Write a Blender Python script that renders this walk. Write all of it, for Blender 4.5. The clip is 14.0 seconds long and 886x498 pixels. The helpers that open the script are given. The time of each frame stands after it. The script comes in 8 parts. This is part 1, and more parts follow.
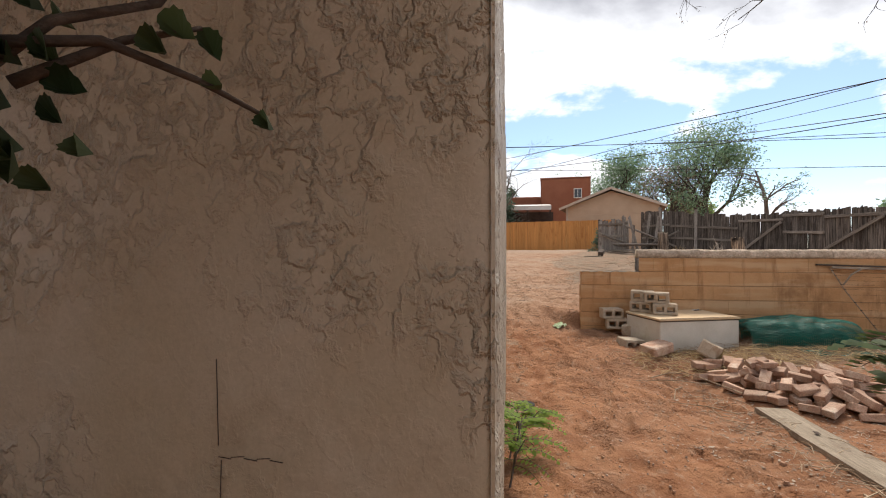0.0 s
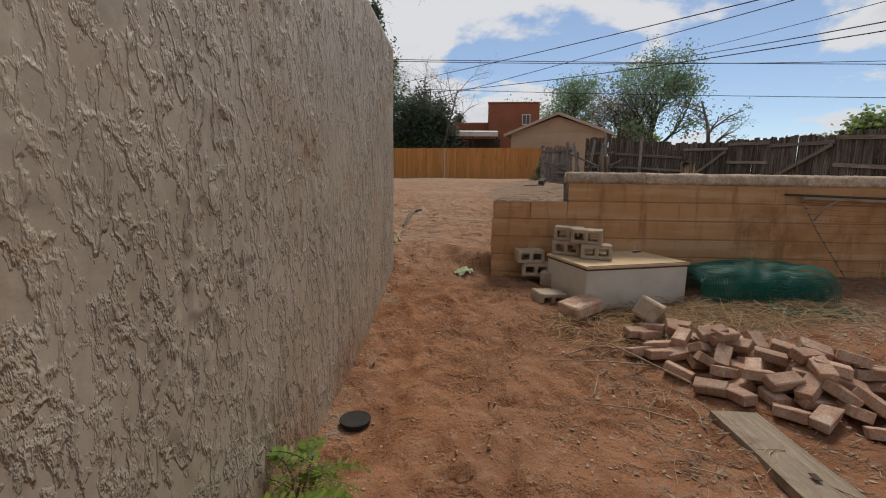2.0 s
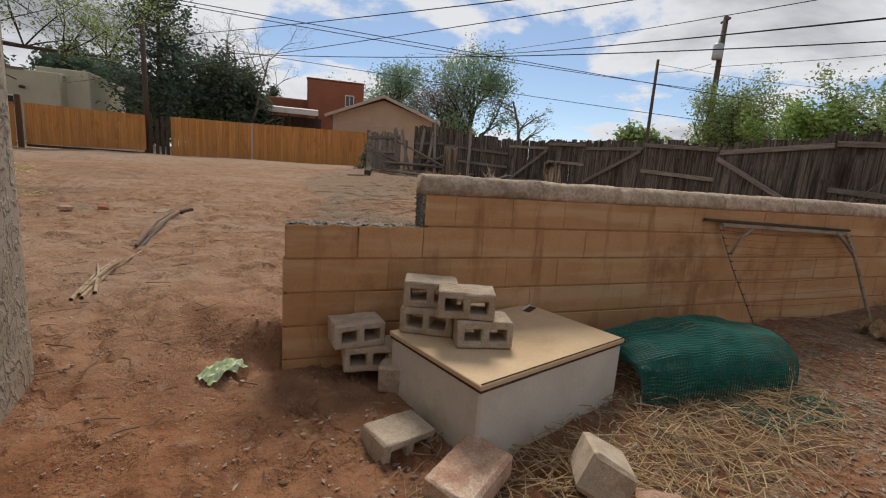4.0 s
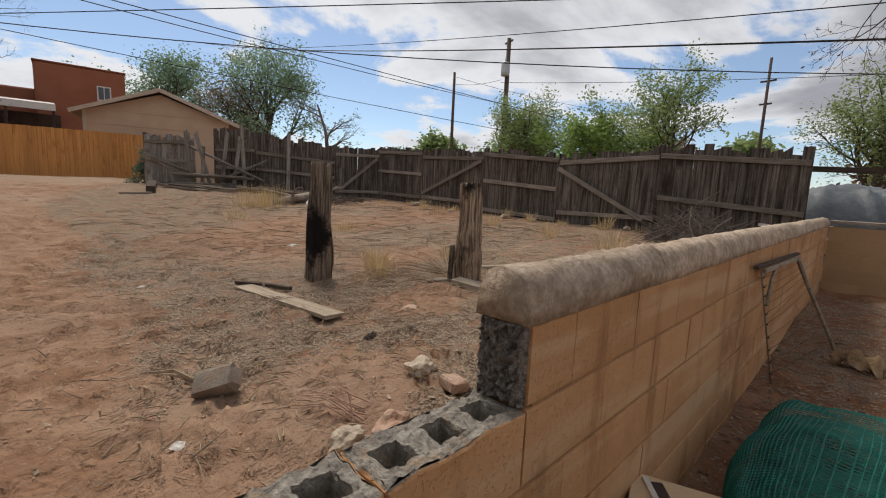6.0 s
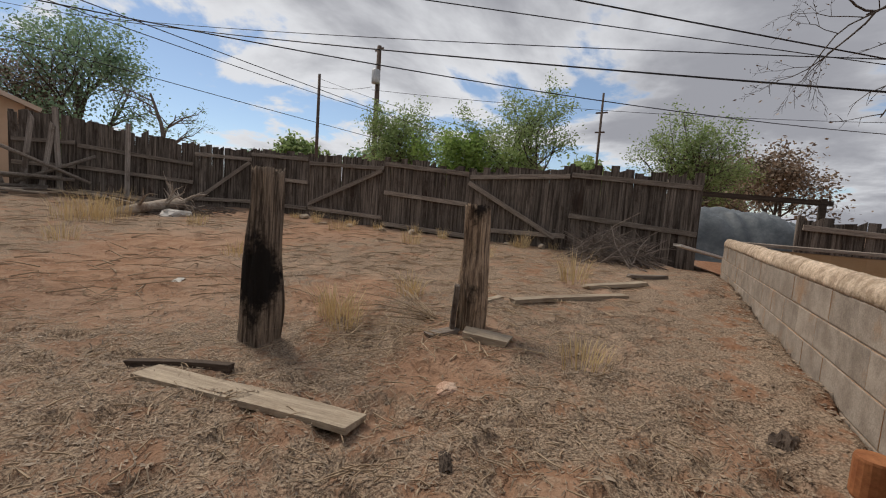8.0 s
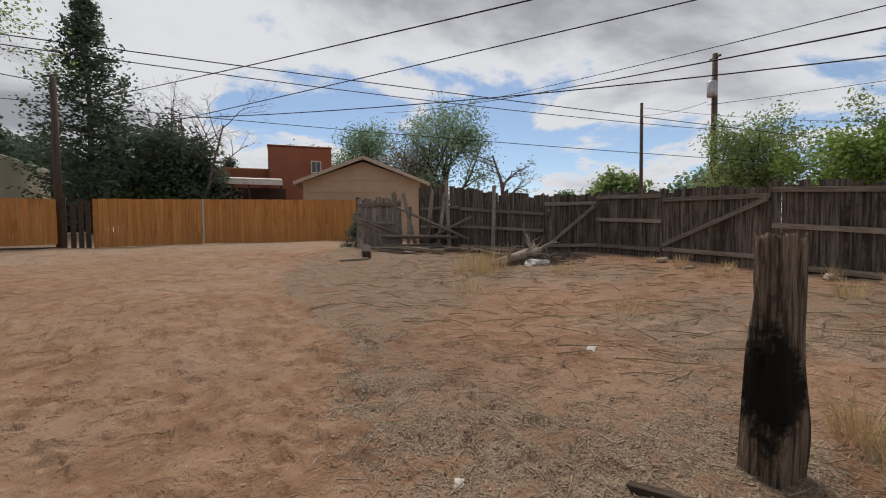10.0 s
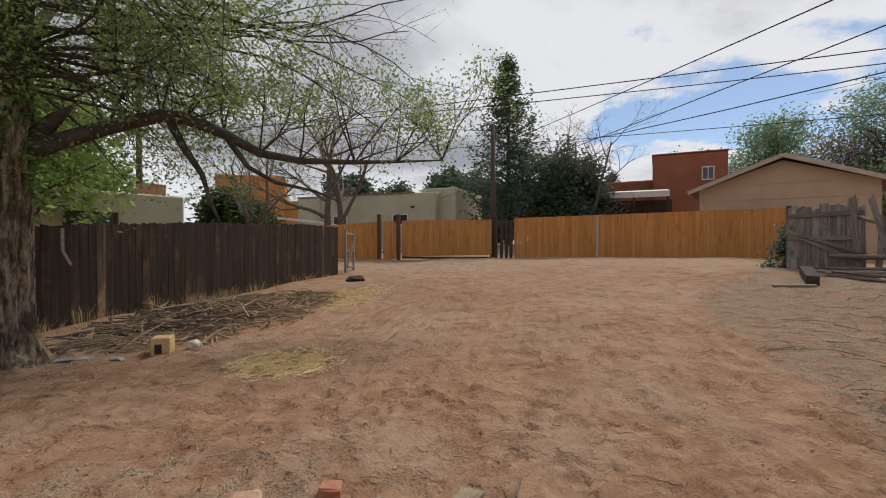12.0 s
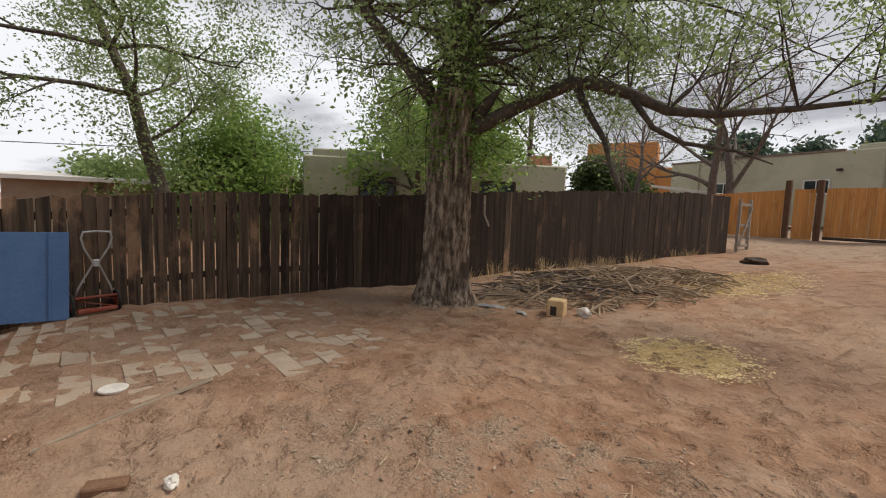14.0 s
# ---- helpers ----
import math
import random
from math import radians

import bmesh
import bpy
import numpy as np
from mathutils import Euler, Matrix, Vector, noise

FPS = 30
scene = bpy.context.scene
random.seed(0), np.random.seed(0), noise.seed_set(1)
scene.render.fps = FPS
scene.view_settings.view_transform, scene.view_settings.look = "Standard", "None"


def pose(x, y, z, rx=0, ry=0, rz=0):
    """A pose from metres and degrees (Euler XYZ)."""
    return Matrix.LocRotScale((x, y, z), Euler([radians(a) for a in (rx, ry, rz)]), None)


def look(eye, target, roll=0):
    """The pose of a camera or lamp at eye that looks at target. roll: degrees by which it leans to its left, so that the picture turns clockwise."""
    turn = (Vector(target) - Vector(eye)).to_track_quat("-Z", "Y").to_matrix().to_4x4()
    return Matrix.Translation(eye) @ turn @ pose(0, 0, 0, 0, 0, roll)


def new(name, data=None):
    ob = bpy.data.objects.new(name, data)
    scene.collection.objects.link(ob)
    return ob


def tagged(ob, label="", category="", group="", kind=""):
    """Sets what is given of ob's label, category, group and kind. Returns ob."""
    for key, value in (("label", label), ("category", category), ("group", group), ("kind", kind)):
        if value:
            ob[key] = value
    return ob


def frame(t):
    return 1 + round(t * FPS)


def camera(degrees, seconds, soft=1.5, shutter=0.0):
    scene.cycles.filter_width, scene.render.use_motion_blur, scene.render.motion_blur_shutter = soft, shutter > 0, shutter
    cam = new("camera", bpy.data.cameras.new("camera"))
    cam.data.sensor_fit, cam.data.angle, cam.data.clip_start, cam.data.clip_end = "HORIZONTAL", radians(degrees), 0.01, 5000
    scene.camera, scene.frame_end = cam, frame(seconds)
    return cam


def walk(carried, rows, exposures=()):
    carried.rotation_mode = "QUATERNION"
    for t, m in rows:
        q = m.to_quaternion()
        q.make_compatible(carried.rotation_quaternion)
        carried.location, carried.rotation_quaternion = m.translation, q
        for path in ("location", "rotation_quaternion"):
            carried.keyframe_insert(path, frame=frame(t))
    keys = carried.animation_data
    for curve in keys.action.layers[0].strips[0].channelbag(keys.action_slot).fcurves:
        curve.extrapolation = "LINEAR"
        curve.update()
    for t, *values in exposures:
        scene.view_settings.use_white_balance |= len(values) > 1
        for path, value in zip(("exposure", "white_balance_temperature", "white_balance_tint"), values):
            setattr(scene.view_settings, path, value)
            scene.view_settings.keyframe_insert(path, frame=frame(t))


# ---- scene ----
import collections

# ---------------------------------------------------------------- camera
cam = camera(90.2, 14.0, soft=1.1)
PATH = [
    (0, (-0.062, -0.301, 1.46), (-0.041, 1.699, 1.462), 0.0),
    (0.5, (0.156, -0.034, 1.356), (0.291, 1.949, 1.138), -1.0),
    (1, (0.301, 0.31, 1.357), (0.26, 2.293, 1.099), -1.7),
    (1.5, (0.55, 0.871, 1.383), (0.668, 2.85, 1.12), -0.6),
    (2, (0.906, 1.411, 1.358), (1.147, 3.372, 1.045), 0.9),
    (2.5, (1.135, 1.982, 1.368), (1.656, 3.882, 1.02), 2.2),
    (2.7, (1.22, 2.196, 1.384), (1.89, 4.048, 1.037), 3.3),
    (4.8, (1.778, 4.594, 1.534), (3.047, 6.098, 1.178), 3.7),
    (5, (1.809, 4.794, 1.551), (3.219, 6.17, 1.209), 3.9),
    (5.5, (1.907, 5.252, 1.6), (3.511, 6.407, 1.295), 3.1),
    (6, (1.969, 5.729, 1.63), (3.583, 6.878, 1.358), 2.6),
    (6.5, (1.972, 6.143, 1.647), (3.767, 7.052, 1.498), 3.0),
    (7, (2.10, 6.554, 1.604), (4.011, 7.221, 1.424), 3.8),
    (7.2, (2.204, 6.692, 1.597), (4.138, 7.167, 1.407), 5.2),
    (9.3, (2.415, 8.188, 1.888), (4.016, 9.371, 1.694), 0.1),
    (9.5, (2.375, 8.276, 1.907), (3.869, 9.593, 1.723), -0.4),
    (10, (2.324, 8.446, 1.864), (3.44, 10.104, 1.78), -0.6),
    (10.5, (2.019, 8.543, 1.909), (2.777, 10.393, 1.842), -0.3),
    (11, (1.73, 8.682, 1.892), (2.204, 10.625, 1.857), -0.1),
    (11.5, (1.699, 8.753, 1.985), (1.696, 10.753, 1.969), -0.3),
    (12, (1.618, 8.937, 1.986), (1.215, 10.896, 1.965), -0.1),
    (12.5, (1.488, 9.092, 1.962), (0.939, 11.014, 1.911), 0.6),
    (13, (1.366, 9.224, 1.969), (0.68, 11.1, 1.874), 1.1),
    (13.5, (1.18, 9.28, 1.986), (-0.031, 10.866, 1.853), 1.7),
    (14, (0.948, 9.15, 1.998), (-0.7, 10.267, 1.809), 2.0),
]
EXPO = [(0, 0.76), (0.5, 0.34), (1.0, 0.30), (1.5, -0.02), (2.5, -0.08), (5, 0.14), (7, 0.06), (9.5, -0.04), (12, 0.08), (14, 0.32)]
walk(cam, [(t, look(eye, target, roll)) for t, eye, target, roll in PATH], EXPO)

# ---------------------------------------------------------------- light
SUN_EL, SUN_AZ = 52.0, 62.0          # degrees; azimuth from +x towards +y
sun_to = Vector((math.cos(radians(SUN_EL)) * math.cos(radians(SUN_AZ)), math.cos(radians(SUN_EL)) * math.sin(radians(SUN_AZ)), math.sin(radians(SUN_EL))))
sun = new("sun", bpy.data.lights.new("sun", "SUN"))
sun.data.energy, sun.data.angle, sun.data.color = 2.5, radians(20), (1.0, 0.90, 0.78)
sun.matrix_world = look((0, 0, 0), -sun_to)

world = bpy.data.worlds.new("world")
scene.world = world
world.use_nodes = True
wn, wl = world.node_tree.nodes, world.node_tree.links
wn.clear()


def wnode(kind, **kw):
    n = wn.new(kind)
    for k, v in kw.items():
        n.inputs[k].default_value = v
    return n


def wmath(op, a, b=0.0, clamp=False):
    n = wn.new("ShaderNodeMath")
    n.operation, n.use_clamp = op, clamp
    for i, v in enumerate((a, b)):
        if isinstance(v, (int, float)):
            n.inputs[i].default_value = v
        else:
            wl.new(v, n.inputs[i])
    return n.outputs[0]


sky = wn.new("ShaderNodeTexSky")
sky.sky_type, sky.sun_disc = "NISHITA", False
sky.sun_elevation, sky.sun_rotation = radians(SUN_EL), radians(90 - SUN_AZ)
sky.altitude, sky.air_density, sky.dust_density, sky.ozone_density = 1500, 1.0, 0.6, 1.5
coord = wn.new("ShaderNodeTexCoord")
sep = wn.new("ShaderNodeSeparateXYZ")
wl.new(coord.outputs["Generated"], sep.inputs[0])
up = wmath("ADD", wmath("MAXIMUM", sep.outputs[2], 0.0), 0.20)
flat = wn.new("ShaderNodeCombineXYZ")
wl.new(wmath("DIVIDE", sep.outputs[0], up), flat.inputs[0])
wl.new(wmath("DIVIDE", sep.outputs[1], up), flat.inputs[1])
big = wnode("ShaderNodeTexNoise", Scale=0.85, Detail=10.0, Roughness=0.58, Distortion=0.25)
soft_n = wnode("ShaderNodeTexNoise", Scale=0.9, Detail=5.0, Roughness=0.55, Distortion=0.1)
shift = wn.new("ShaderNodeVectorMath")
shift.operation = "ADD"
shift.inputs[1].default_value = (5.3, 1.9, 2.0)
wl.new(flat.outputs[0], shift.inputs[0])
wl.new(shift.outputs[0], big.inputs["Vector"])
wl.new(shift.outputs[0], soft_n.inputs["Vector"])
# more cloud overhead and to the west, broken cumulus to the east
west = wmath("ADD", wmath("MULTIPLY", wmath("MAXIMUM", wmath("MULTIPLY", sep.outputs[0], -1.0), 0.0), 0.22), wmath("MULTIPLY", wmath("MAXIMUM", wmath("MULTIPLY", sep.outputs[1], -1.0), 0.0), 0.16))
lean = wmath("ADD", wmath("MULTIPLY", sep.outputs[2], 0.30), wmath("ADD", west, wmath("MULTIPLY", sep.outputs[0], -0.06)))
dens = wmath("ADD", big.outputs[0], lean)
cover = wn.new("ShaderNodeMapRange")
cover.interpolation_type = "SMOOTHSTEP"
cover.inputs[1].default_value, cover.inputs[2].default_value = 0.475, 0.53
wl.new(dens, cover.inputs[0])
grey = wn.new("ShaderNodeMapRange")
grey.interpolation_type = "SMOOTHSTEP"
grey.inputs[1].default_value, grey.inputs[2].default_value = 0.60, 0.84
south = wmath("MULTIPLY", wmath("MAXIMUM", wmath("SUBTRACT", 0.25, sep.outputs[1]), 0.0), wmath("MAXIMUM", sep.outputs[0], 0.0))
body = wmath("ADD", wmath("ADD", big.outputs[0], wmath("MULTIPLY", west, 0.36)), wmath("ADD", wmath("MULTIPLY", sep.outputs[2], 0.34), wmath("MULTIPLY", south, 0.26)))
wl.new(wmath("ADD", wmath("ADD", body, wmath("MULTIPLY", sep.outputs[2], 0.12)), wmath("MULTIPLY", wmath("SUBTRACT", soft_n.outputs[0], 0.5), 0.35)), grey.inputs[0])
ctone = wn.new("ShaderNodeMix")
ctone.data_type = "RGBA"
ctone.inputs[6].default_value, ctone.inputs[7].default_value = (7.4, 7.5, 7.8, 1), (3.3, 3.35, 3.7, 1)
wl.new(grey.outputs[0], ctone.inputs[0])
smix = wn.new("ShaderNodeMix")
smix.data_type = "RGBA"
wl.new(cover.outputs[0], smix.inputs[0])
haze = wn.new("ShaderNodeMix")
haze.data_type = "RGBA"
haze.inputs[0].default_value = 0.15
haze.inputs[7].default_value = (5.2, 6.0, 6.9, 1)
bright = wn.new("ShaderNodeVectorMath")
bright.operation = "SCALE"
bright.inputs[3].default_value = 1.1
wl.new(sky.outputs[0], bright.inputs[0])
wl.new(bright.outputs[0], haze.inputs[6])
wl.new(haze.outputs[2], smix.inputs[6])
wl.new(ctone.outputs[2], smix.inputs[7])
bg = wnode("ShaderNodeBackground", Strength=0.1)
wl.new(smix.outputs[2], bg.inputs[0])
wout = wn.new("ShaderNodeOutputWorld")
wl.new(bg.outputs[0], wout.inputs[0])
# ---------------------------------------------------------------- materials
def mat(name, c1, c2, scale=6.0, rough=0.85, bump=0.3, fine=60.0, c3=None, grain=None, vary=0.25, metal=0.0, dist=0.01, contrast=0.5, spec=0.3, emis=None):
    """A mottled surface: two colours over a broad noise, a third in stains, fine grain and relief. grain: stretch of the noise along x, y, z."""
    m = bpy.data.materials.new(name)
    m.use_nodes = True
    nt = m.node_tree
    n, l = nt.nodes, nt.links
    b = n["Principled BSDF"]
    tc, info = n.new("ShaderNodeTexCoord"), n.new("ShaderNodeObjectInfo")
    add = n.new("ShaderNodeVectorMath")
    add.operation = "MULTIPLY_ADD"
    off = n.new("ShaderNodeCombineXYZ")
    for i in range(3):
        l.new(info.outputs["Random"], off.inputs[i])
    l.new(off.outputs[0], add.inputs[0])
    add.inputs[1].default_value = (37.0, 19.0, 53.0)
    l.new(tc.outputs["Object"], add.inputs[2])
    vec = add.outputs[0]
    if grain:
        mul = n.new("ShaderNodeVectorMath")
        mul.operation = "MULTIPLY"
        mul.inputs[1].default_value = grain
        l.new(vec, mul.inputs[0])
        gvec = mul.outputs[0]
    else:
        gvec = vec

    def noise_tex(s, detail, v, r=0.6):
        t = n.new("ShaderNodeTexNoise")
        t.inputs["Scale"].default_value, t.inputs["Detail"].default_value, t.inputs["Roughness"].default_value = s, detail, r
        l.new(v, t.inputs["Vector"])
        return t.outputs[0]

    def mix(f, a, bb, blend="MIX"):
        x = n.new("ShaderNodeMix")
        x.data_type, x.blend_type = "RGBA", blend
        for s, v in ((0, f), (6, a), (7, bb)):
            if isinstance(v, (tuple, float, int)):
                x.inputs[s].default_value = v if not isinstance(v, tuple) else (*v, 1)
            else:
                l.new(v, x.inputs[s])
        return x.outputs[2]

    def ramp(v, lo, hi):
        x = n.new("ShaderNodeMapRange")
        x.interpolation_type = "SMOOTHSTEP"
        x.inputs[1].default_value, x.inputs[2].default_value = lo, hi
        l.new(v, x.inputs[0])
        return x.outputs[0]

    broad, small = noise_tex(scale, 6, gvec), noise_tex(fine, 5, gvec, 0.7)
    w = 0.32 * (1 - contrast) + 0.03
    col = mix(ramp(broad, 0.5 - w, 0.5 + w), c1, c2)
    if c3:
        col = mix(ramp(noise_tex(scale * 0.37, 7, vec, 0.7), 0.52, 0.68), col, c3)
    hsv = n.new("ShaderNodeHueSaturation")
    l.new(col, hsv.inputs["Color"])
    mr = n.new("ShaderNodeMapRange")
    mr.inputs[1].default_value, mr.inputs[2].default_value, mr.inputs[3].default_value, mr.inputs[4].default_value = 0.25, 0.75, 1 - vary, 1 + vary
    l.new(small, mr.inputs[0])
    rnd = n.new("ShaderNodeMath")
    rnd.operation = "MULTIPLY_ADD"
    l.new(info.outputs["Random"], rnd.inputs[0])
    rnd.inputs[1].default_value, rnd.inputs[2].default_value = vary, 1 - vary / 2
    tot = n.new("ShaderNodeMath")
    tot.operation = "MULTIPLY"
    l.new(rnd.outputs[0], tot.inputs[0])
    l.new(mr.outputs[0], tot.inputs[1])
    l.new(tot.outputs[0], hsv.inputs["Value"])
    l.new(hsv.outputs[0], b.inputs["Base Color"])
    b.inputs["Roughness"].default_value, b.inputs["Metallic"].default_value = rough, metal
    b.inputs["Specular IOR Level"].default_value = spec
    if bump:
        bp = n.new("ShaderNodeBump")
        bp.inputs["Strength"].default_value, bp.inputs["Distance"].default_value = bump, dist
        s = n.new("ShaderNodeMath")
        s.operation = "MULTIPLY_ADD"
        s.inputs[1].default_value = 0.5
        l.new(small, s.inputs[0])
        l.new(broad, s.inputs[2])
        l.new(s.outputs[0], bp.inputs["Height"])
        l.new(bp.outputs[0], b.inputs["Normal"])
    return m


def leaf_mat(name, c1, c2, trans=0.35):
    """Leaves that vary from clump to clump and let some light through."""
    m = bpy.data.materials.new(name)
    m.use_nodes = True
    n, l = m.node_tree.nodes, m.node_tree.links
    b = n["Principled BSDF"]
    geo = n.new("ShaderNodeNewGeometry")
    x = n.new("ShaderNodeMix")
    x.data_type = "RGBA"
    x.inputs[6].default_value, x.inputs[7].default_value = (*c1, 1), (*c2, 1)
    l.new(geo.outputs["Random Per Island"], x.inputs[0])
    l.new(x.outputs[2], b.inputs["Base Color"])
    b.inputs["Roughness"].default_value = 0.6
    b.inputs["Specular IOR Level"].default_value = 0.25
    t = n.new("ShaderNodeBsdfTranslucent")
    l.new(x.outputs[2], t.inputs[0])
    ms = n.new("ShaderNodeMixShader")
    ms.inputs[0].default_value = trans
    l.new(b.outputs[0], ms.inputs[1])
    l.new(t.outputs[0], ms.inputs[2])
    l.new(ms.outputs[0], n["Material Output"].inputs[0])
    return m


M_STUCCO = mat("stucco", (0.36, 0.325, 0.265), (0.42, 0.385, 0.325), 3, 0.55, 0.35, 90, c3=(0.37, 0.29, 0.21), vary=0.10, dist=0.004, spec=0.35)
def stucco_mat(name, stretch, dirt, relief, c1, c2, lo=0.40, hi=0.58, least=0.15):
    """Knocked-down plaster whose torn skins and ridges are dragged by the trowel. stretch: pattern per metre along x, y, z."""
    m = mat(name, c1, c2, 3, 0.5, 0.3, 90, c3=(0.40, 0.31, 0.215), vary=0.10, dist=0.003, spec=0.4)
    n, l = m.node_tree.nodes, m.node_tree.links
    b = n["Principled BSDF"]
    tc = n.new("ShaderNodeTexCoord")

    def tex(f, detail, dist_):
        s = n.new("ShaderNodeVectorMath")
        s.operation = "MULTIPLY"
        s.inputs[1].default_value = [q * f for q in stretch]
        l.new(tc.outputs["Object"], s.inputs[0])
        t = n.new("ShaderNodeTexNoise")
        t.inputs["Scale"].default_value, t.inputs["Detail"].default_value, t.inputs["Roughness"].default_value, t.inputs["Distortion"].default_value = 1.0, detail, 0.55, dist_
        l.new(s.outputs[0], t.inputs["Vector"])
        return t.outputs[0]

    def ramp(v, lo, hi):
        x = n.new("ShaderNodeMapRange")
        x.interpolation_type = "SMOOTHSTEP"
        x.inputs[1].default_value, x.inputs[2].default_value = lo, hi
        l.new(v, x.inputs[0])
        return x.outputs[0]

    def op(kind, a, c):
        x = n.new("ShaderNodeMath")
        x.operation = kind
        for i, v in enumerate((a, c)):
            if isinstance(v, float):
                x.inputs[i].default_value = v
            else:
                l.new(v, x.inputs[i])
        return x.outputs[0]

    base = tex(1.0, 5, 0.25)
    skin = ramp(base, 0.47, 0.535)
    rim = op("SUBTRACT", 1.0, ramp(op("ABSOLUTE", op("SUBTRACT", base, 0.54), 0.0), 0.0, 0.045))
    crumbs = ramp(tex(2.6, 4, 0.1), 0.54, 0.60)
    patch = op("ADD", op("MULTIPLY", ramp(tex(0.12, 3, 0.2), lo, hi), 1 - least), least)
    hgt = op("MULTIPLY", op("ADD", op("ADD", op("MULTIPLY", skin, 0.8), op("MULTIPLY", rim, 0.35)), op("MULTIPLY", crumbs, 0.35)), patch)
    bp = n.new("ShaderNodeBump")
    bp.inputs["Strength"].default_value, bp.inputs["Distance"].default_value = 0.8, relief
    l.new(hgt, bp.inputs["Height"])
    old = b.inputs["Normal"].links[0].from_socket
    l.new(old, bp.inputs["Normal"])
    l.new(bp.outputs[0], b.inputs["Normal"])
    # red dust splashed on the foot of the wall
    sep_ = n.new("ShaderNodeSeparateXYZ")
    l.new(tc.outputs["Object"], sep_.inputs[0])
    splash = ramp(op("ADD", op("MULTIPLY", sep_.outputs[2], -1.0), op("MULTIPLY", tex(0.25, 6, 0.3), 1.1)), 0.12, 0.62)
    mx = n.new("ShaderNodeMix")
    mx.data_type = "RGBA"
    l.new(op("MULTIPLY", splash, dirt), mx.inputs[0])
    col = b.inputs["Base Color"].links[0].from_socket
    l.new(col, mx.inputs[6])
    mx.inputs[7].default_value = (0.36, 0.235, 0.15, 1)
    l.new(mx.outputs[2], b.inputs["Base Color"])
    return m


M_STUCCO_E = stucco_mat("stucco_dragged", (13, 13, 6.5), 0.9, 0.020, (0.39, 0.342, 0.272), (0.465, 0.412, 0.335), 0.36, 0.52, 0.25)
M_STUCCO_S = stucco_mat("stucco_dabbed", (15, 15, 12), 0.2, 0.017, (0.46, 0.375, 0.262), (0.53, 0.445, 0.335), 0.42, 0.57, 0.06)
def block_mat(name, c1, c2, stain, pale):
    """Flaking paint on pitted block: bands from course to course, rain streaks and pits that run on from block to block."""
    m = mat(name, c1, c2, 2.2, 0.92, 0.6, 70, vary=0.10, dist=0.006)
    n, l = m.node_tree.nodes, m.node_tree.links
    b = n["Principled BSDF"]
    geo = n.new("ShaderNodeNewGeometry")

    def tex(stretch, s, detail, r):
        v = n.new("ShaderNodeVectorMath")
        v.operation = "MULTIPLY"
        v.inputs[1].default_value = stretch
        l.new(geo.outputs["Position"], v.inputs[0])
        t = n.new("ShaderNodeTexNoise")
        t.inputs["Scale"].default_value, t.inputs["Detail"].default_value, t.inputs["Roughness"].default_value = s, detail, r
        l.new(v.outputs[0], t.inputs["Vector"])
        return t.outputs[0]

    def ramp(v, lo, hi, top):
        x = n.new("ShaderNodeMapRange")
        x.interpolation_type = "SMOOTHSTEP"
        x.inputs[1].default_value, x.inputs[2].default_value, x.inputs[4].default_value = lo, hi, top
        l.new(v, x.inputs[0])
        return x.outputs[0]

    def mix(f, a, c):
        x = n.new("ShaderNodeMix")
        x.data_type = "RGBA"
        l.new(f, x.inputs[0])
        l.new(a, x.inputs[6])
        x.inputs[7].default_value = (*c, 1)
        return x.outputs[2]

    col = b.inputs["Base Color"].links[0].from_socket
    col = mix(ramp(tex((0.5, 0.5, 5.0), 1.0, 4, 0.6), 0.50, 0.62, 0.65), col, pale)
    col = mix(ramp(tex((5.0, 5.0, 0.9), 1.0, 6, 0.65), 0.52, 0.70, 0.75), col, stain)
    col = mix(ramp(tex((1, 1, 1), 1.1, 6, 0.7), 0.54, 0.68, 0.7), col, stain)
    pits = tex((1, 1, 1), 95, 3, 0.5)
    col = mix(ramp(pits, 0.62, 0.72, 0.2), col, stain)
    l.new(col, b.inputs["Base Color"])
    bp = n.new("ShaderNodeBump")
    bp.invert = True
    bp.inputs["Strength"].default_value, bp.inputs["Distance"].default_value = 0.7, 0.004
    l.new(ramp(pits, 0.56, 0.68, 1.0), bp.inputs["Height"])
    l.new(b.inputs["Normal"].links[0].from_socket, bp.inputs["Normal"])
    l.new(bp.outputs[0], b.inputs["Normal"])
    return m


M_BLOCK = block_mat("painted_block", (0.50, 0.275, 0.125), (0.60, 0.35, 0.175), (0.29, 0.148, 0.064), (0.64, 0.44, 0.265))
M_CAP = mat("wall_cap", (0.37, 0.285, 0.205), (0.54, 0.435, 0.335), 12, 0.95, 1.0, 45, c3=(0.27, 0.20, 0.145), vary=0.4, dist=0.012, contrast=0.6)
M_MORTAR = mat("mortar", (0.34, 0.20, 0.10), (0.44, 0.28, 0.155), 9, 0.95, 0.5, 80, vary=0.2)
M_CINDER = mat("cinder_block", (0.42, 0.345, 0.26), (0.54, 0.46, 0.36), 12, 0.95, 1.0, 90, c3=(0.40, 0.30, 0.21), vary=0.25, dist=0.008)
M_CONC = mat("broken_concrete", (0.13, 0.12, 0.11), (0.36, 0.33, 0.30), 45, 0.95, 1.0, 90, vary=0.4, dist=0.02)
M_BRICK = mat("salvaged_brick", (0.36, 0.215, 0.15), (0.50, 0.35, 0.26), 9, 0.93, 0.6, 90, c3=(0.54, 0.43, 0.34), vary=0.42, dist=0.006)
M_REDBRICK = mat("red_brick", (0.40, 0.16, 0.10), (0.46, 0.24, 0.16), 14, 0.93, 0.6, 90, vary=0.25)
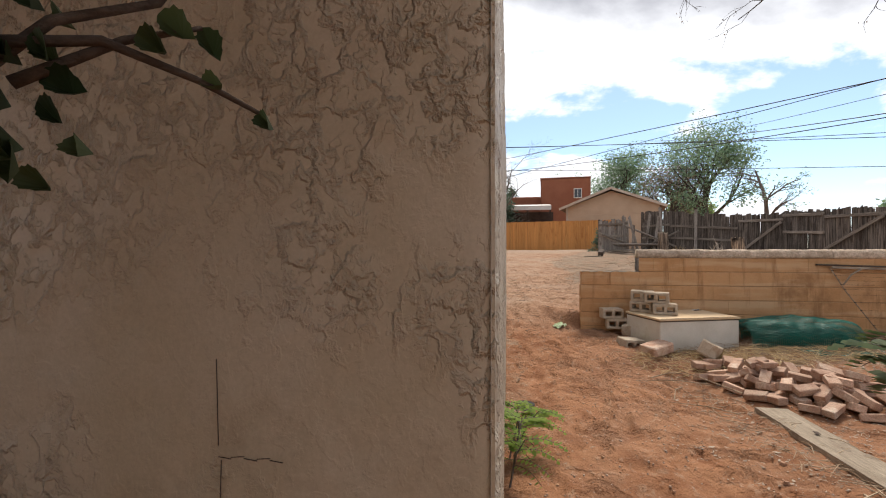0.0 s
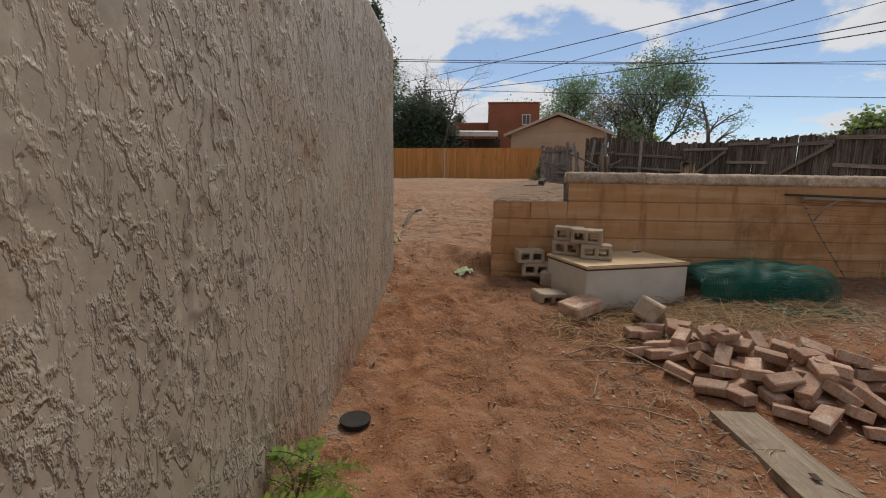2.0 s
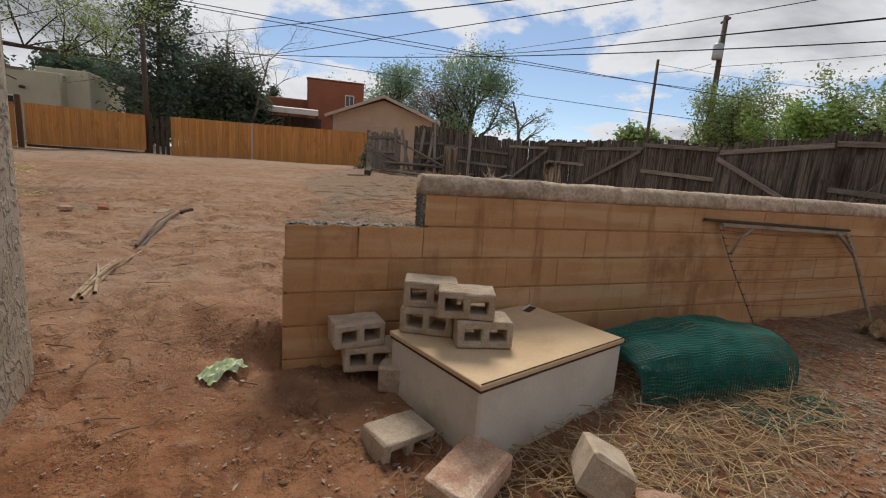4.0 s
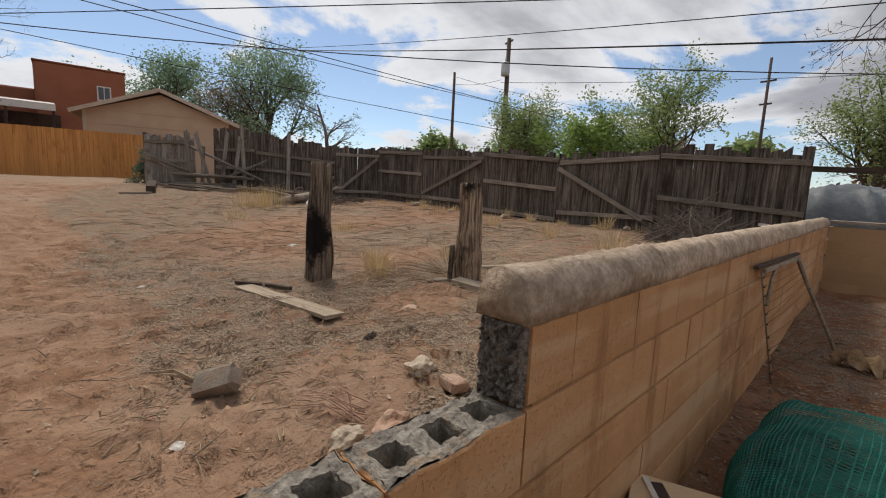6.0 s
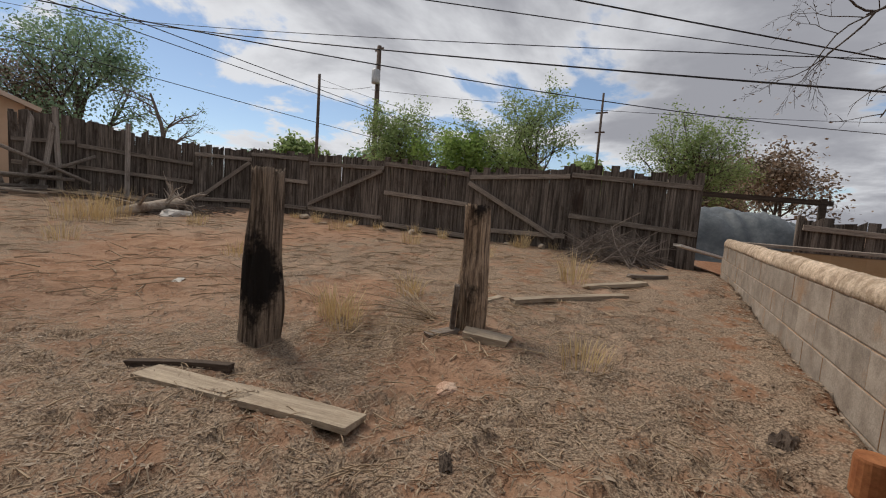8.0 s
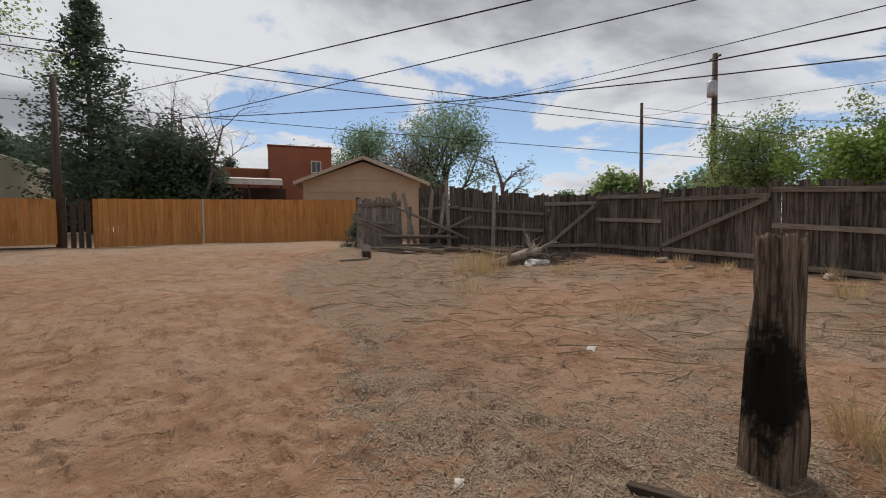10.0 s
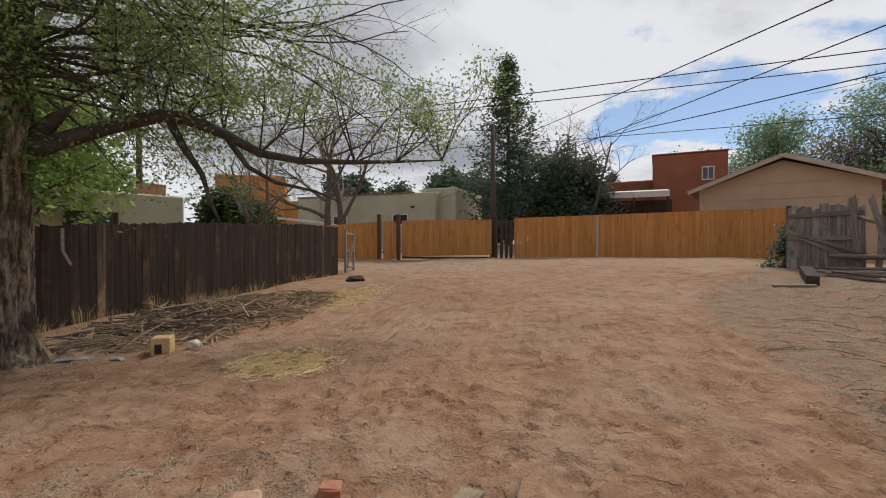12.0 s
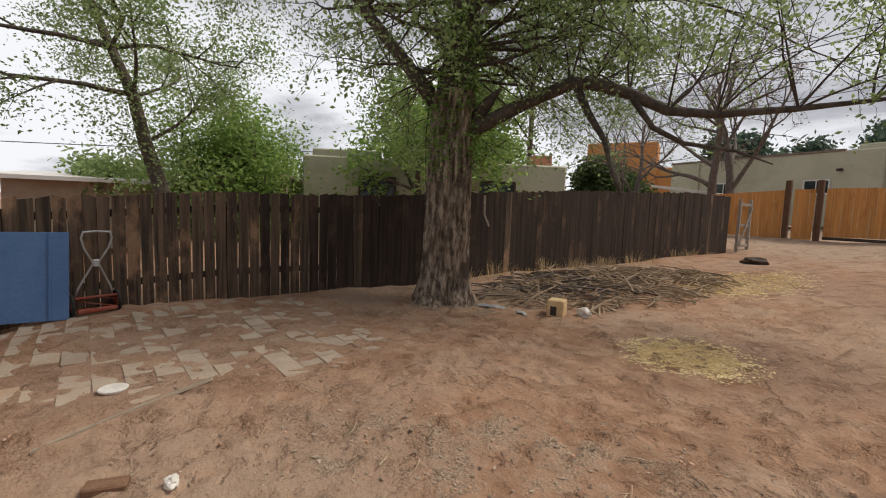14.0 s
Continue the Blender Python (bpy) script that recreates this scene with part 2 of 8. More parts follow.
M_GREYWOOD = mat("weathered_fence_wood", (0.04, 0.031, 0.026), (0.20, 0.168, 0.142), 5, 0.95, 0.9, 26, c3=(0.05, 0.035, 0.028), grain=(6, 6, 0.35), vary=0.6, dist=0.012)
M_GREYRAIL = mat("weathered_rail_wood", (0.17, 0.14, 0.115), (0.30, 0.255, 0.215), 5, 0.95, 0.8, 26, grain=(0.5, 6, 6), vary=0.5, dist=0.01)
M_POSTWOOD = mat("old_post_wood", (0.13, 0.09, 0.065), (0.44, 0.33, 0.235), 8, 0.95, 1.0, 30, c3=(0.020, 0.016, 0.014), grain=(5, 5, 0.25), vary=0.6, dist=0.03, contrast=0.75)
M_BURNTPOST = mat("charred_post_wood", (0.075, 0.056, 0.044), (0.30, 0.235, 0.18), 7, 0.95, 1.0, 30, c3=(0.03, 0.024, 0.02), grain=(5, 5, 0.25), vary=0.6, dist=0.03, contrast=0.75)
def char_patch(m, side, z0, z1):
    """A burnt black patch on one side of a post, ragged at its edge."""
    n, l = m.node_tree.nodes, m.node_tree.links
    b = n["Principled BSDF"]
    tc = n.new("ShaderNodeTexCoord")
    sp = n.new("ShaderNodeSeparateXYZ")
    l.new(tc.outputs["Object"], sp.inputs[0])
    nz = n.new("ShaderNodeTexNoise")
    nz.inputs["Scale"].default_value, nz.inputs["Detail"].default_value, nz.inputs["Roughness"].default_value = 14.0, 7.0, 0.7
    l.new(tc.outputs["Object"], nz.inputs["Vector"])

    def op(kind, a, c):
        x = n.new("ShaderNodeMath")
        x.operation = kind
        for i, v in enumerate((a, c)):
            if isinstance(v, float):
                x.inputs[i].default_value = v
            else:
                l.new(v, x.inputs[i])
        return x.outputs[0]

    across = op("ADD", op("MULTIPLY", sp.outputs[0], side[0]), op("MULTIPLY", sp.outputs[1], side[1]))
    up_z = op("ABSOLUTE", op("SUBTRACT", sp.outputs[2], (z0 + z1) / 2), 0.0)
    val = op("ADD", op("SUBTRACT", op("MULTIPLY", across, 4.0), op("MULTIPLY", up_z, 2.0 / (z1 - z0))), op("MULTIPLY", nz.outputs[0], 1.7))
    r_ = n.new("ShaderNodeMapRange")
    r_.interpolation_type = "SMOOTHSTEP"
    r_.inputs[1].default_value, r_.inputs[2].default_value = 0.25, 0.80
    l.new(val, r_.inputs[0])
    mx = n.new("ShaderNodeMix")
    mx.data_type = "RGBA"
    l.new(r_.outputs[0], mx.inputs[0])
    l.new(b.inputs["Base Color"].links[0].from_socket, mx.inputs[6])
    mx.inputs[7].default_value = (0.010, 0.008, 0.007, 1)
    l.new(mx.outputs[2], b.inputs["Base Color"])


char_patch(M_BURNTPOST, (-0.95, -0.30), 0.18, 0.95)
M_RAWBLOCK = mat("bare_grey_block", (0.24, 0.20, 0.165), (0.36, 0.31, 0.26), 7, 0.95, 0.9, 80, c3=(0.30, 0.20, 0.13), vary=0.25, dist=0.008)
M_PLANK = mat("bleached_plank", (0.29, 0.235, 0.175), (0.42, 0.35, 0.265), 6, 0.93, 0.7, 40, c3=(0.24, 0.18, 0.13), grain=(0.4, 6, 6), vary=0.35, dist=0.008)
M_DARKWOOD = mat("dark_timber", (0.05, 0.036, 0.028), (0.10, 0.075, 0.058), 6, 0.93, 0.7, 40, grain=(0.4, 6, 6), vary=0.4)
M_PALEGREY = mat("silvered_fence_wood", (0.19, 0.165, 0.145), (0.34, 0.305, 0.275), 5, 0.95, 0.9, 26, c3=(0.11, 0.085, 0.07), grain=(6, 6, 0.35), vary=0.5, dist=0.012)
M_BROWNFENCE = mat("faded_dark_fence", (0.035, 0.025, 0.02), (0.13, 0.09, 0.062), 4, 0.9, 0.5, 30, c3=(0.25, 0.155, 0.095), grain=(5, 5, 0.3), vary=0.3, contrast=0.5)
M_BLACKFENCE = mat("dark_stained_fence", (0.022, 0.015, 0.012), (0.05, 0.033, 0.025), 4, 0.9, 0.5, 30, c3=(0.085, 0.055, 0.036), grain=(5, 5, 0.3), vary=0.32)
M_ORANGE = mat("stained_cedar", (0.50, 0.215, 0.062), (0.62, 0.30, 0.095), 4, 0.75, 0.35, 25, c3=(0.43, 0.175, 0.05), grain=(6, 6, 0.3), vary=0.22)
M_BROWNPOST = mat("brown_post", (0.10, 0.05, 0.03), (0.15, 0.08, 0.045), 5, 0.85, 0.4, 30, grain=(5, 5, 0.3))
M_WHITE = mat("chest_enamel", (0.58, 0.55, 0.48), (0.66, 0.63, 0.56), 3, 0.6, 0.1, 50, c3=(0.50, 0.44, 0.34), vary=0.08, spec=0.4)
M_LID = mat("tan_fibreboard", (0.60, 0.44, 0.265), (0.67, 0.51, 0.33), 3, 0.85, 0.15, 60, c3=(0.53, 0.38, 0.225), vary=0.08)
M_GREEN = mat("green_plastic_netting", (0.006, 0.11, 0.085), (0.012, 0.18, 0.14), 9, 0.5, 0.0, 60, vary=0.2, spec=0.4)
M_BARK = mat("elm_bark", (0.15, 0.11, 0.08), (0.52, 0.42, 0.32), 6, 0.97, 1.0, 30, c3=(0.16, 0.12, 0.095), grain=(3.0, 3.0, 0.7), vary=0.5, dist=0.05, contrast=0.75)
M_LIMB = mat("limb_bark", (0.065, 0.052, 0.043), (0.13, 0.108, 0.09), 9, 0.95, 0.7, 40, vary=0.4)
M_TWIG = mat("bare_twigs", (0.115, 0.093, 0.08), (0.185, 0.155, 0.135), 9, 0.95, 0.3, 40, vary=0.3)
M_DEADTWIG = mat("dry_sticks", (0.28, 0.20, 0.13), (0.42, 0.33, 0.23), 9, 0.95, 0.3, 40, vary=0.4)
M_LEAF = leaf_mat("elm_leaves", (0.17, 0.25, 0.09), (0.36, 0.45, 0.20), 0.55)
M_SHOOT = leaf_mat("shoot_leaves", (0.12, 0.22, 0.05), (0.26, 0.38, 0.11), 0.5)
M_LEAF_B = leaf_mat("cottonwood_leaves", (0.15, 0.25, 0.15), (0.30, 0.42, 0.26), 0.5)
M_LEAF_Y = leaf_mat("spring_leaves", (0.17, 0.28, 0.065), (0.34, 0.46, 0.145), 0.55)
M_NEEDLE = leaf_mat("conifer_needles", (0.065, 0.105, 0.075), (0.14, 0.20, 0.135), 0.35)
M_WEED = leaf_mat("weed_leaves", (0.13, 0.23, 0.04), (0.30, 0.41, 0.08), 0.45)
M_DARKLEAF = leaf_mat("shrub_leaves", (0.055, 0.09, 0.032), (0.12, 0.17, 0.06), 0.35)
M_STRAW = leaf_mat("dry_grass", (0.52, 0.38, 0.19), (0.70, 0.55, 0.32), 0.2)
M_CHAFF = leaf_mat("bright_straw", (0.72, 0.55, 0.26), (0.88, 0.72, 0.42), 0.08)
M_VINE = leaf_mat("vine_leaves", (0.018, 0.032, 0.014), (0.065, 0.085, 0.035), 0.3)
M_LITTER = leaf_mat("dead_leaf_litter", (0.14, 0.10, 0.07), (0.44, 0.35, 0.26), 0.05)
M_FIBRE = leaf_mat("dry_fibres", (0.13, 0.10, 0.075), (0.42, 0.33, 0.235), 0.1)
M_PEBBLE = mat("pebbles", (0.34, 0.24, 0.18), (0.52, 0.42, 0.34), 12, 0.93, 0.4, 60, vary=0.4)
M_CLOD = mat("earth_clods", (0.38, 0.225, 0.14), (0.47, 0.30, 0.20), 14, 0.97, 0.6, 60, vary=0.25)
M_TAN = mat("tan_siding", (0.50, 0.36, 0.25), (0.55, 0.40, 0.285), 1.5, 0.85, 0.1, 30, vary=0.05)
M_ROOFTRIM = mat("roof_trim", (0.46, 0.37, 0.29), (0.52, 0.43, 0.35), 3, 0.85, 0.2, 30, vary=0.1)
M_SHINGLE = mat("shingles", (0.20, 0.15, 0.12), (0.27, 0.21, 0.17), 5, 0.95, 0.5, 30, vary=0.2)
M_REDSTUC = mat("red_brown_stucco", (0.28, 0.105, 0.06), (0.33, 0.13, 0.075), 0.8, 0.92, 0.2, 20, vary=0.06)
M_WHITEMETAL = mat("white_metal", (0.62, 0.60, 0.57), (0.70, 0.68, 0.65), 2, 0.5, 0.0, 20, vary=0.05)
M_PALE = mat("pale_green_stucco", (0.44, 0.43, 0.32), (0.50, 0.49, 0.37), 0.8, 0.92, 0.2, 20, c3=(0.40, 0.38, 0.28), vary=0.06)
M_ORSTUC = mat("orange_stucco", (0.55, 0.24, 0.08), (0.60, 0.28, 0.10), 0.8, 0.92, 0.2, 20, vary=0.06)
M_GLASS = mat("dark_window_glass", (0.02, 0.025, 0.03), (0.035, 0.04, 0.05), 2, 0.12, 0.0, 20, vary=0.05, spec=0.6)
# near-black: shade of porch, shed and holes put into the colour; also dark trim
M_SHADE = mat("shade_and_dark_trim", (0.05, 0.035, 0.03), (0.08, 0.055, 0.045), 2, 0.9, 0.0, 20)
M_POLE = mat("utility_pole_wood", (0.075, 0.055, 0.045), (0.13, 0.10, 0.08), 4, 0.95, 0.5, 30, grain=(5, 5, 0.2), vary=0.3)
M_WIRE = mat("wire", (0.015, 0.015, 0.017), (0.022, 0.022, 0.025), 2, 0.6, 0.0, 20, vary=0.05)
M_GREYMETAL = mat("galvanised_metal", (0.42, 0.43, 0.44), (0.50, 0.51, 0.52), 6, 0.45, 0.1, 40, metal=0.6, vary=0.12)
M_RUST = mat("red_mower_paint", (0.26, 0.05, 0.035), (0.22, 0.08, 0.05), 14, 0.7, 0.3, 60, c3=(0.16, 0.08, 0.05), vary=0.3)
M_RUBBER = mat("rubber", (0.02, 0.02, 0.02), (0.035, 0.033, 0.03), 8, 0.8, 0.2, 60)
M_BLUE = mat("blue_sheet", (0.075, 0.15, 0.31), (0.095, 0.18, 0.35), 2.5, 0.6, 0.2, 30, vary=0.12, dist=0.02)
M_TARP = mat("grey_tarp", (0.11, 0.13, 0.145), (0.19, 0.215, 0.235), 3, 0.5, 0.5, 18, vary=0.2, dist=0.03)
M_CARD = mat("stained_cardboard", (0.34, 0.24, 0.14), (0.46, 0.34, 0.21), 9, 0.9, 0.4, 50, c3=(0.04, 0.03, 0.025), vary=0.2)
M_PALEBRICKED = mat("pale_scrap", (0.60, 0.57, 0.52), (0.70, 0.67, 0.62), 9, 0.9, 0.4, 50, vary=0.15)
M_PAVER = mat("dusty_paver", (0.37, 0.29, 0.215), (0.43, 0.35, 0.27), 3, 0.95, 0.4, 60, c3=(0.40, 0.27, 0.18), vary=0.18)
M_SAWN = mat("sawn_wood_end", (0.52, 0.36, 0.18), (0.62, 0.46, 0.26), 8, 0.9, 0.3, 60, vary=0.2)
M_OCHRE = mat("ochre_painted_wall", (0.38, 0.245, 0.13), (0.44, 0.295, 0.165), 1.5, 0.9, 0.25, 40, vary=0.08)


# ---------------------------------------------------------------- tools
def world_of(ob):
    m = ob.matrix_basis.copy()
    while ob.parent:
        m = ob.parent.matrix_basis @ m
        ob = ob.parent
    return m


def thing(name, x=0, y=0, z=0, rz=0, label="", category="", group="", kind=""):
    """An empty at a thing's base."""
    ob = new(name)
    ob.empty_display_size = 0.1
    ob.matrix_basis = pose(x, y, z, 0, 0, rz)
    return tagged(ob, label, category, group, kind)


def mesh_of(bm, material, smooth=False, name="mesh"):
    me = bpy.data.meshes.new(name)
    bm.normal_update()
    bm.to_mesh(me)
    bm.free()
    me.materials.append(material)
    if smooth:
        me.shade_smooth()
    return me


def data_mesh(name, verts, faces, material, smooth=False):
    me = bpy.data.meshes.new(name)
    me.from_pydata(verts, [], faces)
    me.materials.append(material)
    if smooth:
        me.shade_smooth()
    me.update()
    return me


def piece(name, me, parent=None, m=None, label=""):
    """One mesh object, in its parent's own space."""
    ob = new(name, me)
    if parent:
        ob.parent = parent
    if m is not None:
        ob.matrix_basis = m
    return tagged(ob, label)


def part(name, bm, material, parent, label="", smooth=False, m=None):
    return piece(name, mesh_of(bm, material, smooth, name), parent, m, label)


def box(bm, x, y, z, sx, sy, sz, rx=0, ry=0, rz=0, bevel=0.0, jit=0.0, rng=None):
    """Adds a box with its centre at x, y, z."""
    b2 = bmesh.new()
    bmesh.ops.create_cube(b2, size=1)
    bmesh.ops.transform(b2, matrix=Matrix.Diagonal((sx, sy, sz, 1)), verts=b2.verts)
    if bevel:
        bmesh.ops.bevel(b2, geom=list(b2.edges), offset=bevel, segments=1, affect="EDGES", profile=0.5)
    if jit:
        for v in b2.verts:
            v.co += Vector([rng.uniform(-jit, jit) for _ in range(3)])
    bmesh.ops.transform(b2, matrix=pose(x, y, z, rx, ry, rz), verts=b2.verts)
    join(bm, b2)
    return bm


def join(bm, b2):
    vs = {v: bm.verts.new(v.co) for v in b2.verts}
    for f in b2.faces:
        bm.faces.new([vs[v] for v in f.verts])
    b2.free()


def boxbm(*a, **k):
    return box(bmesh.new(), *a, **k)


def tube_data(points, radii, sides=8, verts=None, faces=None, close=True):
    """A tube along points; adds to verts and faces."""
    verts, faces = ([] if verts is None else verts), ([] if faces is None else faces)
    base = len(verts)
    n = len(points)
    pts = [Vector(p) for p in points]
    side = None
    for i, p in enumerate(pts):
        d = (pts[min(i + 1, n - 1)] - pts[max(i - 1, 0)])
        d = d.normalized() if d.length > 1e-9 else Vector((0, 0, 1))
        if side is None:
            side = d.orthogonal().normalized()
        side = (side - d * side.dot(d))
        side = side.normalized() if side.length > 1e-6 else d.orthogonal().normalized()
        other = d.cross(side)
        for k in range(sides):
            a = 2 * math.pi * k / sides
            verts.append(tuple(p + (side * math.cos(a) + other * math.sin(a)) * radii[i]))
    for i in range(n - 1):
        for k in range(sides):
            a, b = base + i * sides + k, base + i * sides + (k + 1) % sides
            faces.append((a, b, b + sides, a + sides))
    if close:
        faces.append(tuple(base + k for k in reversed(range(sides))))
        faces.append(tuple(base + (n - 1) * sides + k for k in range(sides)))
    return verts, faces


def tube(name, points, radii, material, parent=None, sides=8, label="", m=None):
    if isinstance(radii, (int, float)):
        radii = [radii] * len(points)
    return piece(name, data_mesh(name, *tube_data(points, radii, sides), material, True), parent, m, label)


def step(t):
    t = max(0.0, min(1.0, t))
    return t * t * (3 - 2 * t)


def fbm(x, y, z, octaves=4):
    return noise.fractal((x, y, z), 1.0, 2.0, octaves)


# ---------------------------------------------------------------- ground
HIGH = [(-6, 9, .6), (-4.3, 12.7, .6), (-5.6, 17, .74), (-5.4, 23.9, .87), (-6, 28.5, 1.3), (-10, 28.5, 1.3), (.6, 11.1, .66), (1.2, 8, .55), (2.0, 7, .5),
        (2.4, 8.3, .6), (4.8, 9.3, .66), (5.6, 8.0, .75), (4.1, 8.2, .63), (3.6, 6.9, .68), (6, 6.3, .8), (9, 6.3, .9), (12.4, 9.8, .92), (12.75, 12.1, 1.0)]
HIGH += [(10.1, 16, 1.0), (13.1, 14.5, 1.12), (13.4, 16.7, 1.18), (10.4, 19.6, 1.35), (8.3, 21.6, 1.36), (4.3, 29.2, 1.43), (-1, 28.7, 1.38), (3, 15, .8), (5, 13, .75),
         (1, 21, 1.05), (9, 28, 1.45), (0, 6.5, .45), (-3, 6.5, .5), (-1, 12, .63), (0, 45, 2.0), (30, 30, 1.5), (-30, 20, .8)]
LOW = [(.9, 4.3, .03), (.5, 0, 0.0), (2.7, 3.8, 0.0), (3.7, 5.2, .2), (2.0, 6.0, .3), (1.2, 6.2, .32), (5, 4.8, .24), (5.8, 5.4, .38), (4.7, 5.6, .32), (8, 4.8, .42), (10, 3.5, .42), (6, 1, .1),
       (0, -4, 0), (5, -5, 0), (-4, 3, .1), (10, -3, .2)]


def blend_of(points, x, y, s):
    a = b = 0.0
    for px, py, pz in points:
        w = 1 / ((x - px) ** 2 + (y - py) ** 2 + s) ** 1.5
        a += w * pz
        b += w
    return a / b


def wall_y(x):
    """The middle line of the block wall."""
    return 6.345 - (x - 2.02) * 0.1594


def height(x, y):
    """The smooth lie of the land: a low yard, and a higher one behind the block wall."""
    d = y - wall_y(x)
    k = 0.08 + 1.0 * step((2.1 - x) / 1.2) + 1.5 * step((x - 10.6) / 1.0)
    w = step(0.5 + 0.5 * d / k)
    z = 0.0
    if w < 1:
        z += (1 - w) * blend_of(LOW, x, y, 0.5)
    if w > 0:
        z += w * blend_of(HIGH, x, y, 0.6)
    return z


def on_patio(x, y):
    return -5.6 < x < -2.62 + 0.08 * (y - 10.5) and 7.2 < y < 11.15


TREADS = collections.defaultdict(list)
tread_rng = random.Random(17)
for _ in range(2400):
    tx_, ty_ = tread_rng.uniform(-4.5, 4.4), tread_rng.uniform(0.6, 16.5)
    if ty_ < 6.2 and not 0.6 < tx_ < 2.6:
        continue
    print_ = (tx_, ty_, tread_rng.gauss(1.7, 0.6), tread_rng.uniform(0.10, 0.16), tread_rng.uniform(0.045, 0.06), tread_rng.uniform(0.010, 0.034))
    for cell_x in (-1, 0, 1):
        for cell_y in (-1, 0, 1):
            TREADS[int(tx_ // 0.3) + cell_x, int(ty_ // 0.3) + cell_y].append(print_)


def tread(x, y):
    """Shoe prints pressed into soft earth, each with a low rim."""
    z = 0.0
    for px, py, a, ln, wd, deep in TREADS.get((int(x // 0.3), int(y // 0.3)), ()):
        c, s = math.cos(a), math.sin(a)
        q = math.hypot(((x - px) * c + (y - py) * s) / ln, (-(x - px) * s + (y - py) * c) / wd)
        if q < 1.6:
            z += -deep * (1 - step((q - 0.7) / 0.35)) + 0.35 * deep * step((q - 0.8) / 0.3) * (1 - step((q - 1.1) / 0.5))
    return max(-0.03, z)


def lie(x, y):
    """The ground as it lies, with its lumps and footprints."""
    z = height(x, y)
    if abs(x) < 40 and -20 < y < 60:
        z += 0.030 * fbm(x * 0.9, y * 0.9, 3.0, 3)
        if on_patio(x, y):
            return z + 0.017 * fbm(x * 3.1, y * 3.1, 7.0, 3) + 0.004 * noise.noise((x * 12, y * 12, 1.5))
        if -7 < x < 14 and -1.2 < y < 20:
            z += 0.026 * fbm(x * 2.9, y * 2.9, 7.0, 4) + 0.012 * noise.noise((x * 7.5, y * 7.5, 1.5)) + tread(x, y)
    return z
# ---------------------------------------------------------------- ground sheet
def spread(lo, hi, stepsize, far):
    """Grid lines: even between lo and hi, widening outwards to far."""
    mid = list(np.arange(lo, hi + 1e-6, stepsize))
    out, d, s = [], hi, stepsize
    while d < far:
        s *= 1.10 if s < 0.5 else 1.25
        d += s
        out.append(d)
    low, d, s = [], lo, stepsize
    while d > -far:
        s *= 1.10 if s < 0.5 else 1.25
        d -= s
        low.append(d)
    return low[::-1] + mid + out


def ellipse(x, y, cx, cy, rx, ry, a=0.0, soft=0.5):
    c, s = math.cos(radians(a)), math.sin(radians(a))
    u, v = ((x - cx) * c + (y - cy) * s) / rx, (-(x - cx) * s + (y - cy) * c) / ry
    return 1 - step((math.hypot(u, v) - (1 - soft)) / (2 * soft))


def litter_at(x, y):
    """Where grey chaff and leaf litter lie on the red earth, 0 to 1."""
    if y < wall_y(x):
        v = max(0.6 * ellipse(x, y, 4.2, 5.0, 1.9, 1.0, -10), 0.35 * ellipse(x, y, 3.4, 4.0, 1.3, 1.3), 0.6 * ellipse(x, y, 7.5, 4.6, 3.2, 1.2), 0.35 * ellipse(x, y, 2.6, 2.3, 0.8, 1.6), 0.5 * ellipse(x, y, 0.68, 4.3, 0.24, 2.4, -9))
    else:
        edge = 2.75 + 0.13 * max(0.0, y - 7) + 0.10 * max(0.0, y - 10) - 0.10 * max(0.0, y - 13) + 0.55 * max(0.0, y - 18) + 0.35 * noise.noise((x * 0.7, y * 0.9, 2.0))
        v = 0.95 * step((x - edge) / 0.7 + 0.5) * (1 - 0.5 * step((x - 9) / 3) * step((y - 9) / 2))
        v *= 1 - 0.9 * ellipse(x, y, 5.5, 11.6, 1.2, 1.5, -20, 0.6) - 0.75 * ellipse(x, y, 7.4, 13.0, 1.5, 1.1, 20, 0.6)
        v *= 1 - 0.8 * ellipse(x, y, 6.3, 9.5, 0.9, 0.5, 10, 0.6) - 0.8 * ellipse(x, y, 10.0, 12.2, 1.4, 0.8, 0, 0.6)
        v *= 1 - 0.9 * ellipse(x, y, 3.4, 7.35, 0.55, 0.35, -20, 0.6) - 0.85 * ellipse(x, y, 5.1, 8.0, 0.7, 0.35, 0, 0.6) - 0.6 * ellipse(x, y, 2.8, 7.0, 0.5, 0.5, 0, 0.6)
        v = max(v, 0.8 * ellipse(x, y, -4.8, 15.5, 2.0, 4.5), 0.55 * ellipse(x, y, -0.2, 11.1, 1.5, 0.6, 10), 0.6 * ellipse(x, y, -1.2, 10.2, 0.8, 0.7))
    return max(0.0, v)


def road_at(x, y):
    """Pale beaten gravel along the lane."""
    return step((y - (22.5 - 0.12 * x + 0.8 * math.sin(x * 0.5))) / 4.0) * (1 if x < 8 else 1 - step((x - 8) / 2))


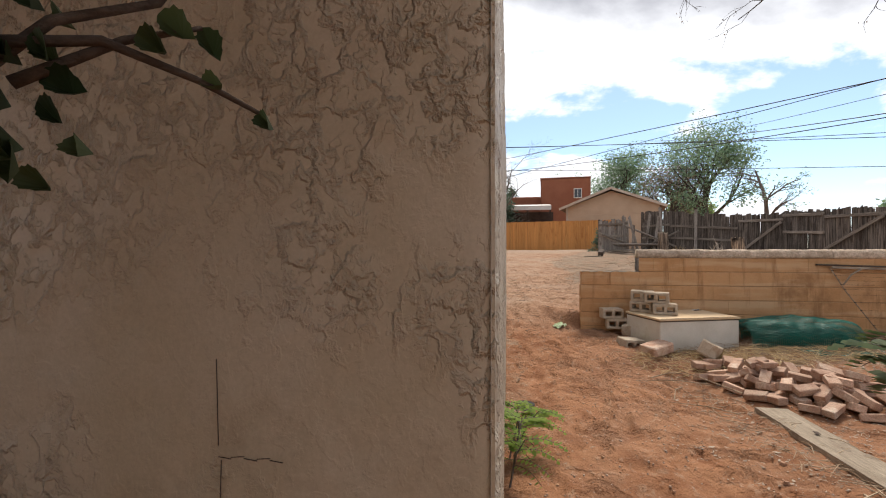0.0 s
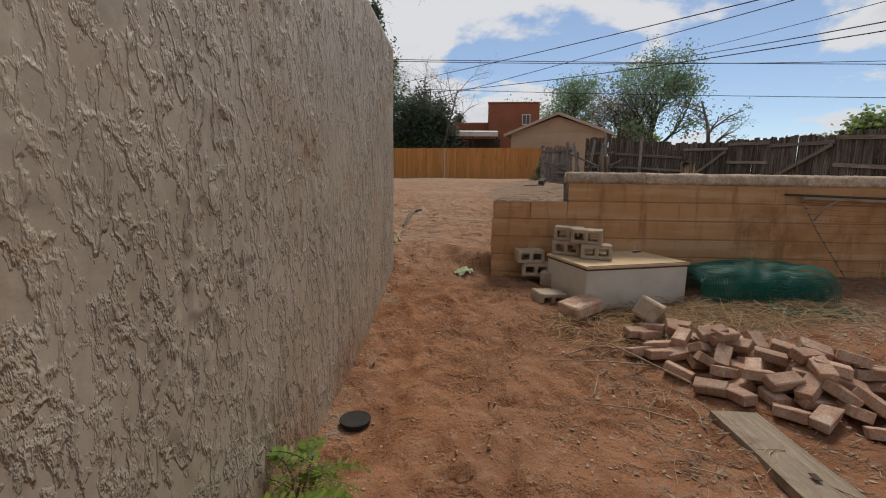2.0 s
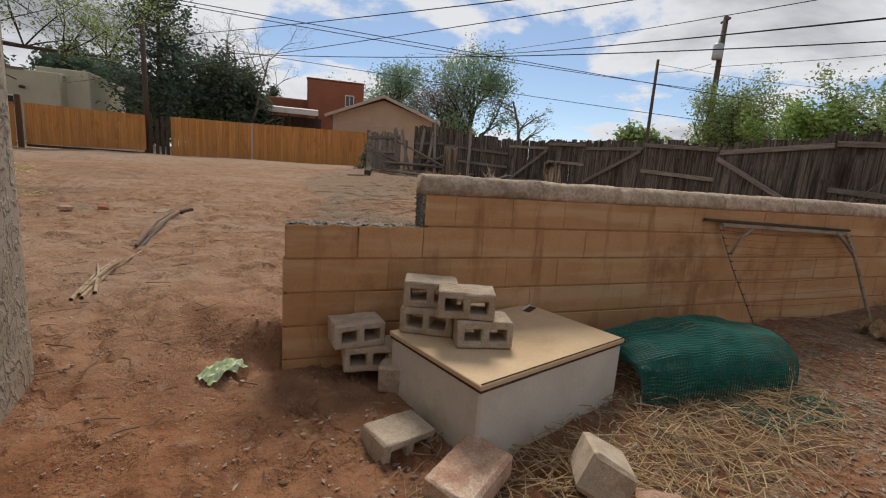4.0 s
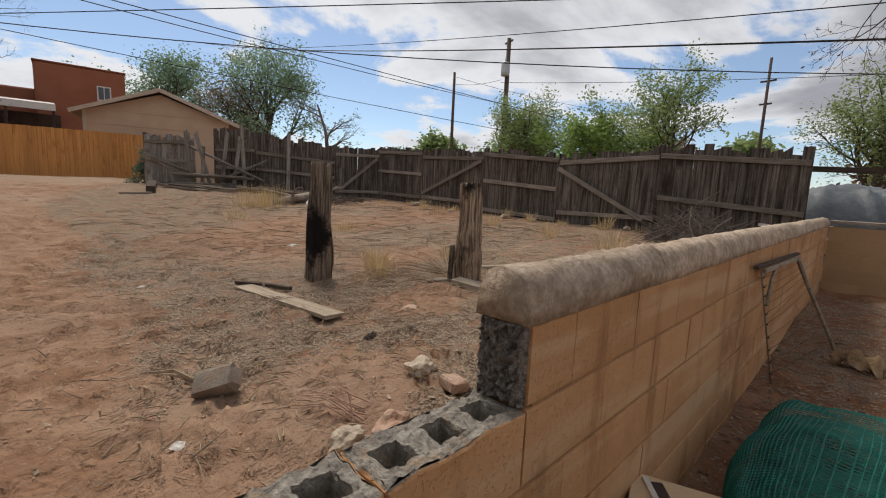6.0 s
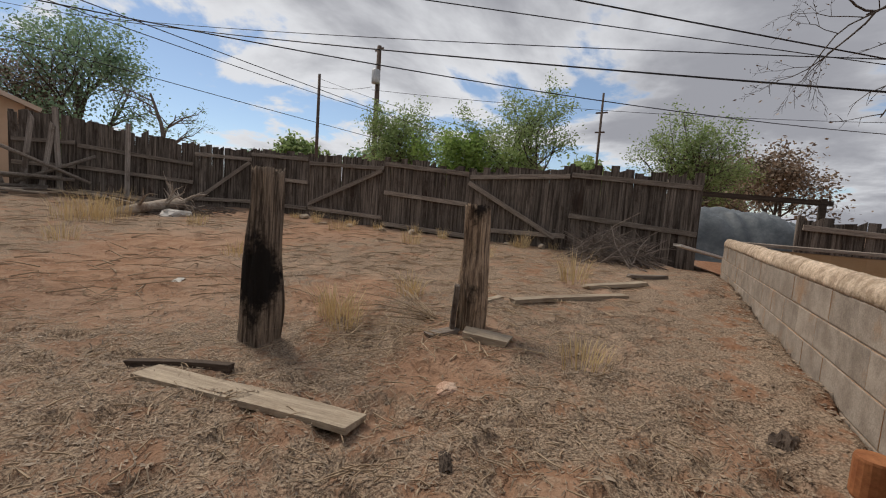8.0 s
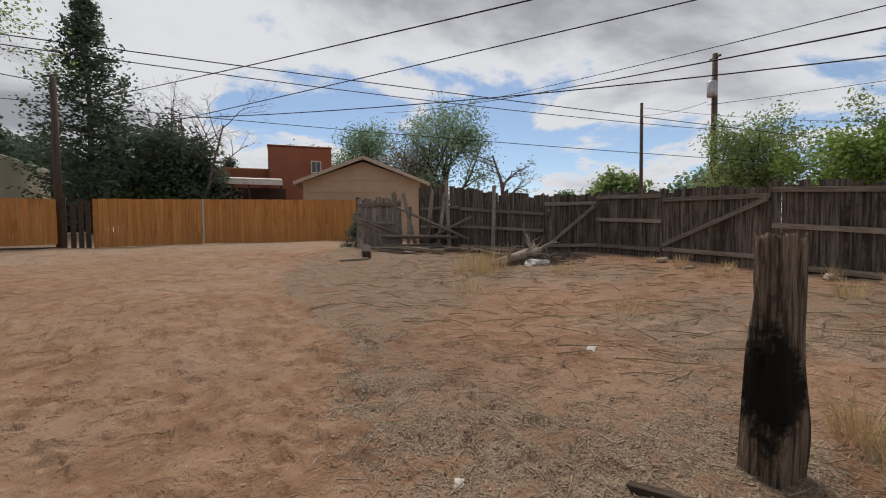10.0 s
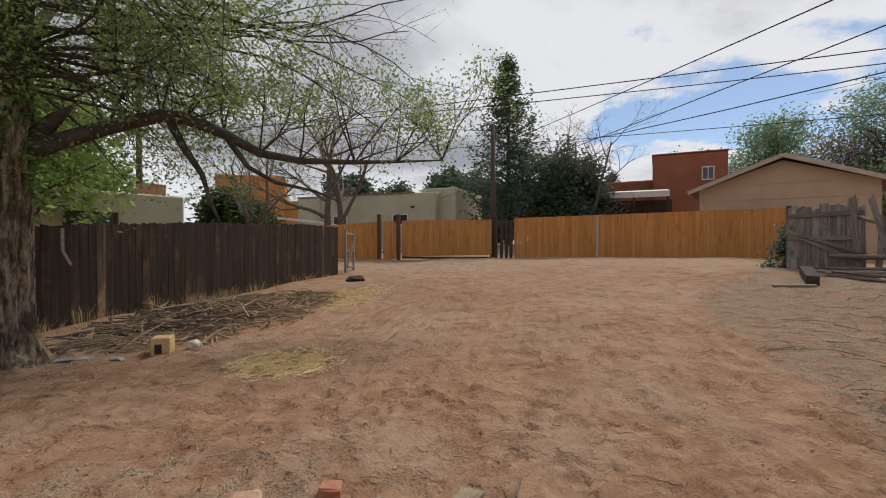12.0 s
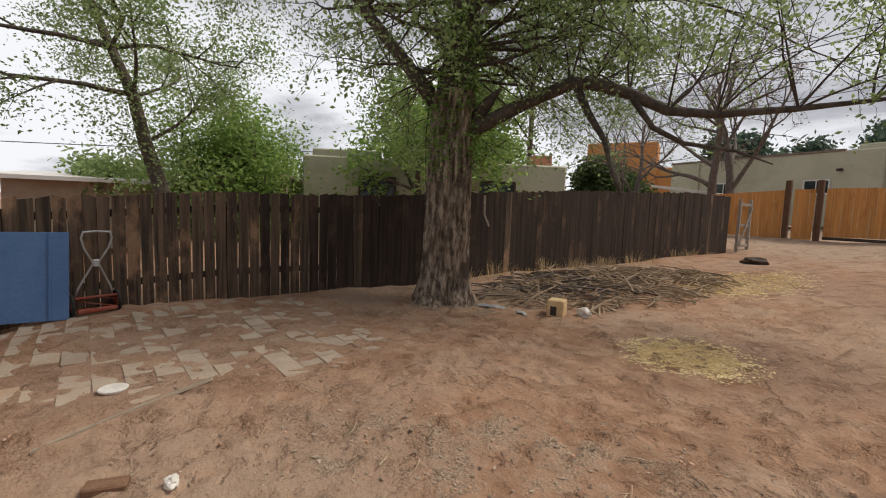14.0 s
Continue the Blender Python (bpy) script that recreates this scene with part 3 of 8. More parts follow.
def make_ground():
    xs, ys = spread(-4.2, 6.2, 0.034, 2500), spread(0.8, 12.6, 0.034, 2500)
    nx, ny = len(xs), len(ys)
    verts, lit, road, deep = [], [], [], []
    for y in ys:
        for x in xs:
            near = abs(x) < 40 and -20 < y < 60
            z = lie(max(-60, min(60, x)), max(-30, min(80, y)))
            verts.append((x, y, z))
            lit.append(litter_at(x, y) if near else 0.3)
            deep.append(step((wall_y(x) + 1.2 - y) / 2.0) if near else 0.3)
            road.append(road_at(x, y) if near else 0.6)
    faces = [(j * nx + i, j * nx + i + 1, (j + 1) * nx + i + 1, (j + 1) * nx + i) for j in range(ny - 1) for i in range(nx - 1)]
    m = bpy.data.materials.new("red_earth")
    me = data_mesh("ground", verts, faces, m, True)
    for name, vals in (("litter", lit), ("road", road), ("deep", deep)):
        at = me.attributes.new(name, "FLOAT", "POINT")
        at.data.foreach_set("value", vals)
    m.use_nodes = True
    n, l = m.node_tree.nodes, m.node_tree.links
    b = n["Principled BSDF"]
    tc = n.new("ShaderNodeTexCoord")

    def tex(s, d, r=0.6):
        t = n.new("ShaderNodeTexNoise")
        t.inputs["Scale"].default_value, t.inputs["Detail"].default_value, t.inputs["Roughness"].default_value = s, d, r
        l.new(tc.outputs["Object"], t.inputs["Vector"])
        return t.outputs[0]

    def rng(v, lo, hi, a=0.0, c=1.0):
        t = n.new("ShaderNodeMapRange")
        t.interpolation_type = "SMOOTHSTEP"
        for i, q in enumerate((lo, hi, a, c)):
            t.inputs[i + 1].default_value = q
        l.new(v, t.inputs[0])
        return t.outputs[0]

    def mix(f, a, c, blend="MIX"):
        t = n.new("ShaderNodeMix")
        t.data_type, t.blend_type = "RGBA", blend
        for s, v in ((0, f), (6, a), (7, c)):
            if isinstance(v, tuple):
                t.inputs[s].default_value = (*v, 1)
            elif isinstance(v, float):
                t.inputs[s].default_value = v
            else:
                l.new(v, t.inputs[s])
        return t.outputs[2]

    def mul(a, c, op="MULTIPLY"):
        t = n.new("ShaderNodeMath")
        t.operation = op
        for i, v in enumerate((a, c)):
            if isinstance(v, float):
                t.inputs[i].default_value = v
            else:
                l.new(v, t.inputs[i])
        return t.outputs[0]

    def attr(name):
        t = n.new("ShaderNodeAttribute")
        t.attribute_name = name
        return t.outputs["Fac"]

    broad, mid, fine, grit = tex(0.7, 5), tex(4.0, 7, 0.65), tex(22, 6, 0.7), tex(130, 3, 0.7)
    earth = mix(rng(mid, 0.36, 0.64), (0.31, 0.18, 0.112), (0.415, 0.265, 0.175))
    earth = mix(rng(broad, 0.42, 0.66), earth, (0.42, 0.30, 0.215))
    earth = mix(mul(attr("deep"), 0.8), earth, mix(rng(mid, 0.36, 0.64), (0.235, 0.098, 0.046), (0.35, 0.165, 0.083)))
    chaff = mix(rng(tex(75, 5, 0.75), 0.38, 0.62), (0.13, 0.094, 0.068), (0.45, 0.345, 0.25))
    gravel = mix(rng(mid, 0.3, 0.7), (0.36, 0.265, 0.19), (0.43, 0.335, 0.25))
    lf = rng(mul(mul(attr("litter"), rng(mid, 0.2, 0.8, 0.0, 0.9)), mul(fine, 0.55), "ADD"), 0.45, 0.74)
    earth = mix(rng(tex(0.35, 5, 0.6), 0.50, 0.66, 0.0, 0.55), earth, (0.27, 0.155, 0.10))
    earth = mix(rng(tex(1.7, 6, 0.65), 0.53, 0.66, 0.0, 0.5), earth, (0.24, 0.135, 0.085))
    col = mix(lf, earth, chaff)
    col = mix(mul(attr("road"), 0.85), col, gravel)
    col = mix(rng(fine, 0.52, 0.70, 0.0, 0.75), col, mix(0.6, col, (0.17, 0.085, 0.05)))
    col = mix(rng(tex(48, 4, 0.6), 0.60, 0.68, 0.0, 0.6), col, (0.15, 0.085, 0.055))
    col = mix(rng(tex(11, 6, 0.7), 0.54, 0.66, 0.0, 0.35), col, (0.49, 0.36, 0.26))
    col = mix(rng(grit, 0.66, 0.74, 0.0, 0.45), col, (0.60, 0.50, 0.42))
    l.new(col, b.inputs["Base Color"])
    b.inputs["Roughness"].default_value, b.inputs["Specular IOR Level"].default_value = 0.97, 0.1
    bp = n.new("ShaderNodeBump")
    bp.inputs["Strength"].default_value, bp.inputs["Distance"].default_value = 1.0, 0.035
    hgt = mul(mul(mid, 0.9), mul(mul(fine, 0.6), mul(grit, 0.10), "ADD"), "ADD")
    hgt = mul(hgt, mul(rng(tex(6.5, 3, 0.5), 0.58, 0.68), 0.35), "SUBTRACT")
    warp = n.new("ShaderNodeTexNoise")
    warp.inputs["Scale"].default_value, warp.inputs["Detail"].default_value, warp.inputs["Roughness"].default_value, warp.inputs["Distortion"].default_value = 3.6, 5.0, 0.55, 0.3
    l.new(tc.outputs["Object"], warp.inputs["Vector"])
    scuff = rng(warp.outputs[0], 0.53, 0.63)
    zone = rng(tex(0.9, 4), 0.40, 0.56)
    dent = mul(scuff, zone)
    hgt = mul(hgt, mul(dent, 0.5), "SUBTRACT")
    crumbs = rng(tex(60, 3, 0.5), 0.55, 0.63)
    hgt = mul(hgt, mul(mul(crumbs, rng(warp.outputs[0], 0.50, 0.62)), 0.35), "ADD")
    # dents also darkened in the colour, as shade in the hollows
    col = mix(mul(dent, 0.40), col, mix(0.5, col, (0.20, 0.105, 0.062)))
    l.new(col, b.inputs["Base Color"])
    l.new(hgt, bp.inputs["Height"])
    l.new(bp.outputs[0], b.inputs["Normal"])
    ob = new("ground", me)
    return tagged(ob, "uneven red-brown earth with grey leaf litter and footprints", "ground", kind="structure")


make_ground()

# ---------------------------------------------------------------- stuccoed house at the start
HX, HY, HROT = 0.051, 0.583, -8.95      # corner, and the turn of its long face
HTOP = 2.70


def stucco_height(u, v, seed, stroke):
    """Knocked-down plaster: sharp ridges dragged along v, with flat trowelled patches between."""
    bend = 0.06 * noise.noise((u * 1.7, v * 1.7, seed))
    fu, fv = 12, 12 - 8 * stroke
    a = noise.noise(((u + bend) * fu + seed, v * fv, 3.3))
    c = noise.noise(((u + bend) * fu * 2.3 + seed, v * fv * 2.3, 8.1))
    d = noise.noise((u * 55 + seed, v * (55 - 30 * stroke), 2.2))
    lump = a + 0.42 * c + 0.10 * d
    plate = step((lump + 0.05) / 0.07)                      # raised skin with a torn edge
    torn = max(0.0, 1 - abs(lump - 0.03) * 11)              # curled rim of the skin
    patch = step((noise.noise((u * 2.4 + seed, v * 1.5, 5.0)) + 0.25) / 0.5)
    return (0.0045 * plate + 0.0035 * torn) * (0.2 + 0.8 * patch) * (0.6 + 0.6 * stroke) + 0.004 * fbm(u * 1.6, v * 1.6, seed, 3) + 0.0006 * d


def stucco_face(name, length, top, bottom, seed, stroke, stepsize, m):
    """A plaster face in its x-z plane, facing -y."""
    nu, nv = int(length / stepsize) + 1, int((top - bottom) / stepsize) + 1
    verts = []
    for j in range(nv):
        v = bottom + (top - bottom) * j / (nv - 1)
        for i in range(nu):
            u = length * i / (nu - 1)
            near = step(min(u, length - u) / 0.05) * step((top - v) / 0.05)
            verts.append((u, -stucco_height(u, v, seed, stroke) * near + 0.008 * (1 - near) ** 2, v))
    faces = [(j * nu + i, j * nu + i + 1, (j + 1) * nu + i + 1, (j + 1) * nu + i) for j in range(nv - 1) for i in range(nu - 1)]
    return piece(name, data_mesh(name, verts, faces, M_STUCCO_E if stroke > 0.5 else M_STUCCO_S, True), None, m)


house_m = pose(HX, HY, 0, 0, 0, HROT)
wall_len = 5.815
# the long face looks east, so its own x runs along the house's y
tagged(stucco_face("wall_east", wall_len, HTOP, -0.25, 4.0, 0.75, 0.012, house_m @ pose(0, 0, 0, 0, 0, 90)), "cream knocked-down stucco house wall beside the path", "wall", kind="structure")
tagged(stucco_face("wall_south", 1.6, HTOP, -0.25, 21.0, 0.1, 0.012, house_m @ pose(-1.6, 0, 0)), "cream stucco house wall with hairline cracks", "wall", kind="structure")
core = bmesh.new()
box(core, -3.0, wall_len / 2, (HTOP - 0.25) / 2, 5.94, wall_len - 0.06, HTOP + 0.22)
tagged(part("wall_core", core, M_STUCCO, None, "solid mass of the stuccoed house", m=house_m @ pose(-0.05, 0, 0)), category="wall", kind="structure")
# unseen roof, added to keep sky light off the south face
tagged(part("porch_roof", boxbm(-2.2, -2.0, HTOP + 0.06, 4.4, 4.4, 0.10), M_GREYRAIL, None, "unseen board roof added to shade the south wall", m=house_m @ pose(0.12, 0.0, 0)), category="roof", kind="structure")
# unseen wall behind the start, added to cut the light further
tagged(part("porch_wall", boxbm(-1.2, -4.1, 1.3, 6.4, 0.15, 2.9), M_STUCCO, None, "unseen stucco wall added to cut light on the south wall", m=house_m @ pose(0, 0, 0)), category="wall", kind="structure")
cr = bmesh.new()
for j, (z0, z1, dx) in enumerate([(0.62, 0.80, 0.004), (0.42, 0.58, 0.0), (0.30, 0.40, 0.003), (0.83, 1.02, -0.003)]):
    box(cr, dx, 0, (z0 + z1) / 2, 0.0006, 0.003, z1 - z0, ry=1.5 * (-1) ** j)
for j in range(5):
    box(cr, 0.015 + 0.03 * j, 0, 0.805 + 0.004 * (j % 2), 0.031, 0.003, 0.0007, ry=6 * (-1) ** j)
tagged(part("plaster_crack", cr, M_SHADE, None, "hairline crack in cream stucco wall", m=house_m @ pose(-0.60, -0.006, 0.20)), category="crack", kind="structure")

# ---------------------------------------------------------------- block wall
BW_ROT = math.degrees(math.atan(-0.1594))
COURSE, BLK = 0.2015, 0.405
BW = thing("block_wall", 2.055, 6.239, 0, BW_ROT, "tan painted concrete block wall with rounded cap, one end broken down", "wall", kind="structure")
BW_LEN = 8.49
TOPS = [1.138 - COURSE * k for k in range(6)]


M_OLDTOP = mat("weathered_block_top", (0.20, 0.18, 0.155), (0.36, 0.33, 0.285), 30, 0.95, 1.0, 110, c3=(0.30, 0.22, 0.15), vary=0.4, dist=0.015)


def block_mesh(length, material, h=COURSE, t=0.15, cells=0, depth=0.09, bev=0.006):
    if cells:
        bm = boxbm(0, 0, 0, length - 0.004, t, h - 0.005, bevel=bev)
    else:
        bm = boxbm(0, 0, 0, length - 0.002, t, h - 0.011)
        lying = [e for e in bm.edges if abs(e.verts[0].co.x - e.verts[1].co.x) > 0.01]
        bmesh.ops.bevel(bm, geom=lying, offset=bev, segments=2, affect="EDGES", profile=0.5)
    if cells:
        top = max(bm.faces, key=lambda f: f.calc_center_median().z)
        w, z = (length - 0.007) / cells, (h - 0.007) / 2
        bmesh.ops.delete(bm, geom=[top], context="FACES_ONLY")
        L, T = (length - 0.007) / 2 - bev, t / 2 - bev
        ring = {}
        def vert(x, y, zz):
            key = (round(x, 4), round(y, 4), round(zz, 4))
            if key not in ring:
                hit = [v for v in bm.verts if (v.co - Vector((x, y, zz))).length < 1e-4]
                ring[key] = hit[0] if hit else bm.verts.new((x, y, zz))
            return ring[key]
        xs = [-L]
        for c in range(cells):
            mid = -L + (2 * L) * (c + 0.5) / cells
            xs += [mid - w * 0.28, mid + w * 0.28]
        xs.append(L)
        ys = [-T, -T * 0.52, T * 0.52, T]
        for i in range(len(xs) - 1):
            for j in range(3):
                hole = j == 1 and i % 2 == 1
                q = [(xs[i], ys[j]), (xs[i + 1], ys[j]), (xs[i + 1], ys[j + 1]), (xs[i], ys[j + 1])]
                if not hole:
                    bm.faces.new([vert(x, y, z) for x, y in q])
                else:
                    for a in range(4):
                        p0, p1 = q[a], q[(a + 1) % 4]
                        bm.faces.new([vert(*p1, z), vert(*p0, z), vert(*p0, z - depth), vert(*p1, z - depth)])
                    bm.faces.new([vert(x, y, z - depth) for x, y in q])
    if cells:                    # broken, crumbling rims round the open cells
        bmesh.ops.subdivide_edges(bm, edges=list(bm.edges), cuts=5, use_grid_fill=True)
        bmesh.ops.triangulate(bm, faces=[f for f in bm.faces if len(f.verts) > 4])
        for v in bm.verts:
            near = step((v.co.z - (h / 2 - 0.07)) / 0.05)
            n3 = noise.noise_vector(v.co * 38 + Vector((3.0, 1.0, 0.0))) * 0.6 + noise.noise_vector(v.co * 90)* 0.4
            v.co += Vector((n3.x * 0.010, n3.y * 0.004, n3.z * 0.016 - 0.012 * max(0.0, noise.noise(v.co * 12)))) * near
    me = mesh_of(bm, material)
    if material is M_BLOCK:      # the side towards the upper yard was never painted
        me.materials.append(M_RAWBLOCK)
        for p in me.polygons:
            if p.normal.y > 0.05:
                p.material_index = 1
    if cells:
        me.materials.append(M_OLDTOP)
        for p in me.polygons:
            if p.center.z > h / 2 - depth - 0.01 and abs(p.center.y) < t / 2 - 0.004 and abs(p.center.x) < length / 2 - 0.006:
                p.material_index = 2
    return me


FULL, HALF = block_mesh(BLK, M_BLOCK), block_mesh(BLK / 2, M_BLOCK)
OPEN = block_mesh(BLK, M_BLOCK, cells=3)
rng = random.Random(5)


def lay_course(parent, x0, x1, z, shift_half, mesh_full=FULL, mesh_half=HALF, y=0.075):
    x = x0
    if shift_half:
        piece("block", mesh_half, parent, pose(x + BLK / 4, y + rng.uniform(-0.002, 0.002), z, 0, 0, rng.uniform(-0.15, 0.15)))
        x += BLK / 2
    while x + BLK / 2 <= x1 + 0.01:
        whole = x + BLK <= x1 + 0.03
        piece("block", mesh_full if whole else mesh_half, parent, pose(x + (BLK / 2 if whole else BLK / 4), y + rng.uniform(-0.002, 0.002), z, 0, 0, rng.uniform(-0.15, 0.15)))
        x += BLK if whole else BLK / 2


for k, top in enumerate(TOPS):
    if k == 0:
        for i in range(2):
            piece("hollow_block", OPEN, BW, pose(BLK * (i + 0.5) + 0.01, 0.075, top - COURSE / 2), "broken-open hollow concrete block")
        lay_course(BW, 0.82, BW_LEN, top - COURSE / 2, False)
    else:
        lay_course(BW, 0.0, BW_LEN, top - COURSE / 2, k % 2 == 1)
lay_course(BW, 0.82, BW_LEN, 1.138 + COURSE / 2, True)
part("mortar", box(boxbm(BW_LEN / 2 + 0.01, 0.075, 0.42, BW_LEN - 0.03, 0.134, 1.24), 0.82 + (BW_LEN - 0.82) / 2 + 0.01, 0.075, 1.19, BW_LEN - 0.86, 0.134, 0.26), M_MORTAR, BW)
bed = BW.children[-1].data
bed.materials.append(M_RAWBLOCK)
for p in bed.polygons:
    if p.normal.y > 0.7:
        p.material_index = 1
# painted skin on the low end and a rough concrete core at the break
cv, cf = [], []
for j in range(23):
    for i in range(23):
        y_, z_ = 0.008 + 0.134 * i / 22, 1.135 + 0.205 * j / 22
        cv.append((0.812 - 0.012 - 0.012 * noise.noise((y_ * 75, z_ * 75, 1.0)) - 0.016 * noise.noise((y_ * 190, z_ * 190, 4.0)) + 0.02 * (i in (0, 22) or j in (0, 22)), y_, z_))
for j in range(22):
    for i in range(22):
        k_ = j * 23 + i
        cf.append((k_, k_ + 23, k_ + 24, k_ + 1))
piece("broken_core", data_mesh("broken_core", cv, cf, M_CONC), BW, None, "rough dark broken concrete core")


def cap_mesh(length, seed):
    """A half-round cap of worn mortar."""
    nu, nk = max(2, int(length / 0.02)), 17
    verts, faces = [], []
    for i in range(nu + 1):
        u = length * i / nu
        for k in range(nk):
            a = math.pi * k / (nk - 1)
            wob = 0.009 * noise.noise((u * 4 + seed, k * 0.35, 2.0)) + 0.006 * noise.noise((u * 24 + seed, k * 1.5, 9.0)) + 0.005 * noise.noise((u * 50 + seed, k * 3.0, 1.0))
            r = 0.0775 + 0.8 * wob
            verts.append((u, -math.cos(a) * r, math.sin(a) ** 0.75 * (0.124 + wob)))
    for i in range(nu):
        for k in range(nk - 1):
            a = i * nk + k
            faces.append((a, a + nk, a + nk + 1, a + 1))
        faces.append((i * nk + nk - 1, (i + 1) * nk + nk - 1, (i + 1) * nk, i * nk))
    faces.append(tuple(range(nk)))
    faces.append(tuple(nu * nk + k for k in reversed(range(nk))))
    return data_mesh("cap", verts, faces, M_CAP, True)


x = 0.80
for s in range(9):
    ln = (BW_LEN - 0.80) / 9
    piece("cap", cap_mesh(ln - 0.003, s * 7.7), BW, pose(x, 0.075, 1.335 + rng.uniform(-0.003, 0.003)), "rounded weathered mortar cap" if s == 0 else "")
    x += ln

# the return wall at the far end of the low yard
RW = thing("return_wall", 10.47, 4.90, 0, BW_ROT - 90, "ochre painted block wall closing the low yard", "wall", kind="structure")
FULL2, HALF2 = block_mesh(BLK, M_OCHRE, t=0.195, bev=0.003), block_mesh(BLK / 2, M_OCHRE, t=0.195, bev=0.003)
for k, top in enumerate([1.34] + TOPS):
    lay_course(RW, 0.0, 8.4, top - COURSE / 2, k % 2 == 1, FULL2, HALF2, 0.0975)
part("mortar", boxbm(4.25, 0.0975, 0.62, 8.45, 0.189, 1.42), M_OCHRE, RW)
part("coping_board", boxbm(4.25, 0.09, 1.40, 8.5, 0.26, 0.05, bevel=0.006), M_GREYRAIL, RW, "weathered board along the top")

# ---------------------------------------------------------------- fences
def picket_mesh(h, w, t, seed, material, notch=0.02):
    """A fence board with an uneven top and a slight warp."""
    r = random.Random(seed)
    bm = bmesh.new()
    rows = 5
    tops = [h + r.uniform(-notch, notch), h + r.uniform(-notch, notch)]
    vs = []
    for j in range(rows):
        f = j / (rows - 1)
        bow = 0.012 * math.sin(f * 3 + seed) * (1 if notch > 0.03 else 0.3)
        ring = [(-w / 2, -t / 2 + bow), (w / 2, -t / 2 + bow), (w / 2, t / 2 + bow), (-w / 2, t / 2 + bow)]
        z = [f * tops[0], f * tops[1], f * tops[1], f * tops[0]]
        vs.append([bm.verts.new((px + 0.004 * math.sin(seed + 4 * f), py, zz)) for (px, py), zz in zip(ring, z)])
    for j in range(rows - 1):
        for k in range(4):
            bm.faces.new((vs[j][k], vs[j][(k + 1) % 4], vs[j + 1][(k + 1) % 4], vs[j + 1][k]))
    bm.faces.new(vs[-1])
    bm.faces.new(vs[0][::-1])
    return mesh_of(bm, material)


GREY_PICKETS = [picket_mesh(1.0, 0.14, 0.022, s, M_GREYWOOD, 0.045) for s in range(12)]

PALE_PICKETS = [picket_mesh(1.0, 0.14, 0.022, s + 20, M_PALEGREY, 0.05) for s in range(8)]


def rail(parent, p, q, w, t, material, name="rail", y=-0.035, label=""):
    """A board from p to q in a panel's own x-z plane."""
    dx, dz = q[0] - p[0], q[1] - p[1]
    ln = math.hypot(dx, dz)
    bm = boxbm(0, 0, 0, ln, t, w, bevel=0.005)
    return part(name, bm, material, parent, label, m=pose((p[0] + q[0]) / 2, y, (p[1] + q[1]) / 2, 0, -math.degrees(math.atan2(dz, dx)), 0))


def grey_panel(p, q, h0, h1, rails, brace=None, post=True, seed=0, wild=0.025, lean=0.45, gap=-0.012, sink=0.08, pale=False, tops=False):
    """One stretch of the old board fence between two plan points."""
    r = random.Random(seed)
    ang = math.degrees(math.atan2(q[1] - p[1], q[0] - p[0]))
    ln = math.hypot(q[0] - p[0], q[1] - p[1])
    zp, zq = height(*p), height(*q)
    h0, h1 = (h0 - zp, h1 - zq) if tops else (h0, h1)
    slope = (zq - zp) / ln
    th = thing("board_fence", p[0], p[1], zp, ang, "weathered grey-brown board fence panel with rails, leaning slightly", "fence", "old board fence")
    n = max(1, int(ln / 0.148))
    w = ln / n
    for i in range(n):
        x = (i + 0.5) * w
        f = x / ln
        h = h0 + (h1 - h0) * f + r.uniform(-wild, wild)
        me = r.choice(PALE_PICKETS if pale else GREY_PICKETS)
        piece("picket", me, th, pose(x, 0.012 * (i % 2) + r.uniform(-0.004, 0.004), slope * x - sink, r.uniform(-0.4, 0.4), r.uniform(-lean, lean), r.uniform(-2, 2)) @ Matrix.Diagonal(((w - gap) / 0.14, 1, h + sink, 1)))
    for f in rails:
        rail(th, (0.02, h0 * f), (ln - 0.02, slope * ln + h1 * f + r.uniform(-0.03, 0.03)), 0.10, 0.05, M_GREYRAIL, y=-0.045)
    if brace:
        (xa, za), (xb, zb) = brace
        rail(th, (xa * ln, za * h0 + slope * xa * ln), (xb * ln, zb * h1 + slope * xb * ln), 0.10, 0.035, M_GREYRAIL, "brace", -0.09)
    if post:
        part("post", boxbm(0, 0.07, (h0 + 0.12) / 2 - 0.2, 0.10, 0.10, h0 + 0.4, bevel=0.008), M_GREYWOOD, th)
    return th


def on(p, q, f):
    return (p[0] + (q[0] - p[0]) * f, p[1] + (q[1] - p[1]) * f)


GA, GB, GC, GE = (11.98, 5.1), (12.41, 9.8), (13.4, 16.75), (8.02, 21.85)
# seen from inside the yard, panels run from north-east to south
grey_panel(GC, (13.09, 14.55), 2.90, 2.79, tops=True, rails=(0.93, 0.56, 0.12), brace=None, seed=1)
grey_panel((13.09, 14.55), (12.74, 12.1), 2.77, 2.69, tops=True, rails=(0.88, 0.14), brace=((0.02, 0.2), (0.98, 0.85)), seed=2)
grey_panel((12.74, 12.1), GB, 2.73, 2.53, tops=True, rails=(0.93, 0.52, 0.06), brace=None, seed=3)
grey_panel(GB, (12.2, 7.55), 2.52, 2.62, tops=True, rails=(0.90, 0.16), brace=((0.0, 0.82), (0.9, 0.14)), seed=4)
grey_panel((12.2, 7.55), GA, 2.68, 2.54, tops=True, rails=(0.90, 0.42), brace=None, seed=5)
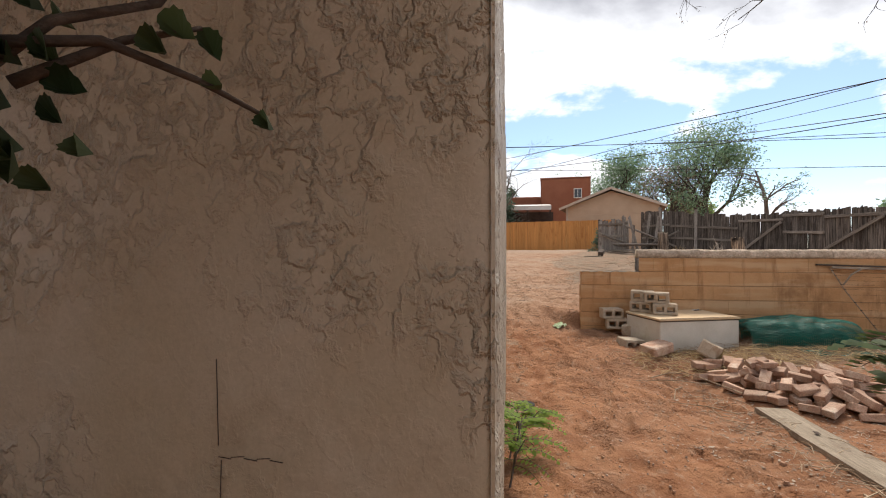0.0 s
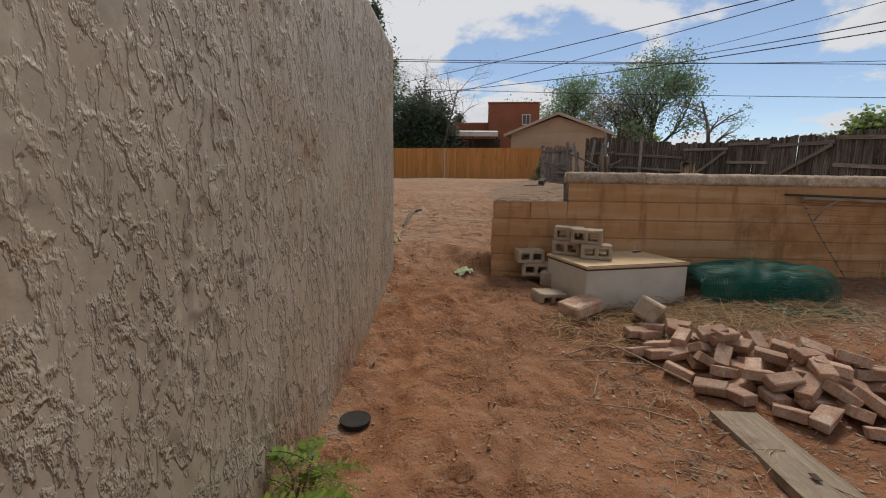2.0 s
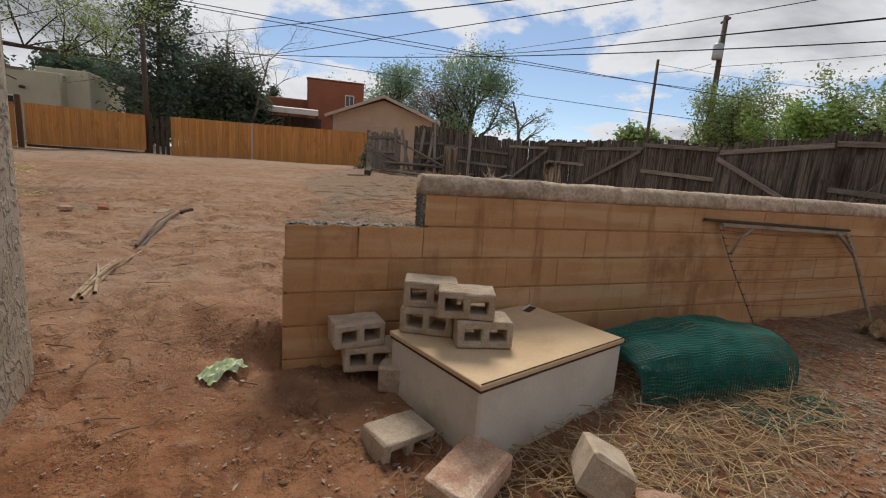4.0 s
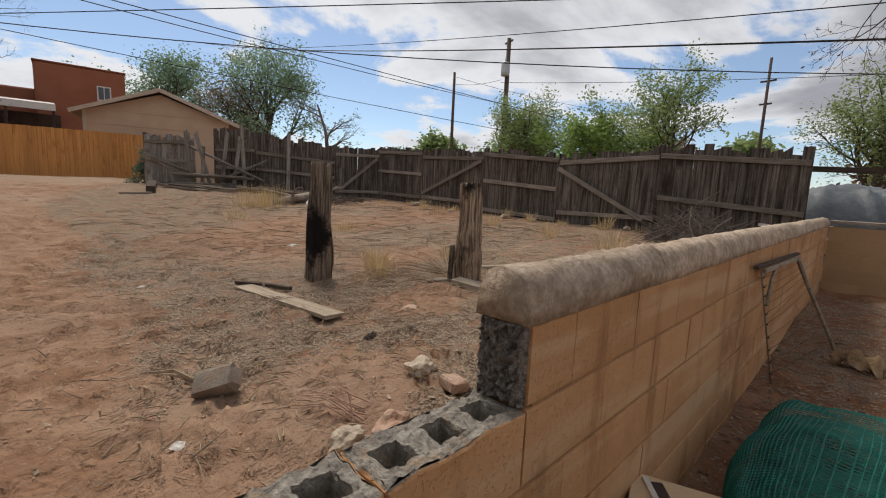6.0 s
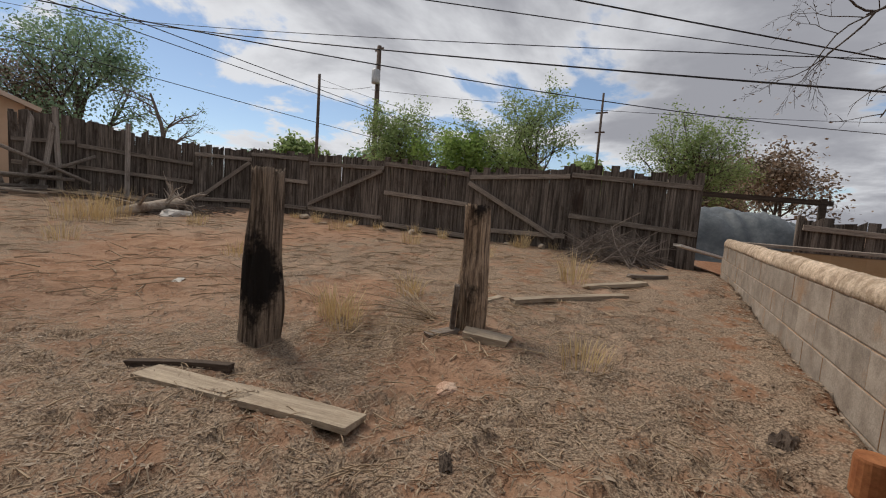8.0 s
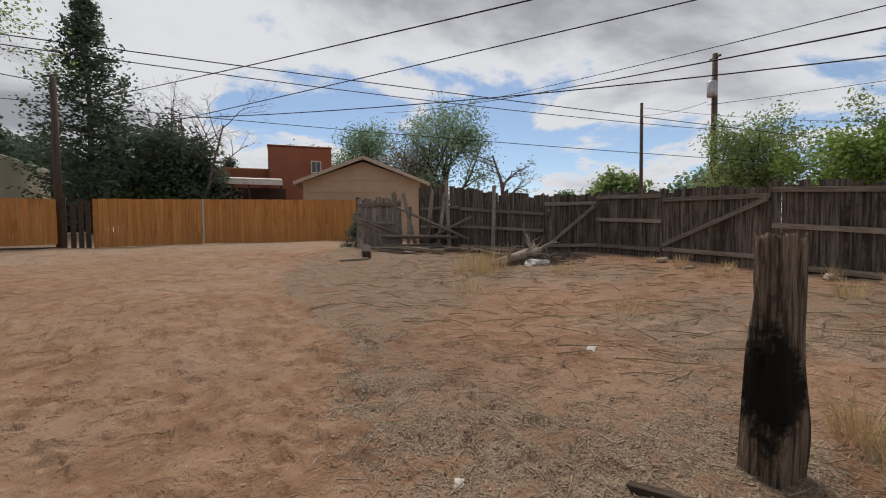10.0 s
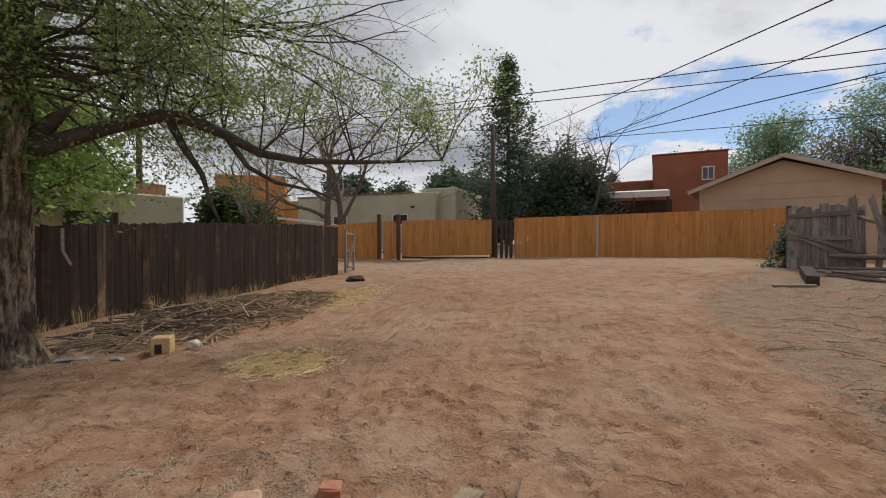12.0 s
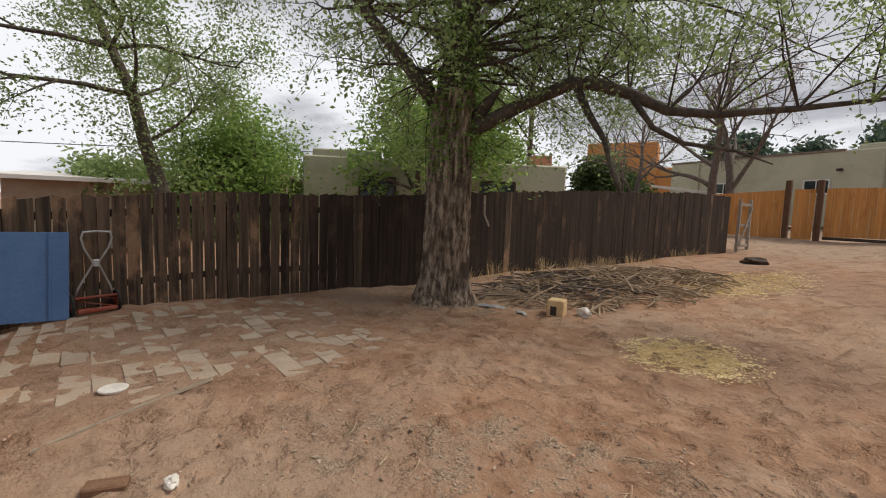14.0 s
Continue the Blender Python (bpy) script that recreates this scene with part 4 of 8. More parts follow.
grey_panel((12.35, 17.85), GC, 2.86, 2.88, tops=True, rails=(0.86, 0.12), brace=((0.05, 0.1), (0.95, 0.8)), seed=6)
grey_panel((10.45, 19.6), (12.35, 17.85), 1.80, 1.74, (0.66, 0.36, 0.02), None, seed=7, wild=0.06, lean=0.4, gap=-0.014)
grey_panel((9.55, 20.45), (10.45, 19.6), 1.84, 1.86, (0.66, 0.36), None, seed=8, wild=0.10, lean=1.2, gap=-0.02)
grey_panel(GE, (9.1, 20.85), 1.55, 1.6, (0.86, 0.50), ((0.0, 0.62), (0.9, 0.15)), seed=9, wild=0.08, lean=1.0, gap=-0.02, pale=True)
r = random.Random(8)
for i, (px, py, h, ln) in enumerate([(9.2, 20.6, 1.3, 5), (9.4, 20.4, 1.80, -12), (9.65, 20.2, 1.85, 7), (10.2, 19.75, 2.0, -2), (11.2, 18.85, 1.9, 1), (9.0, 20.85, 1.75, -3), (9.9, 20.0, 1.7, 10)]):
    th = thing("loose_fence_board", px, py, height(px, py) - 0.05, -43, "loose grey fence board leaning in the broken fence", "board", "loose boards at the broken fence")
    piece("board", PALE_PICKETS[i % 8], th, pose(0, -0.12, 0, 4, ln, 0) @ Matrix.Diagonal((0.8, 1.6, h, 1)))
for i, (p, q, za, zb) in enumerate([((8.9, 20.9), (10.4, 19.2), 1.25, 0.25), ((9.4, 20.2), (10.6, 19.3), 0.2, 0.95), ((8.6, 21.1), (10.3, 19.6), 0.32, 0.30), ((8.3, 20.9), (9.9, 19.9), 0.06, 0.09), ((8.05, 21.6), (9.0, 20.75), 0.85, 0.35), ((8.35, 20.95), (9.95, 19.55), 0.36, 0.33)]):
    g0 = height(*p)
    tagged(tube("broken_rail", [(p[0], p[1] - 0.15, g0 + za), (q[0], q[1] - 0.15, g0 + zb)], [0.05, 0.045], M_GREYRAIL, None, 6), "broken grey fence rail fallen across the fence end", "board", "broken rails")

# dark-stained board fence along the west side
BF0, BF1 = (-6.05, 5.5), (-5.37, 23.9)
BLACK_PICKETS = [picket_mesh(1.0, 0.14, 0.022, s + 50, M_BLACKFENCE, 0.012) for s in range(8)]
BROWN_PICKETS = [picket_mesh(1.0, 0.14, 0.022, s + 60, M_BROWNFENCE, 0.02) for s in range(8)]
BF_ANG = math.degrees(math.atan2(BF1[1] - BF0[1], BF1[0] - BF0[0]))
BF_LEN = math.hypot(BF1[0] - BF0[0], BF1[1] - BF0[1])
npan = 8
for k in range(npan):
    p, q = on(BF0, BF1, k / npan), on(BF0, BF1, (k + 1) / npan)
    zp, zq = height(*p), height(*q)
    th = thing("dark_board_fence", p[0], p[1], zp, BF_ANG, "dark brown stained board fence with light gaps between boards", "fence", "dark board fence")
    ln = BF_LEN / npan
    n = int(ln / 0.142)
    w = ln / n
    for i in range(n):
        f = (i + 0.5) / n
        yy = on(p, q, f)[1]
        h = 1.50 + 0.24 * step((yy - 10) / 9) + r.uniform(-0.008, 0.008)
        slit = r.uniform(0.004, 0.022) if yy < 12.5 else r.uniform(0.0, 0.006)
        piece("picket", r.choice(BROWN_PICKETS if r.random() < 1 - step((yy - 10.0) / 3.5) * 0.99 else BLACK_PICKETS), th, pose((i + 0.5) * w, r.uniform(-0.003, 0.003), (zq - zp) * f - 0.03, 0, r.uniform(-0.25, 0.25), 0) @ Matrix.Diagonal(((w - slit) / 0.14, 1, h + 0.03, 1)))
    for f in (0.85, 0.25):
        rail(th, (0, 1.5 * f), (ln, zq - zp + 1.5 * f), 0.09, 0.04, M_BLACKFENCE, y=0.035)
    part("post", boxbm(0.03, 0.07, 0.62, 0.10, 0.09, 1.5, bevel=0.006), M_BLACKFENCE, th)

# orange cedar fence beyond the lane
OF0, OF1 = (-9.8, 28.4), (12.6, 29.66)


CEDAR = [picket_mesh(1.0, 0.14, 0.02, s + 90, M_ORANGE, 0.004) for s in range(6)]


def cedar(name, xa, xb, z0, z1a, z1b, seed, label, rails=False, foot=0.0):
    """A panel of close-set cedar boards between two stations along the fence line."""
    r = random.Random(seed)
    fa, fb = (xa - OF0[0]) / (OF1[0] - OF0[0]), (xb - OF0[0]) / (OF1[0] - OF0[0])
    p, q = on(OF0, OF1, fa), on(OF0, OF1, fb)
    zp, zq = height(*p), height(*q)
    ang, ln = math.degrees(math.atan2(q[1] - p[1], q[0] - p[0])), math.hypot(q[0] - p[0], q[1] - p[1])
    th = thing(name, p[0], p[1], zp, ang, label, "fence", "cedar fence")
    n = int(ln / 0.142)
    w = ln / n
    for i in range(n):
        f = (i + 0.5) / n
        top = z1a + (z1b - z1a) * f + r.uniform(-0.006, 0.006)
        base = (zq - zp) * f + foot
        piece("board", r.choice(CEDAR), th, pose((i + 0.5) * w, r.uniform(-0.004, 0.004), base) @ Matrix.Diagonal(((w - r.uniform(0.003, 0.009)) / 0.14, 1, top - zp - base, 1)))
    if foot:
        part("bottom_rail", boxbm(ln / 2, 0.0, foot - 0.05, ln, 0.06, 0.10), M_DARKWOOD, th)
    return th


cedar("cedar_fence", -9.8, -5.6, 0, 2.78, 3.05, 1, "orange-stained cedar board fence panel beside the lane")
cedar("cedar_gate", -5.3, -4.7, 0, 3.08, 3.08, 2, "narrow orange cedar gate between brown posts")
cedar("sliding_gate", -4.4, -0.25, 0, 3.10, 3.10, 3, "long orange cedar sliding gate with dark bottom rail", foot=0.14)
cedar("cedar_fence", 0.75, 4.28, 0, 3.16, 3.25, 4, "orange-stained cedar board fence panel beside the lane")
cedar("cedar_fence", 4.36, 12.6, 0, 3.26, 3.50, 5, "long orange-stained cedar board fence panel, slightly uneven top")


def stake(name, x, y, h, w, material, label, cat, group="", lean=0):
    th = thing(name, x, y, height(x, y) - 0.2, 0, label, cat, group)
    part("post", boxbm(0, 0, (h + 0.2) / 2, w, w, h + 0.2, ry=lean, bevel=w * 0.08), material, th)
    return th


for px in (-5.48, -4.55):
    stake("gate_post", px, 28.62, 2.1, 0.17, M_BROWNPOST, "tall dark brown square gate post", "post", "gate posts")
stake("metal_post", 4.32, 29.12, 1.82, 0.07, M_GREYMETAL, "thin grey metal fence post", "post")
for i, px in enumerate((-0.05, 0.2, 0.42, 0.62)):
    stake("dark_stake", px, 28.85, (1.85, 1.6, 1.75, 1.7)[i], 0.14, M_DARKWOOD, "dark old timber stake beside the cedar gate", "post", "dark stakes")
# ---------------------------------------------------------------- buildings
def win(parent, x, y, z, w, h, axis="x", frame_mat=None, name="window"):
    """A framed pane set into a wall that runs along the given axis."""
    fm = frame_mat or M_WHITEMETAL
    sx, sy = (w, 0.10) if axis == "x" else (0.10, w)
    wn_ = part(name, boxbm(x, y, z, *((w - 0.1, 0.06) if axis == "x" else (0.06, w - 0.1)), h - 0.1), M_GLASS, parent)
    fr = bmesh.new()
    for s in (-1, 1):
        if axis == "x":
            box(fr, x + s * w / 2, y, z, 0.08, 0.12, h + 0.08)
            box(fr, x, y, z + s * h / 2, w, 0.12, 0.08)
        else:
            box(fr, x, y + s * w / 2, z, 0.12, 0.08, h + 0.08)
            box(fr, x, y, z + s * h / 2, 0.12, w, 0.08)
    if axis == "x":
        box(fr, x, y, z, 0.05, 0.11, h)
    else:
        box(fr, x, y, z, 0.11, 0.05, h)
    part("window_frame", fr, fm, wn_)
    return wn_


def garage():
    """Low gabled outbuilding: gable end to the yard."""
    gx, gy = 11.85, 30.0
    th = thing("garage", gx, gy, 1.2, -24, "tan sided garage with a shallow brown gable roof", "building")
    W, D, eave, ridge = 6.0, 7.0, 3.25, 4.42
    bm = bmesh.new()
    pts = [(-W / 2, 0), (W / 2, 0), (W / 2, eave), (0, ridge - 0.12), (-W / 2, eave)]
    a = [bm.verts.new((x, 0, z)) for x, z in pts]
    c = [bm.verts.new((x, D, z)) for x, z in pts]
    bm.faces.new(a)
    bm.faces.new(c[::-1])
    for i in range(5):
        bm.faces.new((a[i], c[i], c[(i + 1) % 5], a[(i + 1) % 5]))
    part("wall", bm, M_TAN, th)
    for z in (1.7, 2.7, 3.35):
        part("siding_batten", boxbm(0, -0.015, z, (W if z < 3.2 else 4.4), 0.03, 0.035), M_TAN, th)
    for s in (-1, 1):
        ang = math.atan2(ridge - eave, W / 2)
        ln = math.hypot(W / 2 + 0.45, (ridge - eave) * (W / 2 + 0.45) / (W / 2))
        roof = boxbm(s * (W / 4 + 0.22), D / 2, (ridge + eave) / 2 - 0.05, ln, D + 0.9, 0.07, 0, s * math.degrees(ang), 0)
        part("roof", roof, M_SHINGLE, th)
        part("barge_board", boxbm(s * (W / 4 + 0.22), -0.47, (ridge + eave) / 2 - 0.06, ln, 0.05, 0.17, 0, s * math.degrees(ang), 0), M_ROOFTRIM, th)
    part("door", boxbm(-W / 2 - 0.02, 3.2, 1.4, 0.06, 3.0, 2.3, bevel=0.01), M_ROOFTRIM, th)
    part("corner_board", boxbm(-W / 2 + 0.05, -0.02, eave / 2, 0.14, 0.05, eave), M_ROOFTRIM, th)


garage()


def red_house():
    th = thing("red_house", 13.2, 46.0, 1.5, -14, "red-brown stucco two-storey house with flat roofs", "building")
    part("wall", boxbm(0.1, 2.6, 3.75, 5.1, 5, 7.5, bevel=0.12), M_REDSTUC, th)
    part("low_wing", boxbm(-7.2, 3.5, 2.85, 9.6, 5, 5.7, bevel=0.10), M_REDSTUC, th)
    win(th, 1.35, 0.08, 5.85, 0.75, 0.95)
    part("parapet_cap", boxbm(0.1, 2.6, 7.53, 5.2, 5.1, 0.08), M_REDSTUC, th)


red_house()


def porch():
    th = thing("porch", 8.5, 42.0, 1.8, -12, "covered porch with a pale metal roof and dark shade", "porch")
    part("roof", boxbm(0, 0.9, 3.92, 4.4, 2.6, 0.14, 8, 0, 0), M_WHITEMETAL, th)
    part("fascia", boxbm(0, -0.38, 3.55, 4.4, 0.08, 0.28), M_WHITEMETAL, th)
    # the shade under the roof is put into the colour of these parts
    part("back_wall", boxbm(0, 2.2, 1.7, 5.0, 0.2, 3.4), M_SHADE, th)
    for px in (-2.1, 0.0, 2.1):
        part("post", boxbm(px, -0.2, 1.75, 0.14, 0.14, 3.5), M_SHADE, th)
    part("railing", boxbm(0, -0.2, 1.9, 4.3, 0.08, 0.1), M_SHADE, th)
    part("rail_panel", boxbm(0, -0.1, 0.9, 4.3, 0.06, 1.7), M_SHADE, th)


porch()


def pale_house():
    th = thing("pale_house", -5.7, 41.8, 1.6, -10, "pale green flat-roofed stucco house across the lane", "building")
    part("wall", boxbm(-6.5, 3.4, 2.2, 13.0, 6.8, 4.4, bevel=0.06), M_PALE, th)
    part("wing", boxbm(-0.15, 4.4, 2.4, 2.9, 7.0, 4.8, bevel=0.06), M_PALE, th)
    part("roof_edge", boxbm(-7.4, 0.05, 4.42, 11.2, 0.25, 0.12), M_SHINGLE, th)
    win(th, -3.0, -0.04, 2.35, 1.3, 0.8)
    win(th, -8.6, -0.04, 2.35, 1.3, 0.8)
    win(th, -0.7, 0.85, 2.2, 0.5, 0.5)
    lamp = part("wall_lamp", boxbm(-1.9, -0.15, 3.3, 0.25, 0.25, 0.15, bevel=0.03), M_SHADE, th)
    part("downpipe", boxbm(-10.6, -0.08, 2.2, 0.1, 0.1, 4.3), M_PALE, th)


pale_house()


def west_house():
    """Long low cream house behind the dark fence."""
    th = thing("cream_house", -14.2, 13.6, 0.5, 62, "cream flat-roofed stucco house behind the dark fence", "building")
    part("wall", boxbm(4.6, 3, 1.55, 9.2, 6, 3.1, bevel=0.05), M_PALE, th)
    part("parapet", boxbm(1.4, 2.9, 3.2, 2.2, 5.6, 0.28, bevel=0.04), M_PALE, th)
    part("chimney", boxbm(8.6, 1.2, 3.3, 0.7, 0.6, 0.5), M_REDBRICK, th)
    for px in (2.5, 6.7):
        win(th, px, -0.03, 2.0, 1.2, 0.85, frame_mat=M_SHADE)
    part("annex", boxbm(-2.0, 1.5, 1.2, 3.0, 3.0, 2.4, bevel=0.04), M_PAVER, th)


west_house()


def low_sheds():
    th = thing("low_shed", -16.5, 9.2, 0.3, 84, "low shed with pale metal roof behind the fence", "building")
    part("wall", boxbm(0, 1.5, 1.1, 7.0, 3, 2.2), M_PAVER, th)
    part("roof", boxbm(0, 1.4, 2.28, 7.6, 3.8, 0.12, 4), M_WHITEMETAL, th)
    th = thing("low_shed", -13.5, 25.4, 0.6, 20, "low shed with white sheet roof behind the fence", "building")
    # wall in the same near-black shade colour as the porch
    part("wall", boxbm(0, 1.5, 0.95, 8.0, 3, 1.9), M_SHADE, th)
    part("roof", boxbm(0, 1.3, 1.95, 8.6, 3.6, 0.12, 4), M_WHITEMETAL, th)
    th = thing("tan_shed", -9.6, 31.0, 1.0, 5, "small tan shed with a pale sloped roof", "building")
    part("wall", boxbm(0, 1.5, 1.0, 4.0, 3, 2.0), M_TAN, th)
    part("roof", boxbm(0, 1.3, 2.1, 4.6, 3.6, 0.12, 0, 8, 0), M_WHITEMETAL, th)


low_sheds()
th = thing("orange_house", -25.5, 47.5, 1.0, 28, "orange stucco two-storey house far off", "building")
part("wall", boxbm(0, 2, 3.9, 6.4, 4, 7.8, bevel=0.1), M_ORSTUC, th)
part("low_wing", boxbm(5.0, 2.2, 2.8, 5.0, 4, 5.2, bevel=0.1), M_ORSTUC, th)
win(th, -0.8, -0.04, 5.4, 0.9, 1.1)

# tarp-covered heap and dark boards beyond the far corner of the yard
def tarp_heap():
    th = thing("tarp_covered_heap", 13.6, 4.1, 0.9, -95, "grey plastic tarp draped over a low heap", "tarp")
    nu, nv = 60, 30
    verts, faces = [], []
    for j in range(nv + 1):
        for i in range(nu + 1):
            u, v = i / nu * 2 - 1, j / nv * 2 - 1
            z = 1.15 * (1 - abs(u) ** 4) * (1 - abs(v) ** 3) + 0.10 * noise.noise((u * 3, v * 3, 1)) - 0.20 * abs(noise.noise((u * 6 + v * 2, v * 1.5, 6))) - 0.05 * abs(noise.noise((u * 15 - v * 4, v * 4, 2)))
            verts.append((u * 1.7, v * 0.9, max(0.0, z)))
    for j in range(nv):
        for i in range(nu):
            a = j * (nu + 1) + i
            faces.append((a, a + 1, a + nu + 2, a + nu + 1))
    piece("tarp", data_mesh("tarp", verts, faces, M_TARP, True), th)
    th = thing("lean_to_roof", 12.6, 4.4, 0.9, -95, "sagging timber lean-to roof edge over a tarp", "roof")
    part("beam", boxbm(0.2, 0, 1.36, 2.8, 0.08, 0.10, ry=2), M_DARKWOOD, th)
    for px in (-1.05, 1.45):
        part("post", boxbm(px, 0, 0.65, 0.1, 0.1, 1.5), M_DARKWOOD, th)


tarp_heap()
grey_panel((11.85, 3.5), (11.3, -0.6), 1.48, 1.42, (0.9, 0.3), None, seed=21)
# ---------------------------------------------------------------- trees
class Wood:
    def __init__(self):
        self.v, self.f, self.ends = [], [], []


def turn_from(d, angle, rng):
    """A direction at an angle from d, to a random side."""
    side = d.orthogonal().normalized()
    side.rotate(Matrix.Rotation(rng.uniform(0, 2 * math.pi), 3, d))
    return (d * math.cos(angle) + side * math.sin(angle)).normalized()


def branch(w, p, d, length, radius, level, o, rng):
    """Grows one limb and its side limbs. o: levels, kids, ratio, angle, wander, lift, sides."""
    n = max(3, min(10, int(length / o.get("seg", 0.35))))
    pts, rad = [p.copy()], [radius]
    lift = o["lift"][min(level, len(o["lift"]) - 1)]
    wander = o["wander"]
    for i in range(n):
        d = (d + Vector([rng.gauss(0, wander) for _ in range(3)]) + Vector((0, 0, lift))).normalized()
        p = p + d * (length / n)
        pts.append(p.copy())
        rad.append(radius * (1 - 0.72 * (i + 1) / n))
    tube_data(pts, rad, max(3, o["sides"] - 2 * level), w.v, w.f, False)
    last = level >= o["levels"]
    if last or level == o["levels"] - 1:
        for q in pts[1:]:
            w.ends.append(q)
    if last:
        return
    kids = o["kids"][min(level, len(o["kids"]) - 1)]
    for k in range(kids):
        f = o.get("from", 0.3) + (1 - o.get("from", 0.3)) * (k + rng.uniform(0.2, 0.9)) / kids
        i = min(n - 1, int(f * n))
        at = pts[i].lerp(pts[i + 1], f * n - i) if f < 1 else pts[-1]
        dd = turn_from((pts[i + 1] - pts[i]).normalized(), radians(rng.uniform(*o["angle"])), rng)
        branch(w, at, dd, length * o["ratio"] * rng.uniform(0.7, 1.15) * (1.15 - 0.45 * f), max(rad[i] * 0.62, o.get("thin", 0.004)), level + 1, o, rng)


def leaf_mesh(name, ends, per, scatter, size, material, seed, flat=0.5, keep=1.0):
    """Many small diamond leaves about the ends of twigs."""
    r = np.random.RandomState(seed)
    e = np.array([tuple(p) for p in ends])
    if keep < 1:
        e = e[r.rand(len(e)) < keep]
    c = np.repeat(e, per, axis=0) + r.normal(0, scatter, (len(e) * per, 3))
    n = len(c)
    a = r.normal(0, 1, (n, 3)); a[:, 2] *= flat
    a /= np.linalg.norm(a, axis=1)[:, None]
    b = np.cross(a, r.normal(0, 1, (n, 3)))
    b /= np.linalg.norm(b, axis=1)[:, None]
    s = size * r.uniform(0.6, 1.35, (n, 1))
    v = np.empty((n, 4, 3))
    v[:, 0], v[:, 1], v[:, 2], v[:, 3] = c - a * s, c + b * s * 0.5, c + a * s, c - b * s * 0.5
    idx = np.arange(n * 4).reshape(n, 4)
    return data_mesh(name, v.reshape(-1, 3).tolist(), idx.tolist(), material)


def tree(name, x, y, z, h, trunk_r, o, label, leaf=None, per=6, scatter=0.25, size=0.1, seed=1, stems=1, lean=(0, 0), bark=None, trunk_part=0.35, keep=1.0, group="", flat=0.6):
    rng = random.Random(seed)
    th = thing(name, x, y, z, 0, label, "tree", group)
    w = Wood()
    for s in range(stems):
        d = Vector((lean[0] + (rng.uniform(-0.3, 0.3) if stems > 1 else 0), lean[1] + (rng.uniform(-0.3, 0.3) if stems > 1 else 0), 1)).normalized()
        branch(w, Vector((rng.uniform(-0.15, 0.15) * (stems > 1), rng.uniform(-0.15, 0.15) * (stems > 1), -0.3)), d, h * o.get("stem", 0.7), trunk_r * (1 if stems == 1 else 0.75), 0, o, rng)
    piece("trunk", data_mesh("trunk", w.v, w.f, bark or M_LIMB, True), th)
    if leaf:
        piece("crown", leaf_mesh("crown", w.ends, per, scatter, size, leaf, seed, flat, keep), th)
    return th


BROAD = dict(levels=3, kids=(10, 6, 5), ratio=0.72, angle=(24, 62), wander=0.10, lift=(0.03, 0.03, 0.01), sides=9, seg=0.7, stem=0.52)
BROAD["from"] = 0.22
BARE = dict(levels=4, kids=(6, 5, 4, 3), ratio=0.56, angle=(25, 60), wander=0.13, lift=(0.03, 0.02, 0.0, -0.01), sides=9, seg=0.5, thin=0.006)
YOUNG = dict(levels=3, kids=(8, 5, 4), ratio=0.55, angle=(25, 60), wander=0.11, lift=(0.02, 0.04, 0.02), sides=7, seg=0.5, stem=0.66)
YOUNG["from"] = 0.2
BUSHY = dict(levels=3, kids=(8, 6, 4), ratio=0.55, angle=(30, 70), wander=0.15, lift=(0.02, 0.02, 0.0), sides=6, seg=0.4, stem=0.6)
BUSHY["from"] = 0.08

# cottonwoods behind the garage
tree("cottonwood", 25.6, 58.0, 2.0, 17.5, 0.42, BROAD, "tall grey-green cottonwood behind the garage", M_LEAF_B, 11, 0.50, 0.155, 3, keep=0.8, group="cottonwoods")
tree("cottonwood", 30.6, 50.5, 2.0, 17.0, 0.45, BROAD, "tall grey-green cottonwood behind the fence", M_LEAF_B, 11, 0.50, 0.15, 5, keep=0.8, group="cottonwoods")
tree("cottonwood", 26.8, 50.5, 2.0, 12.5, 0.32, BROAD, "half-bare brownish cottonwood behind the garage", M_LITTER, 6, 0.5, 0.12, 9, keep=0.8, group="cottonwoods")
tree("bare_tree", 28.7, 38.2, 1.6, 10.8, 0.26, BARE, "bare pale tree with a few leaves, behind the fence", M_LEAF_B, 2, 0.2, 0.10, 12, keep=0.15, bark=M_TWIG)
# young elms behind the old fence
tree("young_elm", 29.2, 18.6, 1.3, 7.6, 0.18, YOUNG, "young elm with fresh green leaves behind the fence", M_LEAF, 6, 0.28, 0.085, 14, stems=5, keep=0.8, group="young elms")
tree("young_elm", 29.8, 10.4, 1.2, 9.4, 0.2, YOUNG, "young elm with fresh green leaves behind the fence", M_LEAF, 6, 0.26, 0.085, 15, stems=4, keep=0.8, group="young elms")
tree("young_elm", 27.8, 14.2, 1.2, 5.8, 0.14, YOUNG, "low young elm behind the fence", M_LEAF_Y, 5, 0.25, 0.10, 16, stems=4, group="young elms")
tree("young_elm", 35.4, 1.2, 1.2, 8.6, 0.22, YOUNG, "spreading young elm behind the fence", M_LEAF, 6, 0.26, 0.085, 17, stems=5, keep=0.7, group="young elms")
tree("young_elm", 39.5, -6.0, 1.2, 8.0, 0.2, YOUNG, "half-bare elm with brown buds far behind", M_LITTER, 4, 0.4, 0.13, 18, stems=3, group="young elms")
